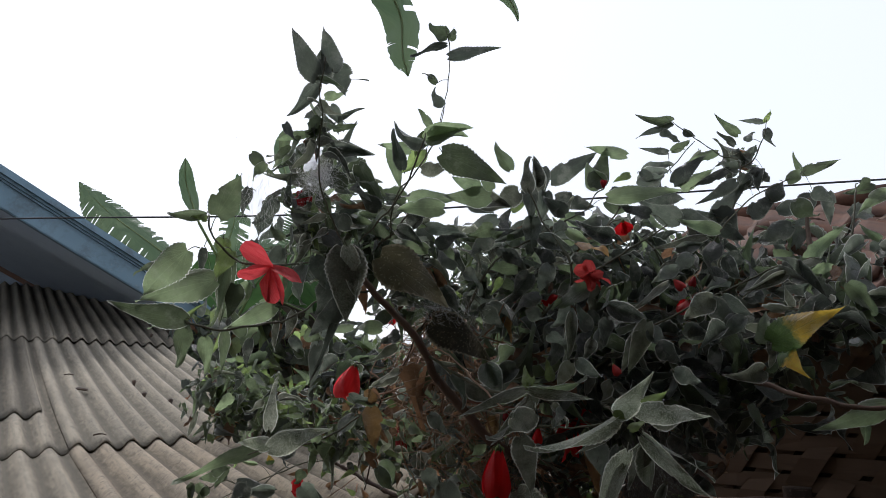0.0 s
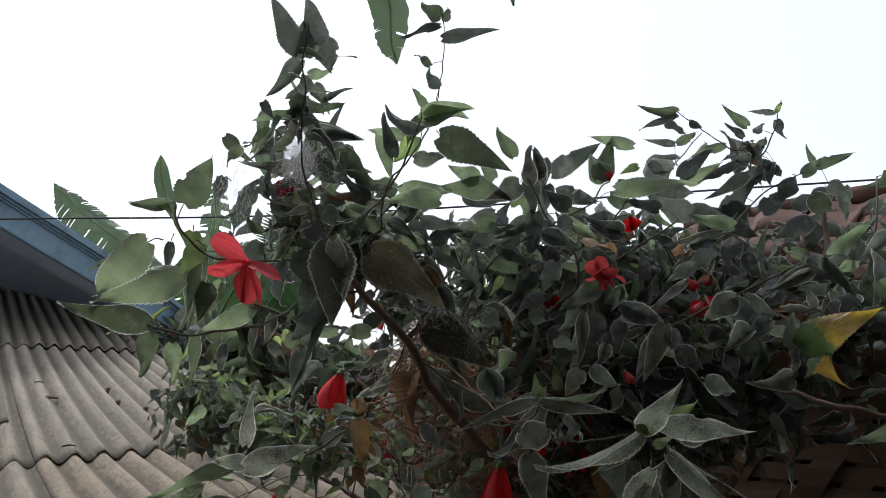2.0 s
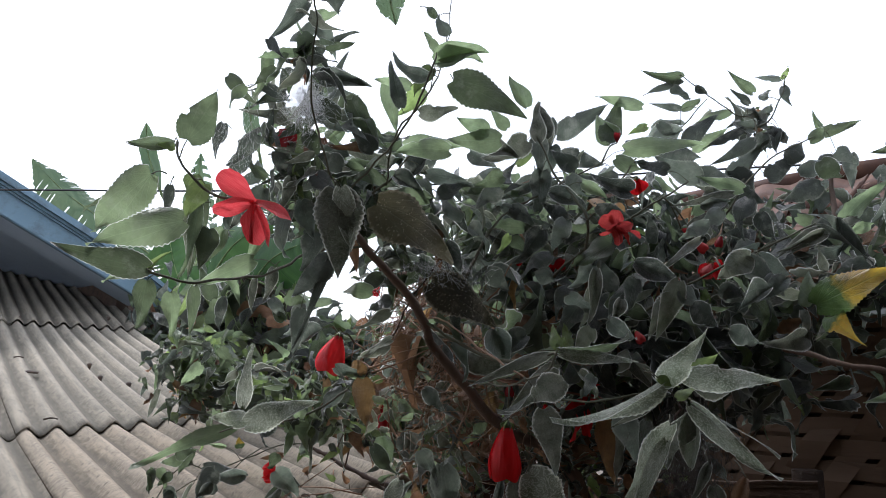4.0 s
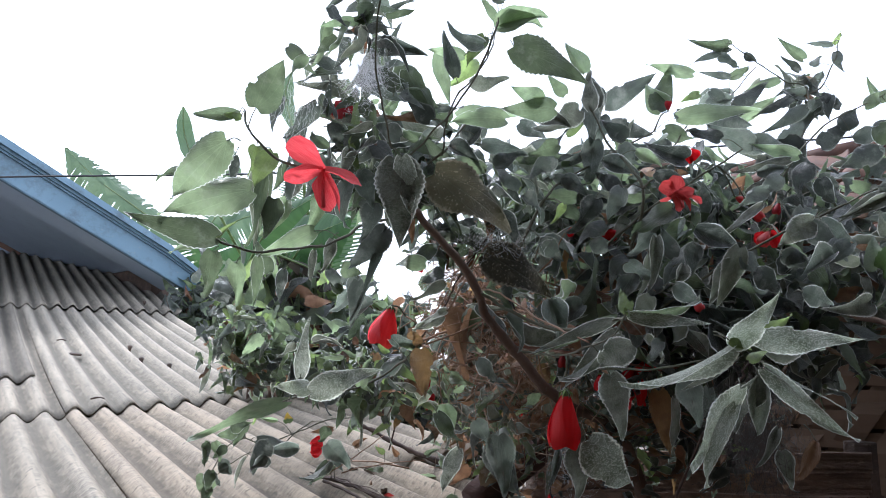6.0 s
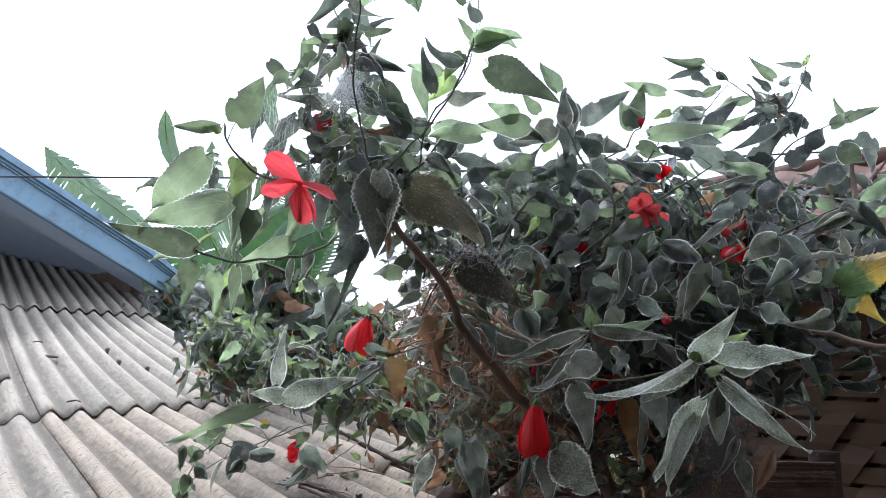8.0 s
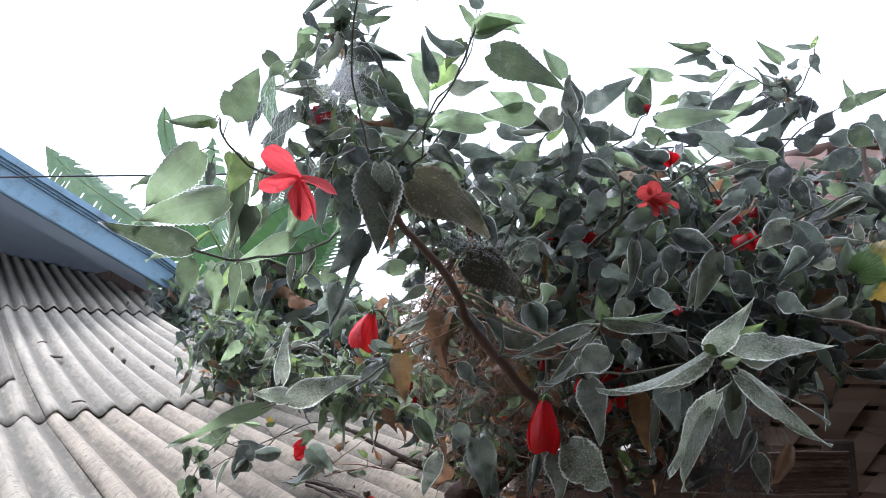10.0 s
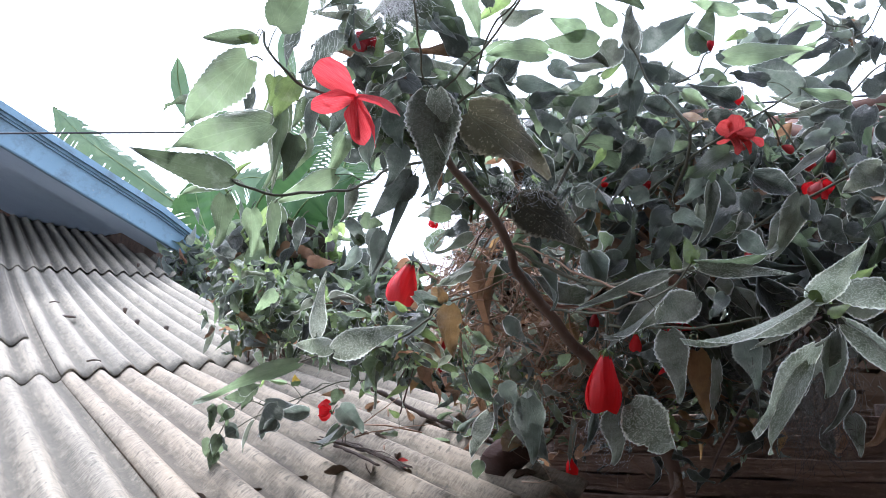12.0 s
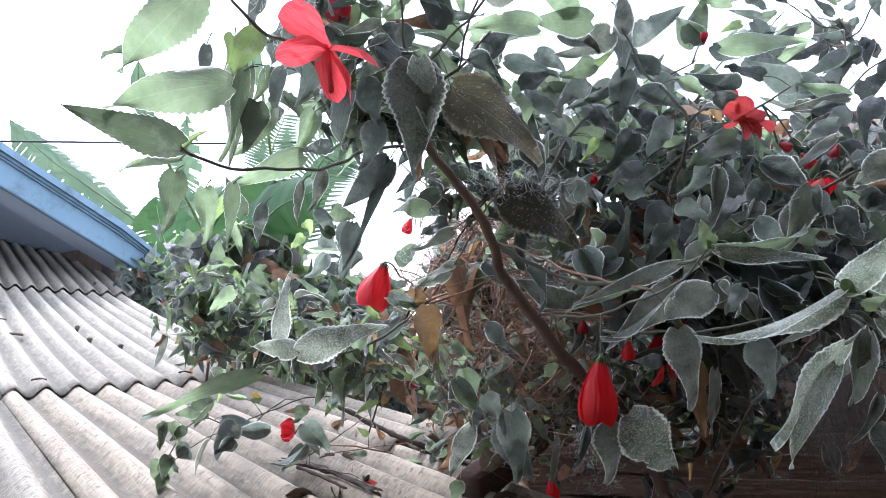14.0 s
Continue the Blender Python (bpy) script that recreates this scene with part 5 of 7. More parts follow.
leaf("dark", (-0.061, 0.960, 1.831), (-0.020, 0.962, 1.808), 0.024, 19)
leaf("dark", (-0.005, 0.976, 1.812), (0.036, 0.972, 1.831), 0.024, 19)
leaf("green", (0.062, 1.082, 1.845), (0.101, 1.079, 1.857), 0.022, 20)
leaf("dark", (0.022, 0.945, 1.776), (-0.008, 0.943, 1.796), 0.020, -22)
leaf("dark", (0.100, 1.076, 1.824), (0.135, 1.079, 1.797), 0.026, 25)
leaf("green", (0.096, 1.040, 1.773), (0.118, 1.043, 1.747), 0.022, 22)
leaf("fresh", (0.091, 1.032, 1.775), (0.076, 1.036, 1.749), 0.013, 2)
leaf("dark", (0.150, 1.052, 1.753), (0.105, 1.057, 1.727), 0.025, -10)
leaf("dark", (0.177, 1.074, 1.808), (0.142, 1.071, 1.831), 0.023, -21)
leaf("dark", (0.183, 1.076, 1.872), (0.207, 1.081, 1.834), 0.027, 22)
leaf("green", (0.191, 1.036, 1.851), (0.228, 1.038, 1.830), 0.019, 28)
leaf("web", (0.205, 1.168, 1.910), (0.226, 1.163, 1.940), 0.014, 2)
leaf("dark", (0.180, 1.058, 1.708), (0.150, 1.064, 1.675), 0.033, -4)
leaf("dark", (0.197, 0.924, 1.690), (0.181, 0.919, 1.725), 0.022, -25)
leaf("web", (0.194, 0.888, 1.676), (0.182, 0.893, 1.646), 0.017, 11)
leaf("dark", (0.362, 1.058, 1.829), (0.408, 1.056, 1.836), 0.020, 19)
leaf("dark", (0.425, 1.021, 1.812), (0.455, 1.023, 1.797), 0.025, 32)
leaf("dark", (0.333, 0.971, 1.784), (0.298, 0.974, 1.763), 0.019, -1)
leaf("web", (0.309, 0.939, 1.756), (0.256, 0.946, 1.717), 0.013, 3)
leaf("dark", (0.332, 0.928, 1.694), (0.358, 0.929, 1.681), 0.026, 23)
leaf("dark", (0.282, 0.907, 1.672), (0.314, 0.910, 1.647), 0.028, 25)
leaf("dark", (0.254, 0.753, 1.634), (0.284, 0.754, 1.621), 0.020, 22)
leaf("dark", (0.404, 0.925, 1.707), (0.371, 0.929, 1.681), 0.023, -1)
leaf("dark", (0.113, 1.035, 1.643), (0.070, 1.040, 1.615), 0.032, -3)
leaf("dark", (0.069, 1.028, 1.650), (0.091, 1.035, 1.600), 0.037, 13)
leaf("dark", (0.015, 1.060, 1.630), (0.044, 1.066, 1.586), 0.022, -1)
leaf("dark", (-0.017, 1.149, 1.571), (0.015, 1.153, 1.540), 0.024, 1)
leaf("dark", (-0.151, 0.792, 1.980), (-0.182, 0.779, 2.045), 0.030, 2, 0)
leaf("dark", (-0.132, 0.791, 1.990), (-0.143, 0.782, 2.047), 0.032, 0, 3)
leaf("dark", (-0.145, 0.799, 1.979), (-0.147, 0.791, 2.021), 0.031, 2, 0)
leaf("dark", (-0.133, 0.842, 2.024), (-0.124, 0.848, 1.984), 0.034, -1, 3)
leaf("dark", (-0.160, 0.852, 2.001), (-0.198, 0.861, 1.957), 0.022, -23)
leaf("green", (-0.154, 0.868, 1.991), (-0.124, 0.867, 1.995), 0.015, 29)
leaf("dark", (-0.146, 0.871, 2.013), (-0.097, 0.871, 2.018), 0.008, 8)
leaf("dark", (-0.136, 0.881, 1.964), (-0.103, 0.877, 1.982), 0.009, 12)
leaf("dark", (-0.151, 0.880, 1.924), (-0.088, 0.882, 1.918), 0.025, 27)
leaf("dark", (-0.153, 0.868, 1.980), (-0.179, 0.872, 1.958), 0.018, -25)
leaf("dark", (-0.147, 0.872, 1.978), (-0.128, 0.878, 1.949), 0.020, 1)
leaf("dark", (-0.160, 0.870, 1.957), (-0.186, 0.874, 1.931), 0.019, -25)
leaf("dark", (-0.165, 0.878, 1.940), (-0.135, 0.874, 1.959), 0.018, 29)
leaf("dark", (-0.171, 0.857, 1.918), (-0.189, 0.863, 1.889), 0.019, -25)
leaf("green", (-0.200, 0.852, 1.935), (-0.210, 0.861, 1.888), 0.016, -22)
leaf("dark", (0.010, 1.115, 2.171), (0.100, 1.112, 2.188), 0.024, 29)
leaf("dark", (0.005, 1.109, 2.190), (-0.056, 1.113, 2.168), 0.016, -67)
leaf("green", (0.007, 1.099, 2.199), (-0.028, 1.095, 2.218), 0.029, -25)
leaf("green", (0.011, 1.098, 2.192), (0.020, 1.094, 2.215), 0.017, 15)
leaf("green", (-0.010, 1.049, 2.092), (-0.031, 1.044, 2.113), 0.014, -17)
leaf("dark", (0.004, 0.930, 2.006), (-0.017, 0.926, 2.028), 0.019, -17)
leaf("green", (-0.012, 0.858, 1.945), (-0.031, 0.853, 1.972), 0.012, -18)
leaf("dark", (-0.022, 0.918, 1.947), (-0.071, 0.914, 1.963), 0.022, -24)
leaf("green", (-0.018, 0.802, 1.908), (0.034, 0.800, 1.922), 0.025, 21)
leaf("dark", (-0.055, 0.956, 1.919), (-0.072, 0.944, 1.977), 0.021, 1)
leaf("fresh", (-0.030, 1.026, 1.974), (-0.059, 1.033, 1.936), 0.031, -17)
leaf("green", (0.094, 0.901, 1.902), (0.069, 0.894, 1.939), 0.020, -13)
leaf("green", (-0.234, 0.825, 1.897), (-0.209, 0.830, 1.871), 0.018, 1)
leaf("green", (-0.211, 0.809, 1.879), (-0.232, 0.813, 1.860), 0.014, -25)
leaf("green", (-0.180, 0.866, 1.995), (-0.134, 0.884, 1.904), 0.018, -79)
leaf("green", (0.466, 1.365, 2.154), (0.397, 1.364, 2.160), 0.026, -29)
leaf("dark", (0.462, 1.357, 2.144), (0.392, 1.361, 2.119), 0.019, 17)
leaf("dark", (0.435, 1.327, 2.120), (0.465, 1.332, 2.093), 0.025, 30)
leaf("dark", (0.477, 1.317, 2.121), (0.499, 1.320, 2.103), 0.016, 31)
leaf("green", (0.459, 1.352, 2.086), (0.502, 1.348, 2.111), 0.020, 9)
leaf("dark", (0.429, 1.279, 2.059), (0.373, 1.277, 2.066), 0.015, -24)
leaf("green", (0.585, 1.327, 2.114), (0.538, 1.320, 2.150), 0.022, -34)
leaf("dark", (0.576, 1.325, 2.090), (0.540, 1.320, 2.115), 0.016, -33)
leaf("dark", (0.629, 1.306, 2.132), (0.578, 1.305, 2.134), 0.013, -31)
leaf("fresh", (0.624, 1.296, 2.128), (0.639, 1.291, 2.152), 0.012, 2)
leaf("dark", (0.627, 1.296, 2.114), (0.638, 1.303, 2.078), 0.020, 30)
leaf("dark", (0.585, 1.326, 2.052), (0.562, 1.318, 2.090), 0.029, -28)
leaf("dark", (0.589, 1.323, 2.051), (0.622, 1.316, 2.087), 0.031, -2)
leaf("dark", (0.573, 1.313, 2.037), (0.540, 1.311, 2.047), 0.029, -27)
leaf("dark", (0.584, 1.275, 2.025), (0.627, 1.280, 1.999), 0.021, 30)
leaf("dark", (0.570, 1.271, 2.012), (0.549, 1.279, 1.970), 0.030, 4)
leaf("dark", (0.599, 1.273, 2.024), (0.594, 1.281, 1.982), 0.023, 22)
leaf("dark", (0.554, 1.307, 2.035), (0.480, 1.313, 1.999), 0.022, 3)
leaf("dark", (0.545, 1.257, 1.995), (0.473, 1.265, 1.953), 0.027, -10)
leaf("green", (0.551, 1.349, 2.083), (0.483, 1.353, 2.060), 0.020, -20)
leaf("web", (0.526, 1.374, 2.092), (0.486, 1.380, 2.057), 0.016, -1)
leaf("dark", (0.596, 1.318, 2.096), (0.612, 1.314, 2.116), 0.020, -1)
leaf("green", (0.673, 1.271, 2.022), (0.656, 1.264, 2.055), 0.013, -32)
leaf("green", (0.683, 1.287, 2.023), (0.762, 1.282, 2.049), 0.024, 16)
leaf("green", (0.315, 1.149, 2.008), (0.243, 1.146, 2.022), 0.023, -25)
leaf("green", (0.276, 1.183, 1.960), (0.249, 1.175, 2.001), 0.042, -19)
leaf("fresh", (0.312, 1.119, 1.964), (0.284, 1.121, 1.952), 0.015, -16)
leaf("yellow", (0.437, 0.923, 1.677), (0.487, 0.845, 1.713), 0.047, 2)
leaf("yellow", (0.456, 0.926, 1.663), (0.452, 0.880, 1.638), 0.032, 47)
leaf("green", (0.439, 0.933, 1.682), (0.426, 0.927, 1.711), 0.037, -22)
leaf("green", (0.561, 0.894, 1.598), (0.474, 0.900, 1.566), 0.032, 4)
leaf("green", (0.538, 0.905, 1.582), (0.542, 0.913, 1.544), 0.013, 32)
leaf("web", (0.494, 0.995, 1.784), (0.439, 1.000, 1.754), 0.021, -2)
leaf("web", (0.268, 0.936, 1.688), (0.243, 0.946, 1.635), 0.024, 6)
leaf("dark", (0.362, 0.944, 1.735), (0.418, 0.953, 1.689), 0.031, 26)
leaf("green", (0.725, 1.145, 1.961), (0.687, 1.149, 1.941), 0.029, -1)
leaf("green", (0.722, 1.100, 1.933), (0.677, 1.106, 1.901), 0.027, 5)
leaf("dark", (0.681, 1.247, 1.963), (0.639, 1.250, 1.942), 0.037, -1)
leaf("dark", (0.707, 1.245, 1.973), (0.712, 1.257, 1.912), 0.027, 27)
leaf("dark", (0.400, 1.153, 1.905), (0.471, 1.157, 1.885), 0.032, 27)
leaf("dark", (0.347, 1.137, 1.901), (0.300, 1.133, 1.919), 0.028, -25)
leaf("dark", (0.260, 1.049, 1.843), (0.207, 1.046, 1.860), 0.031, -19)
leaf("dark", (0.333, 1.147, 1.953), (0.391, 1.143, 1.972), 0.035, 15)
leaf("web", (0.161, 1.152, 1.952), (0.156, 1.141, 2.004), 0.023, -0)
leaf("dark", (0.208, 1.151, 1.903), (0.170, 1.146, 1.931), 0.032, -21)
leaf("dark", (0.075, 1.005, 1.832), (0.042, 1.009, 1.807), 0.030, -13)
leaf("dark", (0.569, 1.113, 1.878), (0.514, 1.118, 1.851), 0.037, -7)
leaf("web", (0.561, 1.022, 1.806), (0.486, 1.024, 1.788), 0.019, 21)
leaf("dark", (0.570, 1.078, 1.780), (0.632, 1.085, 1.746), 0.039, 29)
leaf("dark", (0.657, 1.066, 1.841), (0.614, 1.071, 1.815), 0.026, -3)
leaf("green", (0.575, 0.978, 1.766), (0.623, 0.988, 1.719), 0.029, 31)
leaf("dark", (0.397, 0.939, 1.712), (0.367, 0.945, 1.682), 0.023, 2)
leaf("web", (0.434, 0.951, 1.642), (0.389, 0.953, 1.630), 0.030, 1)
leaf("green", (0.525, 0.956, 1.617), (0.563, 0.954, 1.631), 0.010, -28)
leaf("dark", (0.190, 1.066, 1.688), (0.156, 1.074, 1.646), 0.031, 2)
leaf("web", (0.182, 0.971, 1.698), (0.175, 0.981, 1.648), 0.016, 1)
leaf("dark", (-0.184, 1.077, 1.683), (-0.190, 1.084, 1.639), 0.027, -1)
leaf("fresh", (-0.296, 1.545, 1.742), (-0.322, 1.549, 1.721), 0.023, -15)
leaf("dark", (-0.265, 1.544, 1.741), (-0.234, 1.545, 1.720), 0.035, 11)
leaf("dark", (-0.255, 1.548, 1.710), (-0.286, 1.556, 1.659), 0.031, -15)
leaf("web", (-0.066, 1.068, 1.675), (-0.111, 1.073, 1.649), 0.020, -13)
leaf("web", (-0.063, 1.091, 1.638), (-0.111, 1.095, 1.618), 0.019, 2)
leaf("fresh", (-0.301, 0.996, 1.694), (-0.328, 1.003, 1.653), 0.013, -20)
leaf("dark", (-0.137, 1.080, 1.600), (-0.098, 1.081, 1.585), 0.020, -0)
leaf("green", (-0.189, 0.991, 1.574), (-0.218, 0.992, 1.574), 0.008, -3)
leaf("green", (-0.412, 1.323, 1.457), (-0.379, 1.320, 1.469), 0.022, 8)
leaf("green", (-0.394, 1.348, 1.467), (-0.420, 1.355, 1.421), 0.019, -12)
leaf("dark", (-0.388, 1.401, 1.433), (-0.318, 1.400, 1.419), 0.021, -3)
leaf("dark", (-0.364, 1.368, 1.411), (-0.389, 1.373, 1.385), 0.022, -1)
leaf("green", (-0.475, 1.397, 1.430), (-0.479, 1.403, 1.382), 0.012, -20)
leaf("green", (-0.460, 1.392, 1.430), (-0.447, 1.396, 1.395), 0.019, -16)
leaf("green", (-0.480, 1.407, 1.373), (-0.489, 1.413, 1.338), 0.026, -17)
leaf("green", (-0.470, 1.402, 1.356), (-0.478, 1.409, 1.311), 0.021, -17)
leaf("dark", (-0.450, 1.406, 1.390), (-0.437, 1.409, 1.368), 0.021, -12)
leaf("dark", (-0.264, 1.389, 1.428), (-0.220, 1.392, 1.389), 0.039, 3)
leaf("green", (-0.267, 1.505, 1.374), (-0.320, 1.512, 1.336), 0.017, -2)
leaf("green", (-0.067, 0.931, 1.523), (-0.057, 0.935, 1.486), 0.024, 3)
leaf("dark", (-0.021, 1.131, 1.489), (0.003, 1.135, 1.455), 0.028, 2)
leaf("green", (-0.050, 1.139, 1.388), (-0.056, 1.143, 1.361), 0.021, 4)
leaf("dark", (0.002, 1.152, 1.449), (0.044, 1.161, 1.376), 0.046, 10)
leaf("web", (0.410, 1.062, 1.847), (0.325, 1.067, 1.828), 0.017, -12)
leaf("dark", (0.406, 1.007, 1.826), (0.387, 1.015, 1.780), 0.031, 15)
leaf("dark", (0.415, 0.996, 1.804), (0.433, 1.001, 1.768), 0.028, 32)
leaf("green", (0.592, 1.222, 1.855), (0.669, 1.225, 1.822), 0.024, 31)
leaf("dark", (0.392, 0.963, 1.743), (0.436, 0.967, 1.713), 0.025, 28)
leaf("dark", (0.152, 1.061, 1.844), (0.208, 1.063, 1.824), 0.028, 20)
leaf("dark", (0.249, 1.090, 1.886), (0.209, 1.094, 1.868), 0.028, -11)
leaf("dark", (0.178, 1.130, 1.874), (0.133, 1.137, 1.839), 0.025, -9)
leaf("dark", (0.088, 1.080, 1.825), (0.133, 1.082, 1.808), 0.019, 23)
leaf("dark", (0.082, 1.119, 1.859), (0.125, 1.116, 1.869), 0.018, 22)
leaf("dark", (0.133, 1.032, 1.783), (0.103, 1.040, 1.735), 0.033, -2)
leaf("dark", (0.159, 0.997, 1.790), (0.143, 1.004, 1.751), 0.029, -0)
leaf("dark", (0.178, 0.944, 1.722), (0.154, 0.950, 1.693), 0.024, 2)
leaf("green", (0.206, 1.114, 1.860), (0.180, 1.110, 1.888), 0.021, -24)
leaf("dark", (0.182, 0.930, 1.793), (0.226, 0.932, 1.777), 0.022, 24)
leaf("dark", (0.290, 1.158, 1.950), (0.330, 1.161, 1.925), 0.024, 30)
leaf("dark", (0.334, 1.132, 1.974), (0.369, 1.135, 1.953), 0.021, 34)
leaf("dark", (0.362, 0.994, 1.806), (0.334, 1.000, 1.777), 0.026, 4)
leaf("dark", (0.371, 0.905, 1.691), (0.339, 0.909, 1.672), 0.026, -0)
leaf("web", (0.322, 1.006, 1.786), (0.351, 1.002, 1.808), 0.010, 4)
leaf("dark", (0.225, 0.929, 1.705), (0.209, 0.935, 1.666), 0.026, 9)
leaf("dark", (0.279, 0.932, 1.693), (0.306, 0.936, 1.668), 0.027, 27)
leaf("dark", (0.325, 0.930, 1.694), (0.358, 0.930, 1.688), 0.024, 17)
leaf("dark", (0.150, 0.948, 1.687), (0.177, 0.952, 1.661), 0.027, 17)
leaf("dark", (0.165, 0.831, 1.648), (0.194, 0.834, 1.626), 0.021, 23)
leaf("dark", (0.133, 1.056, 1.732), (0.164, 1.059, 1.710), 0.027, 23)
leaf("dark", (0.035, 1.003, 1.780), (0.065, 1.007, 1.752), 0.026, 15)
leaf("dark", (0.006, 0.998, 1.757), (0.028, 1.003, 1.721), 0.029, 13)
leaf("dark", (0.065, 1.063, 1.732), (0.096, 1.068, 1.702), 0.028, 18)
leaf("web", (0.641, 1.262, 1.910), (0.584, 1.265, 1.900), 0.023, -17)
leaf("dark", (0.639, 1.214, 1.896), (0.612, 1.222, 1.851), 0.031, 21)
leaf("dark", (0.604, 1.131, 1.786), (0.571, 1.138, 1.752), 0.028, 11)
leaf("dark", (-0.113, 1.071, 1.817), (-0.066, 1.075, 1.787), 0.031, 16)
leaf("dark", (-0.154, 0.985, 1.854), (-0.182, 0.993, 1.811), 0.027, -20)
leaf("dark", (-0.208, 0.965, 1.861), (-0.186, 0.971, 1.819), 0.024, 4)
leaf("dark", (-0.231, 0.933, 1.870), (-0.257, 0.940, 1.830), 0.023, -22)
leaf("dark", (-0.265, 0.932, 1.883), (-0.278, 0.939, 1.843), 0.018, -19)
leaf("green", (-0.246, 0.896, 1.790), (-0.261, 0.902, 1.758), 0.015, -20)
leaf("dark", (-0.037, 1.029, 1.878), (-0.067, 1.035, 1.848), 0.026, -17)
leaf("green", (-0.092, 1.1, 1.705), (-0.139, 1.106, 1.708), 0.026, -20)
leaf("green", (-0.08, 1.12, 1.73), (-0.115, 1.126, 1.699), 0.028, 0)
leaf("fresh", (-0.083, 1.06, 1.746), (-0.073, 1.066, 1.727), 0.014, 20)
leaf("green", (-0.092, 1.05, 1.754), (-0.101, 1.056, 1.735), 0.014, 0)
leaf("dark", (-0.067, 1.15, 1.699), (-0.102, 1.156, 1.689), 0.026, -20)
leaf("dry", (-0.113, 1.0, 1.758), (-0.106, 1.006, 1.718), 0.016, 10)
leaf("web", (-0.179, 1.590, 1.515), (-0.169, 1.605, 1.400), 0.020, 45)
leaf("green", (-0.099, 1.089, 1.589), (-0.143, 1.090, 1.598), 0.014, -9)
leaf("orange", (-0.100, 1.086, 1.591), (-0.108, 1.083, 1.612), 0.016, 0)
leaf("yellow", (-0.378, 1.610, 1.443), (-0.380, 1.607, 1.465), 0.021, -2)
leaf("yellow", (-0.046, 1.719, 1.257), (-0.052, 1.716, 1.284), 0.018, -2)
leaf("green", (-0.076, 1.661, 1.326), (-0.135, 1.662, 1.337), 0.026, -3)
leaf("dark", (-0.199, 1.391, 1.502), (-0.226, 1.399, 1.450), 0.035, -2)
leaf("dark", (-0.156, 1.426, 1.595), (-0.197, 1.429, 1.591), 0.027, -3)
leaf("green", (-0.224, 1.761, 1.759), (-0.319, 1.768, 1.749), 0.024, -11)
leaf("dark", (-0.277, 1.760, 1.790), (-0.253, 1.758, 1.795), 0.033, 13)
leaf("dark", (-0.272, 1.770, 1.713), (-0.224, 1.769, 1.700), 0.031, 10)
leaf("green", (-0.320, 1.781, 1.654), (-0.272, 1.778, 1.653), 0.024, 6)
leaf("green", (-0.336, 1.588, 1.588), (-0.315, 1.594, 1.537), 0.021, -1)
leaf("green", (-0.148, 1.487, 1.517), (-0.129, 1.481, 1.554), 0.019, -4)
leaf("dark", (0.024, 1.479, 1.515), (0.053, 1.472, 1.552), 0.025, -1)
leaf("web", (-0.058, 1.351, 1.744), (-0.032, 1.352, 1.726), 0.019, 20)
leaf("dark", (-0.032, 1.356, 1.691), (0.003, 1.351, 1.717), 0.023, 5)
leaf("web", (-0.263, 0.821, 1.757), (-0.262, 0.835, 1.685), 0.016, -21)
leaf("green", (-0.243, 0.826, 1.733), (-0.252, 0.834, 1.692), 0.027, -21)
leaf("web", (-0.206, 0.980, 1.718), (-0.217, 0.991, 1.675), 0.017, -18, 4)
leaf("fresh", (-0.249, 1.189, 1.702), (-0.237, 1.192, 1.688), 0.017, -1)
leaf("dark", (-0.174, 0.891, 1.768), (-0.185, 0.901, 1.718), 0.029, -10)
leaf("dark", (-0.150, 0.925, 1.751), (-0.164, 0.934, 1.706), 0.030, -18)
leaf("dark", (-0.194, 0.848, 1.782), (-0.215, 0.856, 1.740), 0.024, -23)
leaf("dark", (-0.172, 1.198, 1.656), (-0.210, 1.202, 1.636), 0.029, 1)
leaf("green", (-0.253, 0.839, 1.767), (-0.267, 0.848, 1.682), 0.016, -16)
leaf("green", (-0.237, 0.861, 1.740), (-0.266, 0.867, 1.695), 0.022, -20)
leaf("dark", (-0.282, 0.818, 1.775), (-0.286, 0.822, 1.738), 0.012, -13)
leaf("fresh", (-0.265, 0.836, 1.791), (-0.268, 0.840, 1.760), 0.021, -18)
leaf("green", (-0.218, 0.924, 1.718), (-0.287, 0.928, 1.686), 0.027, -17)
leaf("green", (-0.018, 0.970, 1.805), (-0.078, 0.970, 1.824), 0.024, -27)
leaf("green", (-0.306, 1.089, 1.690), (-0.327, 1.085, 1.736), 0.024, 7)
leaf("dark", (-0.232, 0.877, 1.781), (-0.240, 0.882, 1.737), 0.019, -13)
leaf("green", (-0.210, 0.929, 1.761), (-0.227, 0.934, 1.714), 0.022, -13)
leaf("web", (-0.180, 0.922, 1.815), (-0.192, 0.927, 1.773), 0.018, -13)
leaf("dark", (-0.210, 0.869, 1.848), (-0.232, 0.873, 1.820), 0.020, -22)
leaf("green", (-0.163, 0.916, 1.869), (-0.145, 0.920, 1.827), 0.022, 0)
leaf("green", (-0.056, 1.625, 1.357), (-0.069, 1.622, 1.386), 0.021, -3)
leaf("dark", (-0.054, 1.626, 1.354), (-0.027, 1.620, 1.383), 0.021, -2)
leaf("green", (-0.051, 1.626, 1.351), (-0.012, 1.622, 1.364), 0.019, -2)
leaf("dark", (-0.056, 1.627, 1.348), (-0.046, 1.630, 1.320), 0.019, -1)
leaf("orange", (-0.022, 1.604, 1.354), (-0.022, 1.599, 1.386), 0.017, -3)
leaf("dry", (-0.009, 1.582, 1.362), (-0.048, 1.589, 1.324), 0.027, -1)
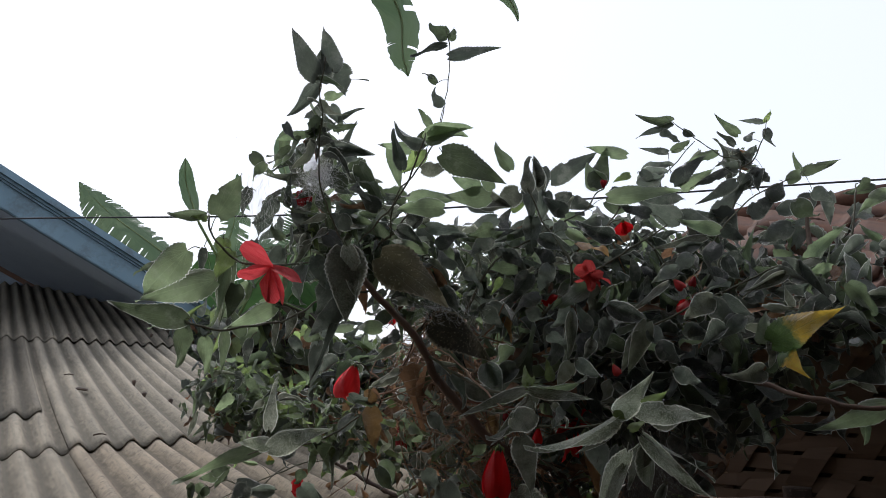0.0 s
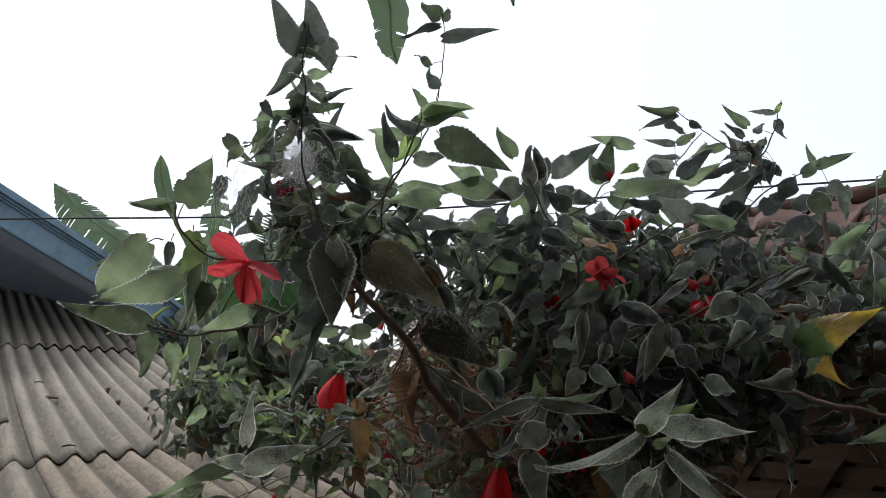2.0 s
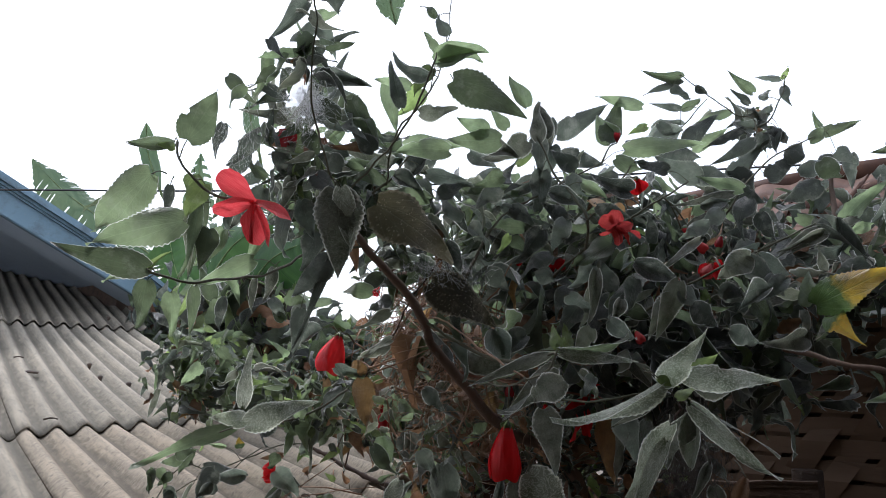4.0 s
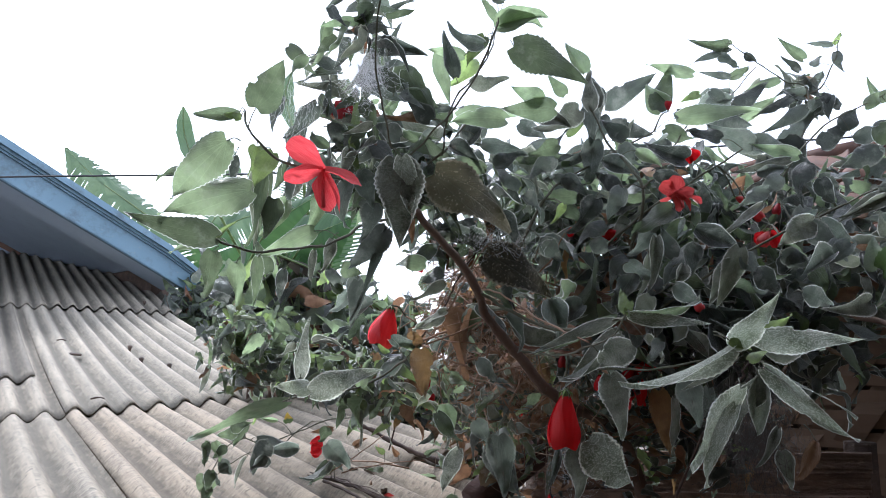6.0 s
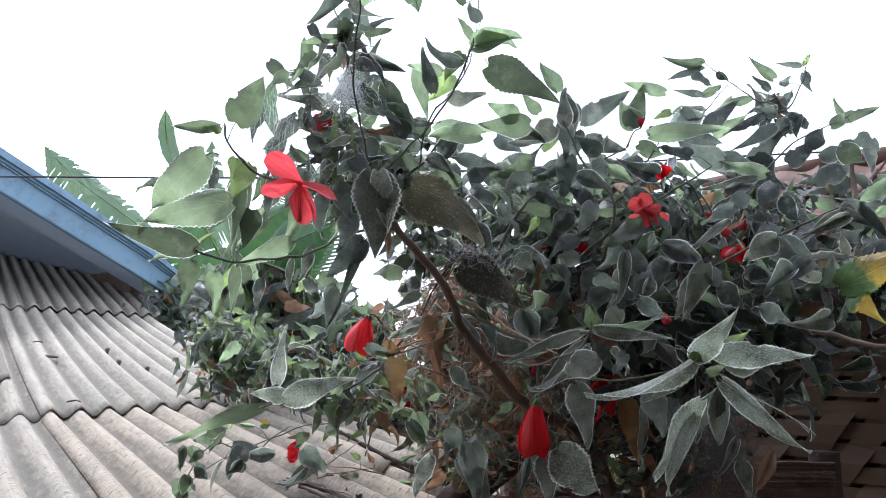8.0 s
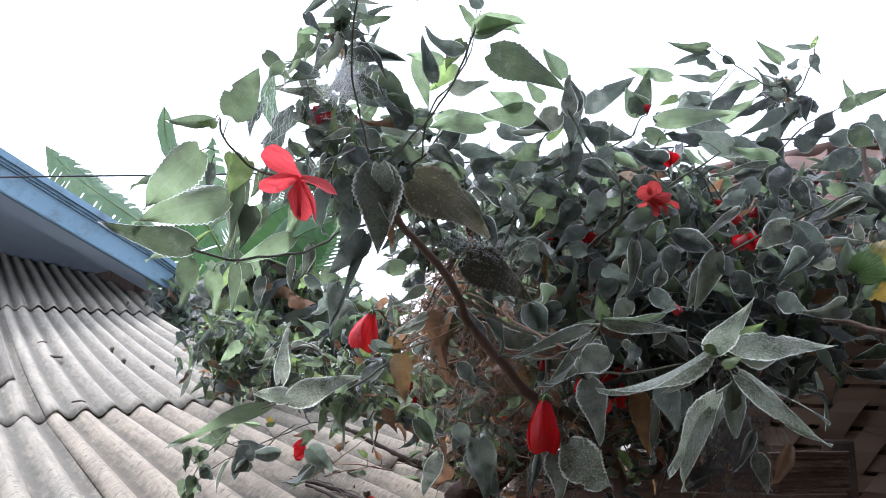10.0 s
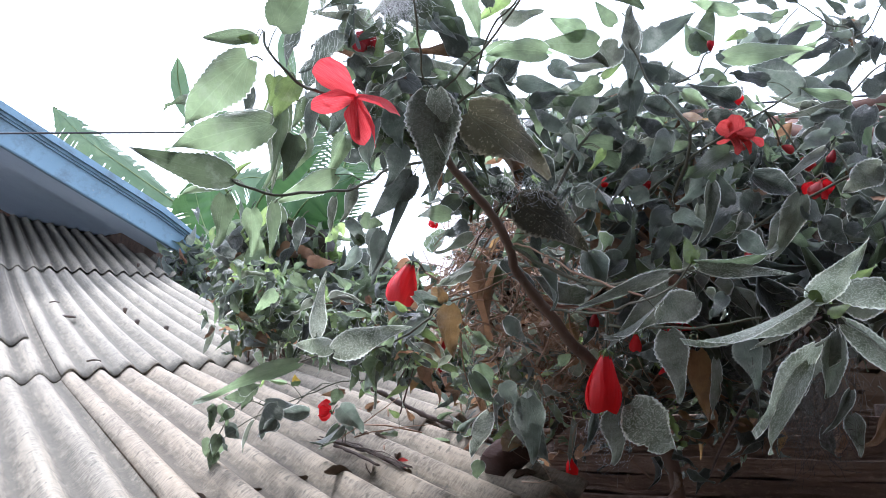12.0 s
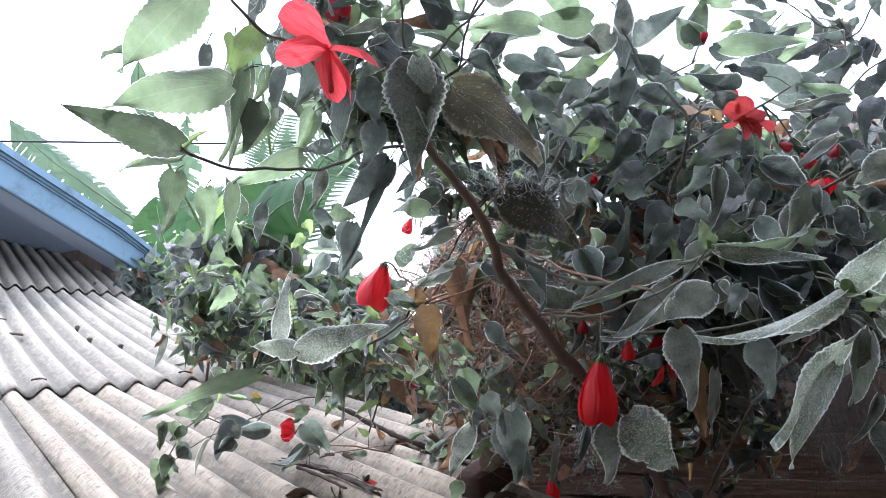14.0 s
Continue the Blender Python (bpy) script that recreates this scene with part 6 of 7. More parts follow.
leaf("green", (-0.095, 1.666, 1.373), (-0.070, 1.662, 1.389), 0.015, -3)
leaf("dark", (-0.104, 1.614, 1.309), (-0.078, 1.616, 1.288), 0.027, -6)
leaf("dry", (-0.151, 1.646, 1.314), (-0.114, 1.649, 1.282), 0.023, 2)
leaf("dark", (0.099, 1.554, 1.306), (0.049, 1.559, 1.284), 0.030, -3)
leaf("web", (0.125, 1.386, 1.412), (0.115, 1.398, 1.325), 0.015, 51)
leaf("dry", (0.360, 1.013, 1.462), (0.354, 1.020, 1.415), 0.024, 35)
leaf("web", (0.422, 1.166, 1.428), (0.436, 1.173, 1.375), 0.024, 32)
leaf("dark", (0.310, 1.207, 1.547), (0.347, 1.215, 1.472), 0.033, 28)
leaf("web", (0.253, 1.112, 1.520), (0.248, 1.123, 1.443), 0.020, 49)
leaf("web", (0.181, 0.967, 1.649), (0.161, 0.973, 1.615), 0.026, 11)
leaf("web", (0.138, 1.068, 1.919), (0.133, 1.057, 1.975), 0.026, -11)
leaf("dark", (0.140, 1.086, 1.932), (0.144, 1.097, 1.875), 0.032, -3)
leaf("dark", (0.148, 1.095, 1.884), (0.136, 1.108, 1.818), 0.036, 5)
leaf("web", (0.121, 1.068, 1.919), (0.064, 1.073, 1.886), 0.039, -20)
leaf("green", (0.004, 0.925, 1.854), (-0.065, 0.924, 1.852), 0.030, -19)
leaf("dark", (0.365, 1.262, 1.994), (0.427, 1.258, 2.022), 0.037, 10)
leaf("dark", (0.365, 1.217, 1.961), (0.439, 1.221, 1.948), 0.050, 28)
leaf("dark", (0.447, 1.275, 1.932), (0.517, 1.276, 1.936), 0.031, 18)
leaf("dark", (0.505, 1.277, 1.931), (0.574, 1.264, 2.002), 0.035, 2)
leaf("dark", (0.514, 1.274, 1.947), (0.554, 1.287, 1.881), 0.052, 30)
leaf("green", (0.055, 0.969, 1.896), (0.015, 0.965, 1.911), 0.027, -24)
leaf("dark", (-0.084, 0.924, 1.852), (-0.115, 0.917, 1.881), 0.027, -3)
leaf("green", (-0.123, 0.869, 1.867), (-0.145, 0.863, 1.895), 0.022, -9)
leaf("dark", (-0.041, 0.978, 1.840), (-0.009, 0.971, 1.880), 0.029, 16)
leaf("green", (0.075, 0.980, 1.841), (0.039, 0.982, 1.825), 0.024, -11)
leaf("dark", (0.610, 1.272, 1.967), (0.652, 1.266, 2.003), 0.035, -0)
leaf("dark", (0.667, 1.222, 1.969), (0.706, 1.226, 1.949), 0.030, 35)
leaf("green", (0.611, 1.176, 1.936), (0.650, 1.184, 1.899), 0.038, 35)
leaf("web", (-0.508, 1.491, 1.559), (-0.526, 1.500, 1.501), 0.015, -39)
leaf("green", (-0.417, 1.429, 1.440), (-0.446, 1.431, 1.426), 0.018, 1)
leaf("dark", (-0.389, 1.434, 1.407), (-0.323, 1.432, 1.420), 0.022, -3)
leaf("dark", (-0.394, 1.435, 1.402), (-0.404, 1.442, 1.361), 0.018, -11)
leaf("dark", (-0.384, 1.434, 1.407), (-0.368, 1.431, 1.430), 0.016, -2)
leaf("dark", (-0.376, 1.435, 1.399), (-0.381, 1.439, 1.375), 0.015, -12)
leaf("green", (-0.398, 1.436, 1.395), (-0.388, 1.439, 1.377), 0.012, -15)
leaf("web", (-0.412, 1.426, 1.399), (-0.437, 1.434, 1.344), 0.010, 24)
leaf("dark", (-0.452, 1.406, 1.396), (-0.433, 1.410, 1.370), 0.022, -14)
leaf("green", (-0.459, 1.377, 1.384), (-0.467, 1.383, 1.345), 0.023, -17)
leaf("dark", (-0.455, 1.378, 1.380), (-0.449, 1.382, 1.355), 0.018, -15)
leaf("dry", (-0.266, 1.469, 1.445), (-0.310, 1.470, 1.438), 0.015, -1)
leaf("green", (-0.273, 1.448, 1.450), (-0.286, 1.452, 1.420), 0.025, -9)
leaf("dark", (-0.265, 1.453, 1.416), (-0.227, 1.457, 1.389), 0.023, -3)
leaf("dark", (-0.265, 1.455, 1.406), (-0.244, 1.460, 1.369), 0.021, -3)
leaf("dark", (-0.265, 1.436, 1.393), (-0.315, 1.444, 1.348), 0.017, -36)
leaf("fresh", (-0.224, 1.465, 1.466), (-0.242, 1.471, 1.428), 0.016, -2)
leaf("green", (-0.234, 1.466, 1.461), (-0.215, 1.471, 1.433), 0.015, -1)
leaf("web", (-0.202, 1.387, 1.511), (-0.206, 1.401, 1.422), 0.015, -39)
leaf("fresh", (-0.169, 1.455, 1.404), (-0.188, 1.453, 1.417), 0.012, 3)
leaf("green", (-0.170, 1.439, 1.377), (-0.200, 1.439, 1.379), 0.012, -0)
leaf("dry", (-0.144, 1.455, 1.400), (-0.157, 1.453, 1.417), 0.012, -1)
leaf("dry", (-0.226, 1.474, 1.414), (-0.205, 1.471, 1.429), 0.015, 3)
leaf("green", (-0.364, 1.446, 1.461), (-0.400, 1.445, 1.466), 0.010, 3)
leaf("fresh", (-0.395, 1.421, 1.488), (-0.403, 1.427, 1.453), 0.012, -17)
leaf("dark", (0.176, 1.179, 1.995), (0.172, 1.189, 1.933), 0.030, -2)
leaf("dark", (0.180, 1.186, 1.952), (0.167, 1.195, 1.889), 0.032, 1)
leaf("dark", (0.390, 1.320, 2.034), (0.454, 1.316, 2.052), 0.030, 22)
leaf("dark", (0.450, 1.322, 2.010), (0.514, 1.312, 2.067), 0.036, 3)
leaf("green", (0.464, 1.323, 2.001), (0.534, 1.316, 2.040), 0.030, 12)
leaf("dark", (0.626, 1.315, 2.032), (0.550, 1.323, 1.987), 0.034, -8)
leaf("dark", (0.577, 1.280, 1.936), (0.634, 1.271, 1.984), 0.038, -2)
leaf("dark", (0.604, 1.229, 1.931), (0.661, 1.224, 1.955), 0.031, 5)
leaf("green", (0.623, 1.221, 1.985), (0.659, 1.216, 2.014), 0.024, 2)
leaf("dark", (0.206, 1.235, 1.954), (0.284, 1.236, 1.936), 0.037, 30)
leaf("green", (0.212, 1.211, 1.913), (0.274, 1.212, 1.897), 0.030, 29)
leaf("dark", (0.093, 1.146, 1.894), (0.031, 1.152, 1.864), 0.030, -19)
leaf("dark", (0.144, 1.146, 1.884), (0.089, 1.152, 1.852), 0.028, -12)
leaf("dark", (-0.011, 1.096, 1.906), (-0.042, 1.102, 1.871), 0.029, -14)
leaf("green", (0.297, 1.234, 1.949), (0.353, 1.236, 1.923), 0.031, 33)
leaf("dark", (0.499, 1.236, 1.903), (0.550, 1.239, 1.878), 0.033, 32)
leaf("dark", (0.047, 1.142, 1.925), (0.089, 1.145, 1.902), 0.028, 26)


def petal_mesh(name, mat, width=0.55, twist=0.5, seed=1):
    """A petal one long: narrow claw, broad ruffled blade, curling back at the end."""
    rng = random.Random(seed)
    bm = bmesh.new()
    rows = []
    for i in range(11):
        v = i / 10
        w = width * (0.30 + 0.70 * math.sin(min(1, v * 1.05) ** 1.5 * math.pi * 0.78)) * 0.5
        row = []
        for k in range(7):
            c = k / 3 - 1
            x, y, z = c * w, v, 0.25 * w * c * c - 0.25 * v * v + 0.03 * math.sin(9 * v + 4 * c + seed) * v
            a = twist * v
            row.append(bm.verts.new((x * math.cos(a) - z * math.sin(a), y - 0.08 * abs(c) ** 2 * v, x * math.sin(a) + z * math.cos(a))))
        rows.append(row)
    for a, b in zip(rows, rows[1:]):
        for k in range(6):
            bm.faces.new((a[k], a[k + 1], b[k + 1], b[k]))
    me = bpy.data.meshes.new(name)
    bm.to_mesh(me)
    bm.free()
    me.materials.append(mat)
    me.shade_smooth()
    return me


PETALS = {m: [petal_mesh("petal", m, 1.0, 0.7 + 0.45 * k, k) for k in range(3)] for m in (PETAL, PETAL_PINK, PETAL_OLD, PETAL_DARK)}


def axis_matrix(base, tip):
    base, tip = Vector(base), Vector(tip)
    y = (tip - base).normalized()
    z = Vector((0.1, -1, 0.2))
    z = (z - y * z.dot(y)).normalized()
    return Matrix.Translation(base) @ Matrix((y.cross(z), y, z)).transposed().to_4x4()


def calyx(base, tip, size, name):
    """The green cup from which the petals come, with narrow bracts below."""
    bm = bmesh.new()
    tube(bm, [(0, -0.02 * size, 0), (0, 0.10 * size, 0), (0, 0.22 * size, 0)], [0.03 * size, 0.10 * size, 0.11 * size], 8)
    for k in range(7):
        a = k * math.tau / 7
        tube(bm, [(0, 0, 0), (0.14 * size * math.cos(a), 0.08 * size, 0.14 * size * math.sin(a)), (0.16 * size * math.cos(a), 0.2 * size, 0.16 * size * math.sin(a))], [0.02 * size, 0.02 * size, 0.004 * size], 4)
    ob = part(name, bm, LEAF["fresh"], shrub, "drooping red flower with a green calyx", axis_matrix(base, tip))
    stalk_to(base, ob, 0.09, 0.0012)
    return ob


def open_flower(base, tip, size=0.075, mat=PETAL):
    """A loose flower, its petals spread and twisted unevenly, with a stamen column."""
    cup = calyx(base, tip, size, "flower")
    rng = random.Random(int(abs(base[0]) * 9999))
    for k in range(5):
        m = pose(0, 0.1 * size, 0, 0, 0, 0) @ Matrix.Rotation(k * math.tau / 5 + 0.4, 4, "Y") @ pose(0, 0, 0, rng.uniform(18, 62), 0, rng.uniform(-18, 18)) @ Matrix.Diagonal((0.6 * size, size * rng.uniform(0.75, 1.05), size, 1))
        part("petal", PETALS[mat][k % 3], None, cup, "", m)
    bm = bmesh.new()
    tube(bm, [(0, 0.1 * size, 0), (0, 0.6 * size, 0.03 * size), (0.02 * size, 1.0 * size, 0)], [0.025 * size, 0.025 * size, 0.04 * size], 6)
    part("stamen", bm, mat, cup)


def pinwheel(centre, base, mat, *petals):
    """An open flower whose petals each reach to a place of their own: tip, width, turn about its length."""
    cup = calyx(base, centre, 0.05, "flower")
    for k, (tip, width, roll) in enumerate(petals):
        ob = part("petal", PETALS[mat][k % 3], None, cup, "", leaf_matrix(centre, tip, width, roll))
        ob.matrix_parent_inverse = cup.matrix_basis.inverted()
    bm = bmesh.new()
    c, d = Vector(centre), (Vector(petals[2][0]) - Vector(centre))
    tube(bm, [c, c + d * 0.5 + Vector((0, -0.008, 0)), c + d * 1.05 + Vector((0, -0.01, 0))], [0.0014, 0.0012, 0.002], 6)
    ob = part("stamen", bm, mat, cup)
    ob.matrix_parent_inverse = cup.matrix_basis.inverted()


def bud_flower(base, tip, mat=PETAL, fat=0.29):
    """A closed, hanging flower: petals wrapped round each other into a fat drop."""
    size = (Vector(tip) - Vector(base)).length
    cup = calyx(base, tip, size * 0.8, "flower")
    for k in range(5):
        bm = bmesh.new()
        rows = []
        for i in range(10):
            v = i / 9
            r = size * fat * (0.20 + 1.15 * v ** 1.0 - 0.62 * v ** 4) * 1.3
            row = []
            for q in range(7):
                a = k * math.tau / 5 + (q - 3) * 0.26 + 0.9 * v
                rr = r * (1 + 0.07 * (q - 3) / 3)
                row.append(bm.verts.new((rr * math.cos(a), 0.08 * size + v * size * (0.92 - 0.05 * ((q - 3) / 3) ** 2) + 0.03 * size * math.sin(3 * a) * v, rr * math.sin(a))))
            rows.append(row)
        for a, b in zip(rows, rows[1:]):
            for q in range(6):
                bm.faces.new((a[q], a[q + 1], b[q + 1], b[q]))
        part("petal", bm, mat, cup)


# flowers
bud_flower((0.084, 1.007, 1.537), (0.080, 1.015, 1.467), PETAL, 0.25)
bud_flower((-0.144, 1.198, 1.653), (-0.162, 1.207, 1.595), PETAL_PINK, 0.31)
pinwheel((0.212, 1.160, 1.558), (0.214, 1.200, 1.572), PETAL, ((0.245, 1.155, 1.577), 0.024, 15), ((0.201, 1.150, 1.497), 0.030, -10), ((0.216, 1.140, 1.512), 0.026, 25), ((0.192, 1.150, 1.540), 0.024, 10), ((0.243, 1.187, 1.561), 0.012, -20))
bud_flower((0.155, 1.130, 1.555), (0.153, 1.130, 1.530), PETAL, 0.28)
bud_flower((0.110, 1.170, 1.582), (0.109, 1.172, 1.562), PETAL_DARK, 0.3)
open_flower((-0.313, 1.685, 1.385), (-0.342, 1.688, 1.376), 0.033)
bud_flower((0.275, 1.150, 1.948), (0.274, 1.145, 1.963), PETAL_DARK)
open_flower((0.309, 1.170, 1.900), (0.316, 1.174, 1.878), 0.027)
open_flower((-0.193, 0.951, 1.889), (-0.191, 0.954, 1.871), 0.024, PETAL_DARK)
bud_flower((0.386, 1.050, 1.785), (0.381, 1.054, 1.769), PETAL_DARK)
bud_flower((-0.093, 1.615, 1.545), (-0.088, 1.625, 1.472), PETAL_DARK, 0.15)
bud_flower((0.200, 1.311, 1.789), (0.228, 1.312, 1.779))
bud_flower((-0.104, 1.533, 1.776), (-0.113, 1.537, 1.748))
open_flower((0.096, 1.565, 1.487), (0.107, 1.568, 1.461), 0.03)
bud_flower((0.145, 1.535, 1.323), (0.151, 1.539, 1.290))
open_flower((0.392, 1.108, 1.760), (0.398, 1.110, 1.745), 0.03)
pinwheel((-0.178, 0.735, 1.739), (-0.194, 0.750, 1.746), PETAL_PINK, ((-0.204, 0.715, 1.760), 0.019, 12), ((-0.206, 0.715, 1.727), 0.017, -15), ((-0.173, 0.718, 1.701), 0.016, 25), ((-0.148, 0.708, 1.727), 0.021, -18), ((-0.157, 0.714, 1.701), 0.016, -25))
bud_flower((0.168, 1.200, 1.760), (0.200, 1.196, 1.762), PETAL, 0.30)
bud_flower((0.123, 1.150, 1.768), (0.120, 1.146, 1.754), PETAL, 0.30)
bud_flower((0.245, 1.000, 1.650), (0.252, 0.996, 1.634), PETAL_OLD, 0.30)
bud_flower((0.369, 1.100, 1.787), (0.382, 1.096, 1.770), PETAL_OLD, 0.30)
bud_flower((0.384, 1.080, 1.751), (0.369, 1.076, 1.731), PETAL_OLD, 0.30)
bud_flower((0.369, 1.150, 1.815), (0.385, 1.146, 1.806), PETAL_OLD, 0.30)
pinwheel((0.196, 0.910, 1.763), (0.197, 0.938, 1.779), PETAL_OLD, ((0.180, 0.897, 1.769), 0.017, 10), ((0.225, 0.899, 1.753), 0.015, -10), ((0.197, 0.898, 1.742), 0.017, 30), ((0.213, 0.896, 1.746), 0.016, -40), ((0.195, 0.894, 1.776), 0.017, 20), ((0.182, 0.896, 1.750), 0.015, -30), ((0.207, 0.890, 1.757), 0.014, 60), ((0.190, 0.889, 1.757), 0.013, -55))


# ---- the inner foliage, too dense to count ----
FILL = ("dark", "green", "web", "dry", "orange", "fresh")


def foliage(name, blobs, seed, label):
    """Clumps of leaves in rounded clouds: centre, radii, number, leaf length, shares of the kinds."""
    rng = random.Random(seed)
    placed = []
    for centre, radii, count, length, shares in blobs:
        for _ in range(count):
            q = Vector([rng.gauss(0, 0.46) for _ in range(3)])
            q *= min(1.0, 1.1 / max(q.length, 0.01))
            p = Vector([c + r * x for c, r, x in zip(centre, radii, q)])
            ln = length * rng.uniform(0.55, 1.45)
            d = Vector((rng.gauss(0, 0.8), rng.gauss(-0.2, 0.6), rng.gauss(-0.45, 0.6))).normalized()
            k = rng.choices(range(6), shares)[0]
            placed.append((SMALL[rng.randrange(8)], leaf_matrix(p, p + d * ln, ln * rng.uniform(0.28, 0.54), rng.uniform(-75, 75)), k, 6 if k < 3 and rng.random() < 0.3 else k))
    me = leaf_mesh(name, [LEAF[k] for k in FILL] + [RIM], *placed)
    ob = new(name, me)
    ob.parent = shrub
    return tagged(ob, label, kind="stuff")


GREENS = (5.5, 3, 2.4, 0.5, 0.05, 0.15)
BROWNS = (1.6, 1, 1.8, 5, 0.7, 0.4)
MIXED = (1.6, 2.2, 1.3, 3, 0.7, 0.9)
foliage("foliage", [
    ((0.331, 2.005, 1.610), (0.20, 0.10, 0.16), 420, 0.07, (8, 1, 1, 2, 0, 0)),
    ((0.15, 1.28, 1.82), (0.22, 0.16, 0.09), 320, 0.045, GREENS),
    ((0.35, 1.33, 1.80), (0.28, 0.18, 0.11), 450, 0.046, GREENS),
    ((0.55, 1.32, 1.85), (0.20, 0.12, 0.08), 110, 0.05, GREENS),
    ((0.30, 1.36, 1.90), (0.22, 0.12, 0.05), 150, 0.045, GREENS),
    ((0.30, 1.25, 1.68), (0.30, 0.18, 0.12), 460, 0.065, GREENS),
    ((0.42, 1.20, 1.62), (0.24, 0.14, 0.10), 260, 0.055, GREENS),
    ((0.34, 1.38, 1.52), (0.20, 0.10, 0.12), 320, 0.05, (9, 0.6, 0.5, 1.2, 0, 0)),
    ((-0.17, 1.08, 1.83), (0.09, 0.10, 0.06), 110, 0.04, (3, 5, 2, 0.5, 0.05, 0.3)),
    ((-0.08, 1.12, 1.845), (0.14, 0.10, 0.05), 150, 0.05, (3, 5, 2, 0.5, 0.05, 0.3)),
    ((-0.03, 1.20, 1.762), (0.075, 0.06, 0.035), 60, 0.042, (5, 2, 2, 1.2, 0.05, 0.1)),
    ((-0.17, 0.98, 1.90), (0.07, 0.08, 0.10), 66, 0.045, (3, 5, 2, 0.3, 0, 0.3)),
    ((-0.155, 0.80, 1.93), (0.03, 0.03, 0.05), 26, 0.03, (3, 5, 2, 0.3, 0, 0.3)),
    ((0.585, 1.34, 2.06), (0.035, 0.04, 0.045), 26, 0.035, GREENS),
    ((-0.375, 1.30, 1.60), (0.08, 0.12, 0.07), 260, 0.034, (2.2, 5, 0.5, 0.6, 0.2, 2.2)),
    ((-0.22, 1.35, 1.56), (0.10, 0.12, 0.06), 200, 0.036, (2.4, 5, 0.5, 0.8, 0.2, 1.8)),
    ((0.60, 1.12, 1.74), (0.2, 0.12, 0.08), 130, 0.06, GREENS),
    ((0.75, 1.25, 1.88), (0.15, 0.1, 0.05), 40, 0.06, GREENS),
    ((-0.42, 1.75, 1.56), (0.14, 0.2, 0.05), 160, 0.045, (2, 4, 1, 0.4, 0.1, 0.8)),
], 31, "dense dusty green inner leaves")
foliage("dry_foliage", [
    ((0.02, 1.55, 1.58), (0.22, 0.20, 0.10), 330, 0.034, BROWNS),
    ((0.00, 1.50, 1.66), (0.07, 0.10, 0.08), 210, 0.034, BROWNS),
    ((0.02, 1.50, 1.60), (0.10, 0.08, 0.07), 170, 0.038, MIXED),
    ((0.06, 1.860, 1.715), (0.09, 0.08, 0.12), 300, 0.05, (5, 1, 1, 4, 0.1, 0)),
    ((0.180, 1.755, 1.554), (0.07, 0.06, 0.10), 200, 0.05, (5, 1, 1, 4, 0.1, 0)),
    ((0.07, 1.90, 1.345), (0.17, 0.08, 0.06), 260, 0.04, (4, 1.5, 1, 4, 0.2, 0.3)),
    ((0.053, 1.745, 1.286), (0.12, 0.10, 0.04), 200, 0.035, (2, 1, 1, 6, 0.2, 0.1)),
    ((0.05, 1.32, 1.50), (0.20, 0.14, 0.09), 210, 0.036, MIXED),
    ((0.25, 1.40, 1.45), (0.25, 0.14, 0.12), 300, 0.034, (3.5, 1.2, 1.6, 2.2, 0.2, 0.4)),
], 32, "withered brown leaves caught among the stems")
# thin dry stems criss-crossing under the crown, some of them hanging in bundles
rng = random.Random(12)
bm = bmesh.new()
for _ in range(300):
    p = Vector((rng.uniform(0.0, 0.42), rng.uniform(1.25, 1.7), rng.uniform(1.44, 1.72)))
    d = Vector((rng.gauss(0, 0.6), rng.gauss(0, 0.4), rng.gauss(0.3, 0.7))).normalized() * rng.uniform(0.06, 0.2)
    q = Vector((rng.gauss(0, 0.02), rng.gauss(0, 0.02), rng.gauss(0, 0.02)))
    r = rng.choice((0.0008, 0.0011, 0.0016))
    tube(bm, smooth_line([p, p + d * 0.5 + q, p + d], 2), [r, r, r * 0.9, r * 0.8, r * 0.6], 4)
for _ in range(380):
    p = Vector((0.0, 1.50, 1.690)) + Vector((rng.gauss(0, 0.04), rng.gauss(0, 0.07), rng.gauss(0, 0.06)))
    d = Vector((rng.gauss(0, 0.45), rng.gauss(0, 0.4), rng.gauss(-0.7, 0.5))).normalized() * rng.uniform(0.05, 0.15)
    q = Vector((rng.gauss(0, 0.014), rng.gauss(0, 0.012), rng.gauss(0, 0.012)))
    r = rng.choice((0.0007, 0.001, 0.0014))
    tube(bm, smooth_line([p, p + d * 0.5 + q, p + d], 2), [r, r, r * 0.9, r * 0.8, r * 0.6], 4)
tagged(part("twig_tangle", bm, DRYTWIG, shrub, "tangle of thin dry stems"), kind="stuff")


# pale straw, the oldest of the stems, caught in front of them
bm = bmesh.new()
for _ in range(520):
    p = Vector((0.07, 1.33, 1.545)) + Vector((rng.gauss(0, 0.07), rng.gauss(0, 0.08), rng.gauss(0, 0.06)))
    d = Vector((rng.gauss(0, 0.7), rng.gauss(0, 0.3), rng.gauss(-0.2, 0.6))).normalized() * rng.uniform(0.025, 0.09)
    q = Vector((rng.gauss(0, 0.012), rng.gauss(0, 0.01), rng.gauss(0, 0.012)))
    r = rng.choice((0.0004, 0.0006, 0.0009))
    tube(bm, smooth_line([p, p + d * 0.5 + q, p + d], 2), [r, r, r, r * 0.8, r * 0.6], 4)
tagged(part("straw_tangle", bm, STRAW, shrub, "pale dry straw hanging among the stems"), kind="stuff")


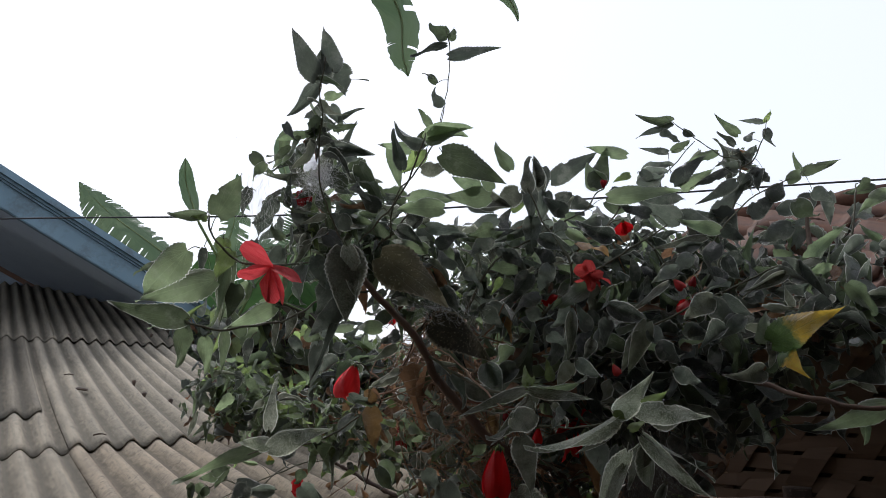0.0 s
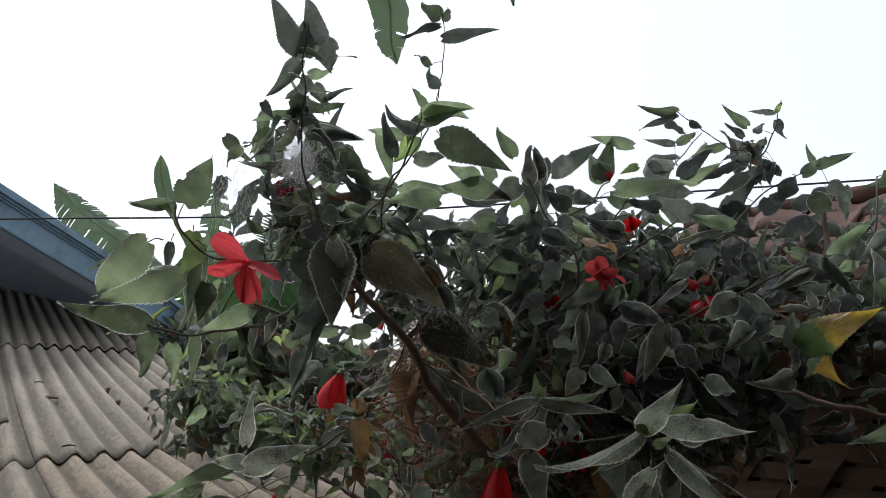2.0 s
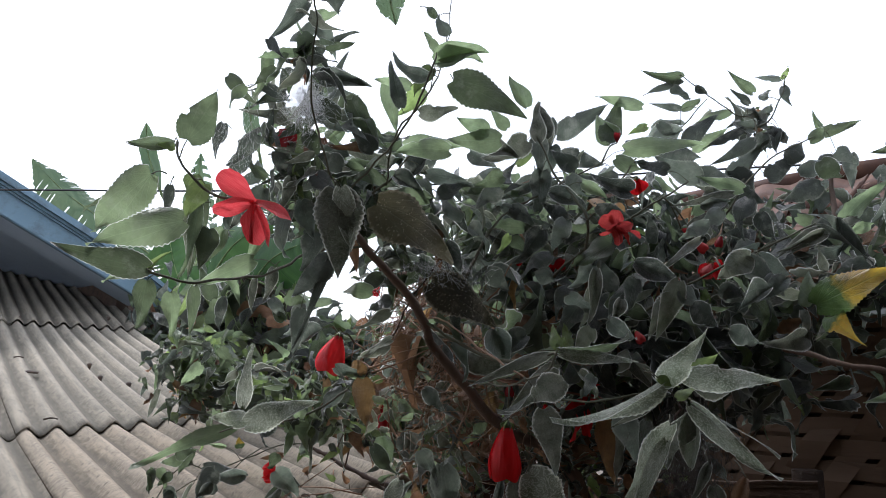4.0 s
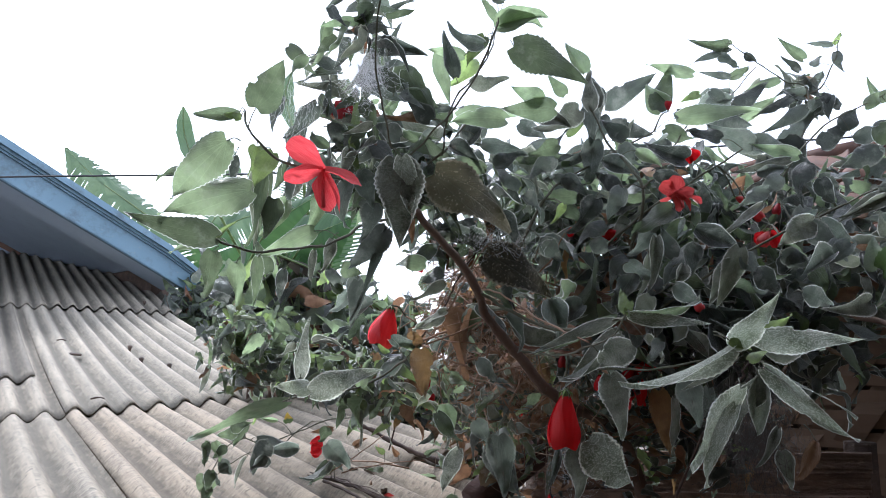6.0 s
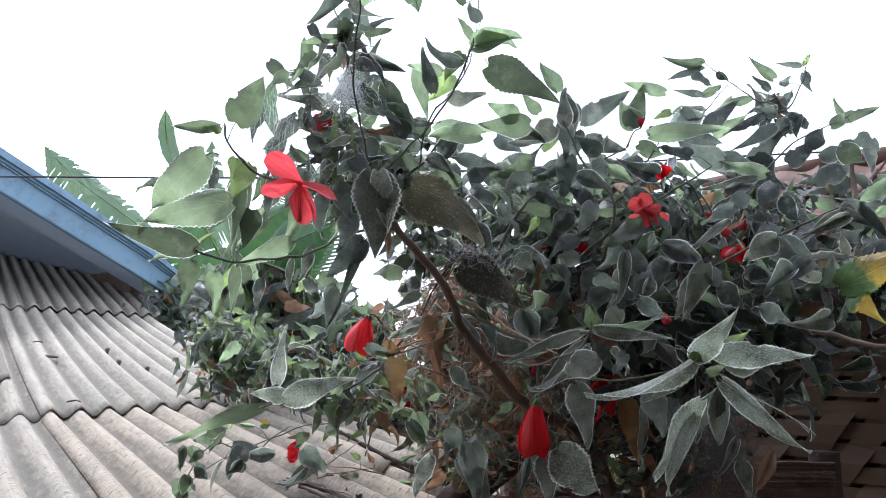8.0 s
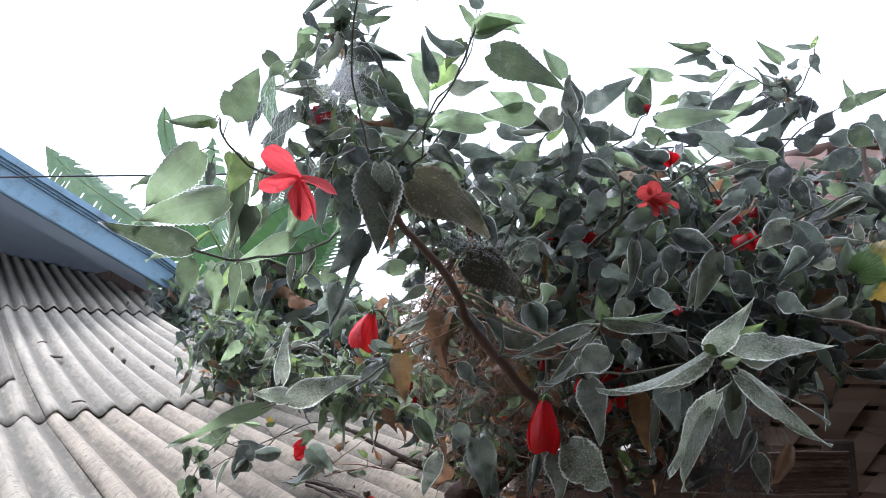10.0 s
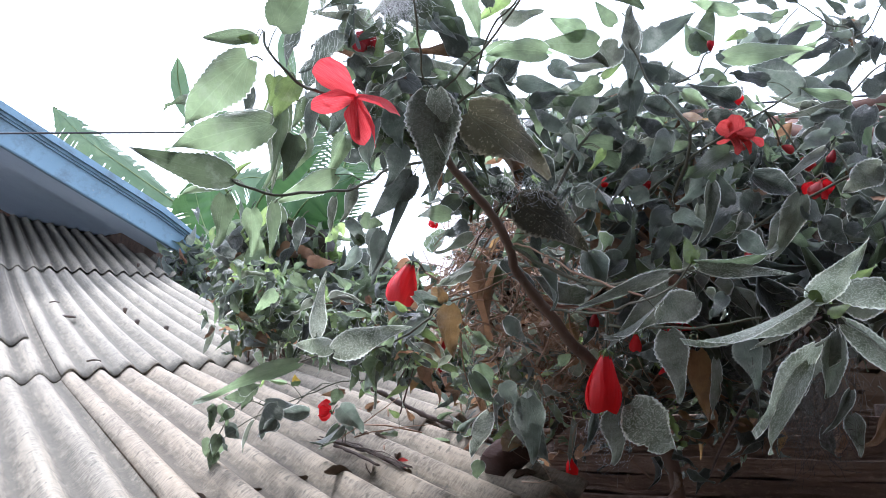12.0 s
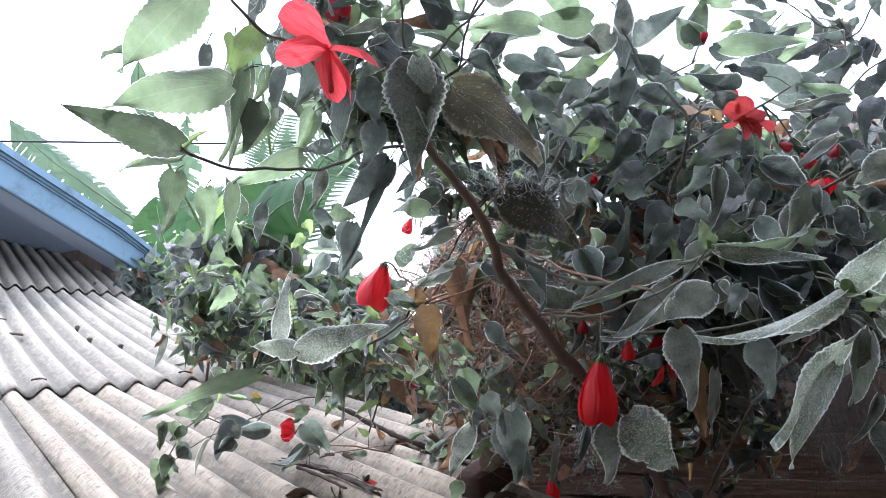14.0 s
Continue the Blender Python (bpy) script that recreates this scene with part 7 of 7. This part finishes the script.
# ---- spider webs ----
def web(name, centre, radii, count, length, seed, drop=0.0, label="tangled grey spider web among the leaves", r=0.00014, mat=SILK):
    """A tangle of fine threads, denser inside; drop: how much they hang."""
    rng = random.Random(seed)
    bm = bmesh.new()
    c = Vector(centre)
    for _ in range(count):
        p = c + Vector([rng.gauss(0, 0.45) * x for x in radii])
        d = Vector((rng.gauss(0, 1), rng.gauss(0, 1), rng.gauss(0, 1) - drop * 2)).normalized() * length * rng.uniform(0.4, 1.3)
        if drop:
            d.x *= 1 - 0.7 * min(1, drop)
            d.y *= 1 - 0.7 * min(1, drop)
        tube(bm, [p, p + d * 0.5 + Vector((rng.gauss(0, 0.1), rng.gauss(0, 0.1), -0.15)) * length, p + d], [r, r, r], 3)
    return tagged(part(name, bm, mat), label, "spider web", kind="stuff")


web("spider_web", (-0.155, 0.841, 1.877), (0.024, 0.022, 0.034), 900, 0.016, 1, r=0.0001)
web("spider_web", (-0.006, 1.071, 1.736), (0.06, 0.04, 0.02), 160, 0.016, 2)
web("spider_web", (0.317, 1.010, 1.484), (0.05, 0.03, 0.07), 620, 0.03, 3, drop=0.35, label="hanging grey-brown web and rootlets under the leaves", mat=ROOTLET, r=0.00022)
web("spider_web", (0.010, 1.032, 1.720), (0.05, 0.03, 0.02), 160, 0.016, 4)
web("spider_web", (0.254, 0.870, 1.507), (0.04, 0.03, 0.06), 620, 0.03, 5, drop=0.35, label="hanging grey-brown web and rootlets under the leaves", mat=ROOTLET, r=0.00022)
web("spider_web", (-0.231, 0.857, 1.845), (0.03, 0.03, 0.06), 260, 0.02, 6, drop=0.5, r=0.00009)
web("spider_web", (0.105, 1.119, 1.422), (0.05, 0.05, 0.05), 160, 0.02, 7, r=0.00007)
web("spider_web", (-0.080, 1.290, 1.702), (0.06, 0.06, 0.06), 180, 0.02, 8)


# ---- palm fronds behind ----
def palm_frond(points, length, count, seed):
    """A curved rib with narrow leaflets on both sides."""
    rng = random.Random(seed)
    line = smooth_line(points, count // (len(points) - 1))
    thing = tagged(new("palm_frond"), "slender feathery palm frond behind the shrub", "palm", "palm fronds")
    bm = bmesh.new()
    tube(bm, line, [0.006 - 0.004 * i / (len(line) - 1) for i in range(len(line))], 6)
    part("midrib", bm, RIB, thing)
    bm = bmesh.new()
    rows = []
    for v, w in ((0, 0.4), (0.35, 1.0), (0.7, 0.75), (1.0, 0.05)):
        rows.append([bm.verts.new((x * w * 0.5, v, -0.25 * v * v + 0.1 * abs(x))) for x in (-1, 0, 1)])
    for a, b in zip(rows, rows[1:]):
        for k in range(2):
            bm.faces.new((a[k], a[k + 1], b[k + 1], b[k]))
    me = bpy.data.meshes.new("leaflet")
    bm.to_mesh(me)
    bm.free()
    me.materials.append(BANANA)
    me.shade_smooth()
    for i, p in enumerate(line[2:], 2):
        d = (line[min(i + 1, len(line) - 1)] - line[i - 1]).normalized()
        for sgn in (-1, 1):
            side = d.cross(Vector((0, -1, 0.1))).normalized() * sgn
            v = i / len(line)
            ln = length * math.sin(min(1, 0.15 + v) * math.pi * 0.9) * rng.uniform(0.85, 1.1) + 0.03
            tip = p + side * ln * 0.85 + d * ln * 0.5 - Vector((0, 0, 0.25 * ln))
            part("leaflet", me, None, thing, "", leaf_matrix(p, tip, 0.011, rng.uniform(-30, 30)))


palm_frond([(-0.452, 2.61, 1.86), (-0.442, 2.60, 1.971), (-0.416, 2.60, 2.100), (-0.374, 2.60, 2.179), (-0.313, 2.60, 2.237), (-0.233, 2.60, 2.329)], 0.12, 40, 3)
palm_frond([(-0.560, 2.61, 2.02), (-0.552, 2.60, 2.131), (-0.543, 2.60, 2.218), (-0.510, 2.60, 2.317)], 0.085, 27, 4)


# ---- withered leaves of the broad plant, hanging down ----
for k, (a, b) in enumerate((((-0.603, 2.441, 1.915), (-0.516, 2.476, 1.636)), ((-0.446, 2.452, 1.792), (-0.516, 2.476, 1.636)), ((-0.603, 2.441, 1.915), (-0.446, 2.452, 1.792)))):
    a, b = Vector(a), Vector(b)
    banana_leaf("withered_leaf", [a, (a + b) / 2 + Vector((0.03 * k, 0.02, 0)), b], 0.055, broad, WITHERED, tears=4, seed=60 + k, fold=0.9, droop=0.5, rib=0.004)


# ---- litter on the sheets ----
def litter(name, u, s, size, kind, seed, label, category, group):
    """A curled, crumpled leaf or petal lying on the waves."""
    rng = random.Random(seed)
    bm = bmesh.new()
    rows = []
    for i in range(8):
        v = i / 7
        w = size * 0.55 * math.sin(math.pi * (0.08 + 0.86 * v)) * 0.5
        rows.append([bm.verts.new((c * w * math.cos(1.1 * c), (v - 0.5) * size + rng.uniform(-0.03, 0.03) * size, w * math.sin(1.1 * abs(c)) * 1.3 + size * (0.25 * (v - 0.4) ** 2 + rng.uniform(0, 0.06)))) for c in (-1.0, -0.5, 0.0, 0.5, 1.0)])
    for a, b in zip(rows, rows[1:]):
        for k in range(4):
            bm.faces.new((a[k], a[k + 1], b[k + 1], b[k]))
    z = roof_height(u, s) + DEEP * math.cos(math.tau * (u - CREST) / PITCH)
    mat = CURLED if kind == "dry" else PETAL_OLD
    return tagged(part(name, bm, mat, None, "", LEAN_TO @ pose(u, s, z + 0.001, rng.uniform(-10, 10), rng.uniform(-10, 10), rng.uniform(0, 360))), label, category, group)


for k, (u, s) in enumerate(((0.43, 1.35), (0.51, 1.36), (0.54, 1.29), (0.34, 1.36), (0.69, 1.35), (0.61, 1.31), (0.73, 1.12), (0.79, 1.12), (0.67, 1.41), (0.67, 1.35), (0.71, 1.45), (0.66, 1.28), (0.70, 1.50))):
    litter("dry_leaf", u, s, 0.03 + 0.012 * (k % 3), "dry", 80 + k, "curled dry brown leaf lying on the roof sheet", "leaf", "dry leaves on the roof")
for k, (u, s) in enumerate(((0.68, 1.32), (0.67, 1.32), (0.69, 1.33), (0.84, 1.77))):
    litter("fallen_petal", u, s, 0.03, "petal", 99 + k, "fallen faded red petal on the roof sheet", "petal", "fallen petals")
# dead twigs on the sheets, beside the shrub
rng = random.Random(41)
for k in range(5):
    u, s = 0.66 + 0.08 * k, 1.35 + 0.13 * (k % 3)
    z = roof_height(u, s) + DEEP + 0.006
    bm = bmesh.new()
    d = Vector((rng.uniform(-0.08, 0.08), rng.uniform(-0.06, 0.06), 0.0))
    p = Vector((u, s, z))
    tube(bm, [p - d, p + Vector((0, 0, 0.012)), p + d + Vector((0, 0, 0.012))], [0.0018, 0.0018, 0.001], 5)
    tagged(part("fallen_twig", bm, DRYTWIG, None, "", LEAN_TO), "thin dry twig lying on the roof sheet", "twig", "twigs on the roof")
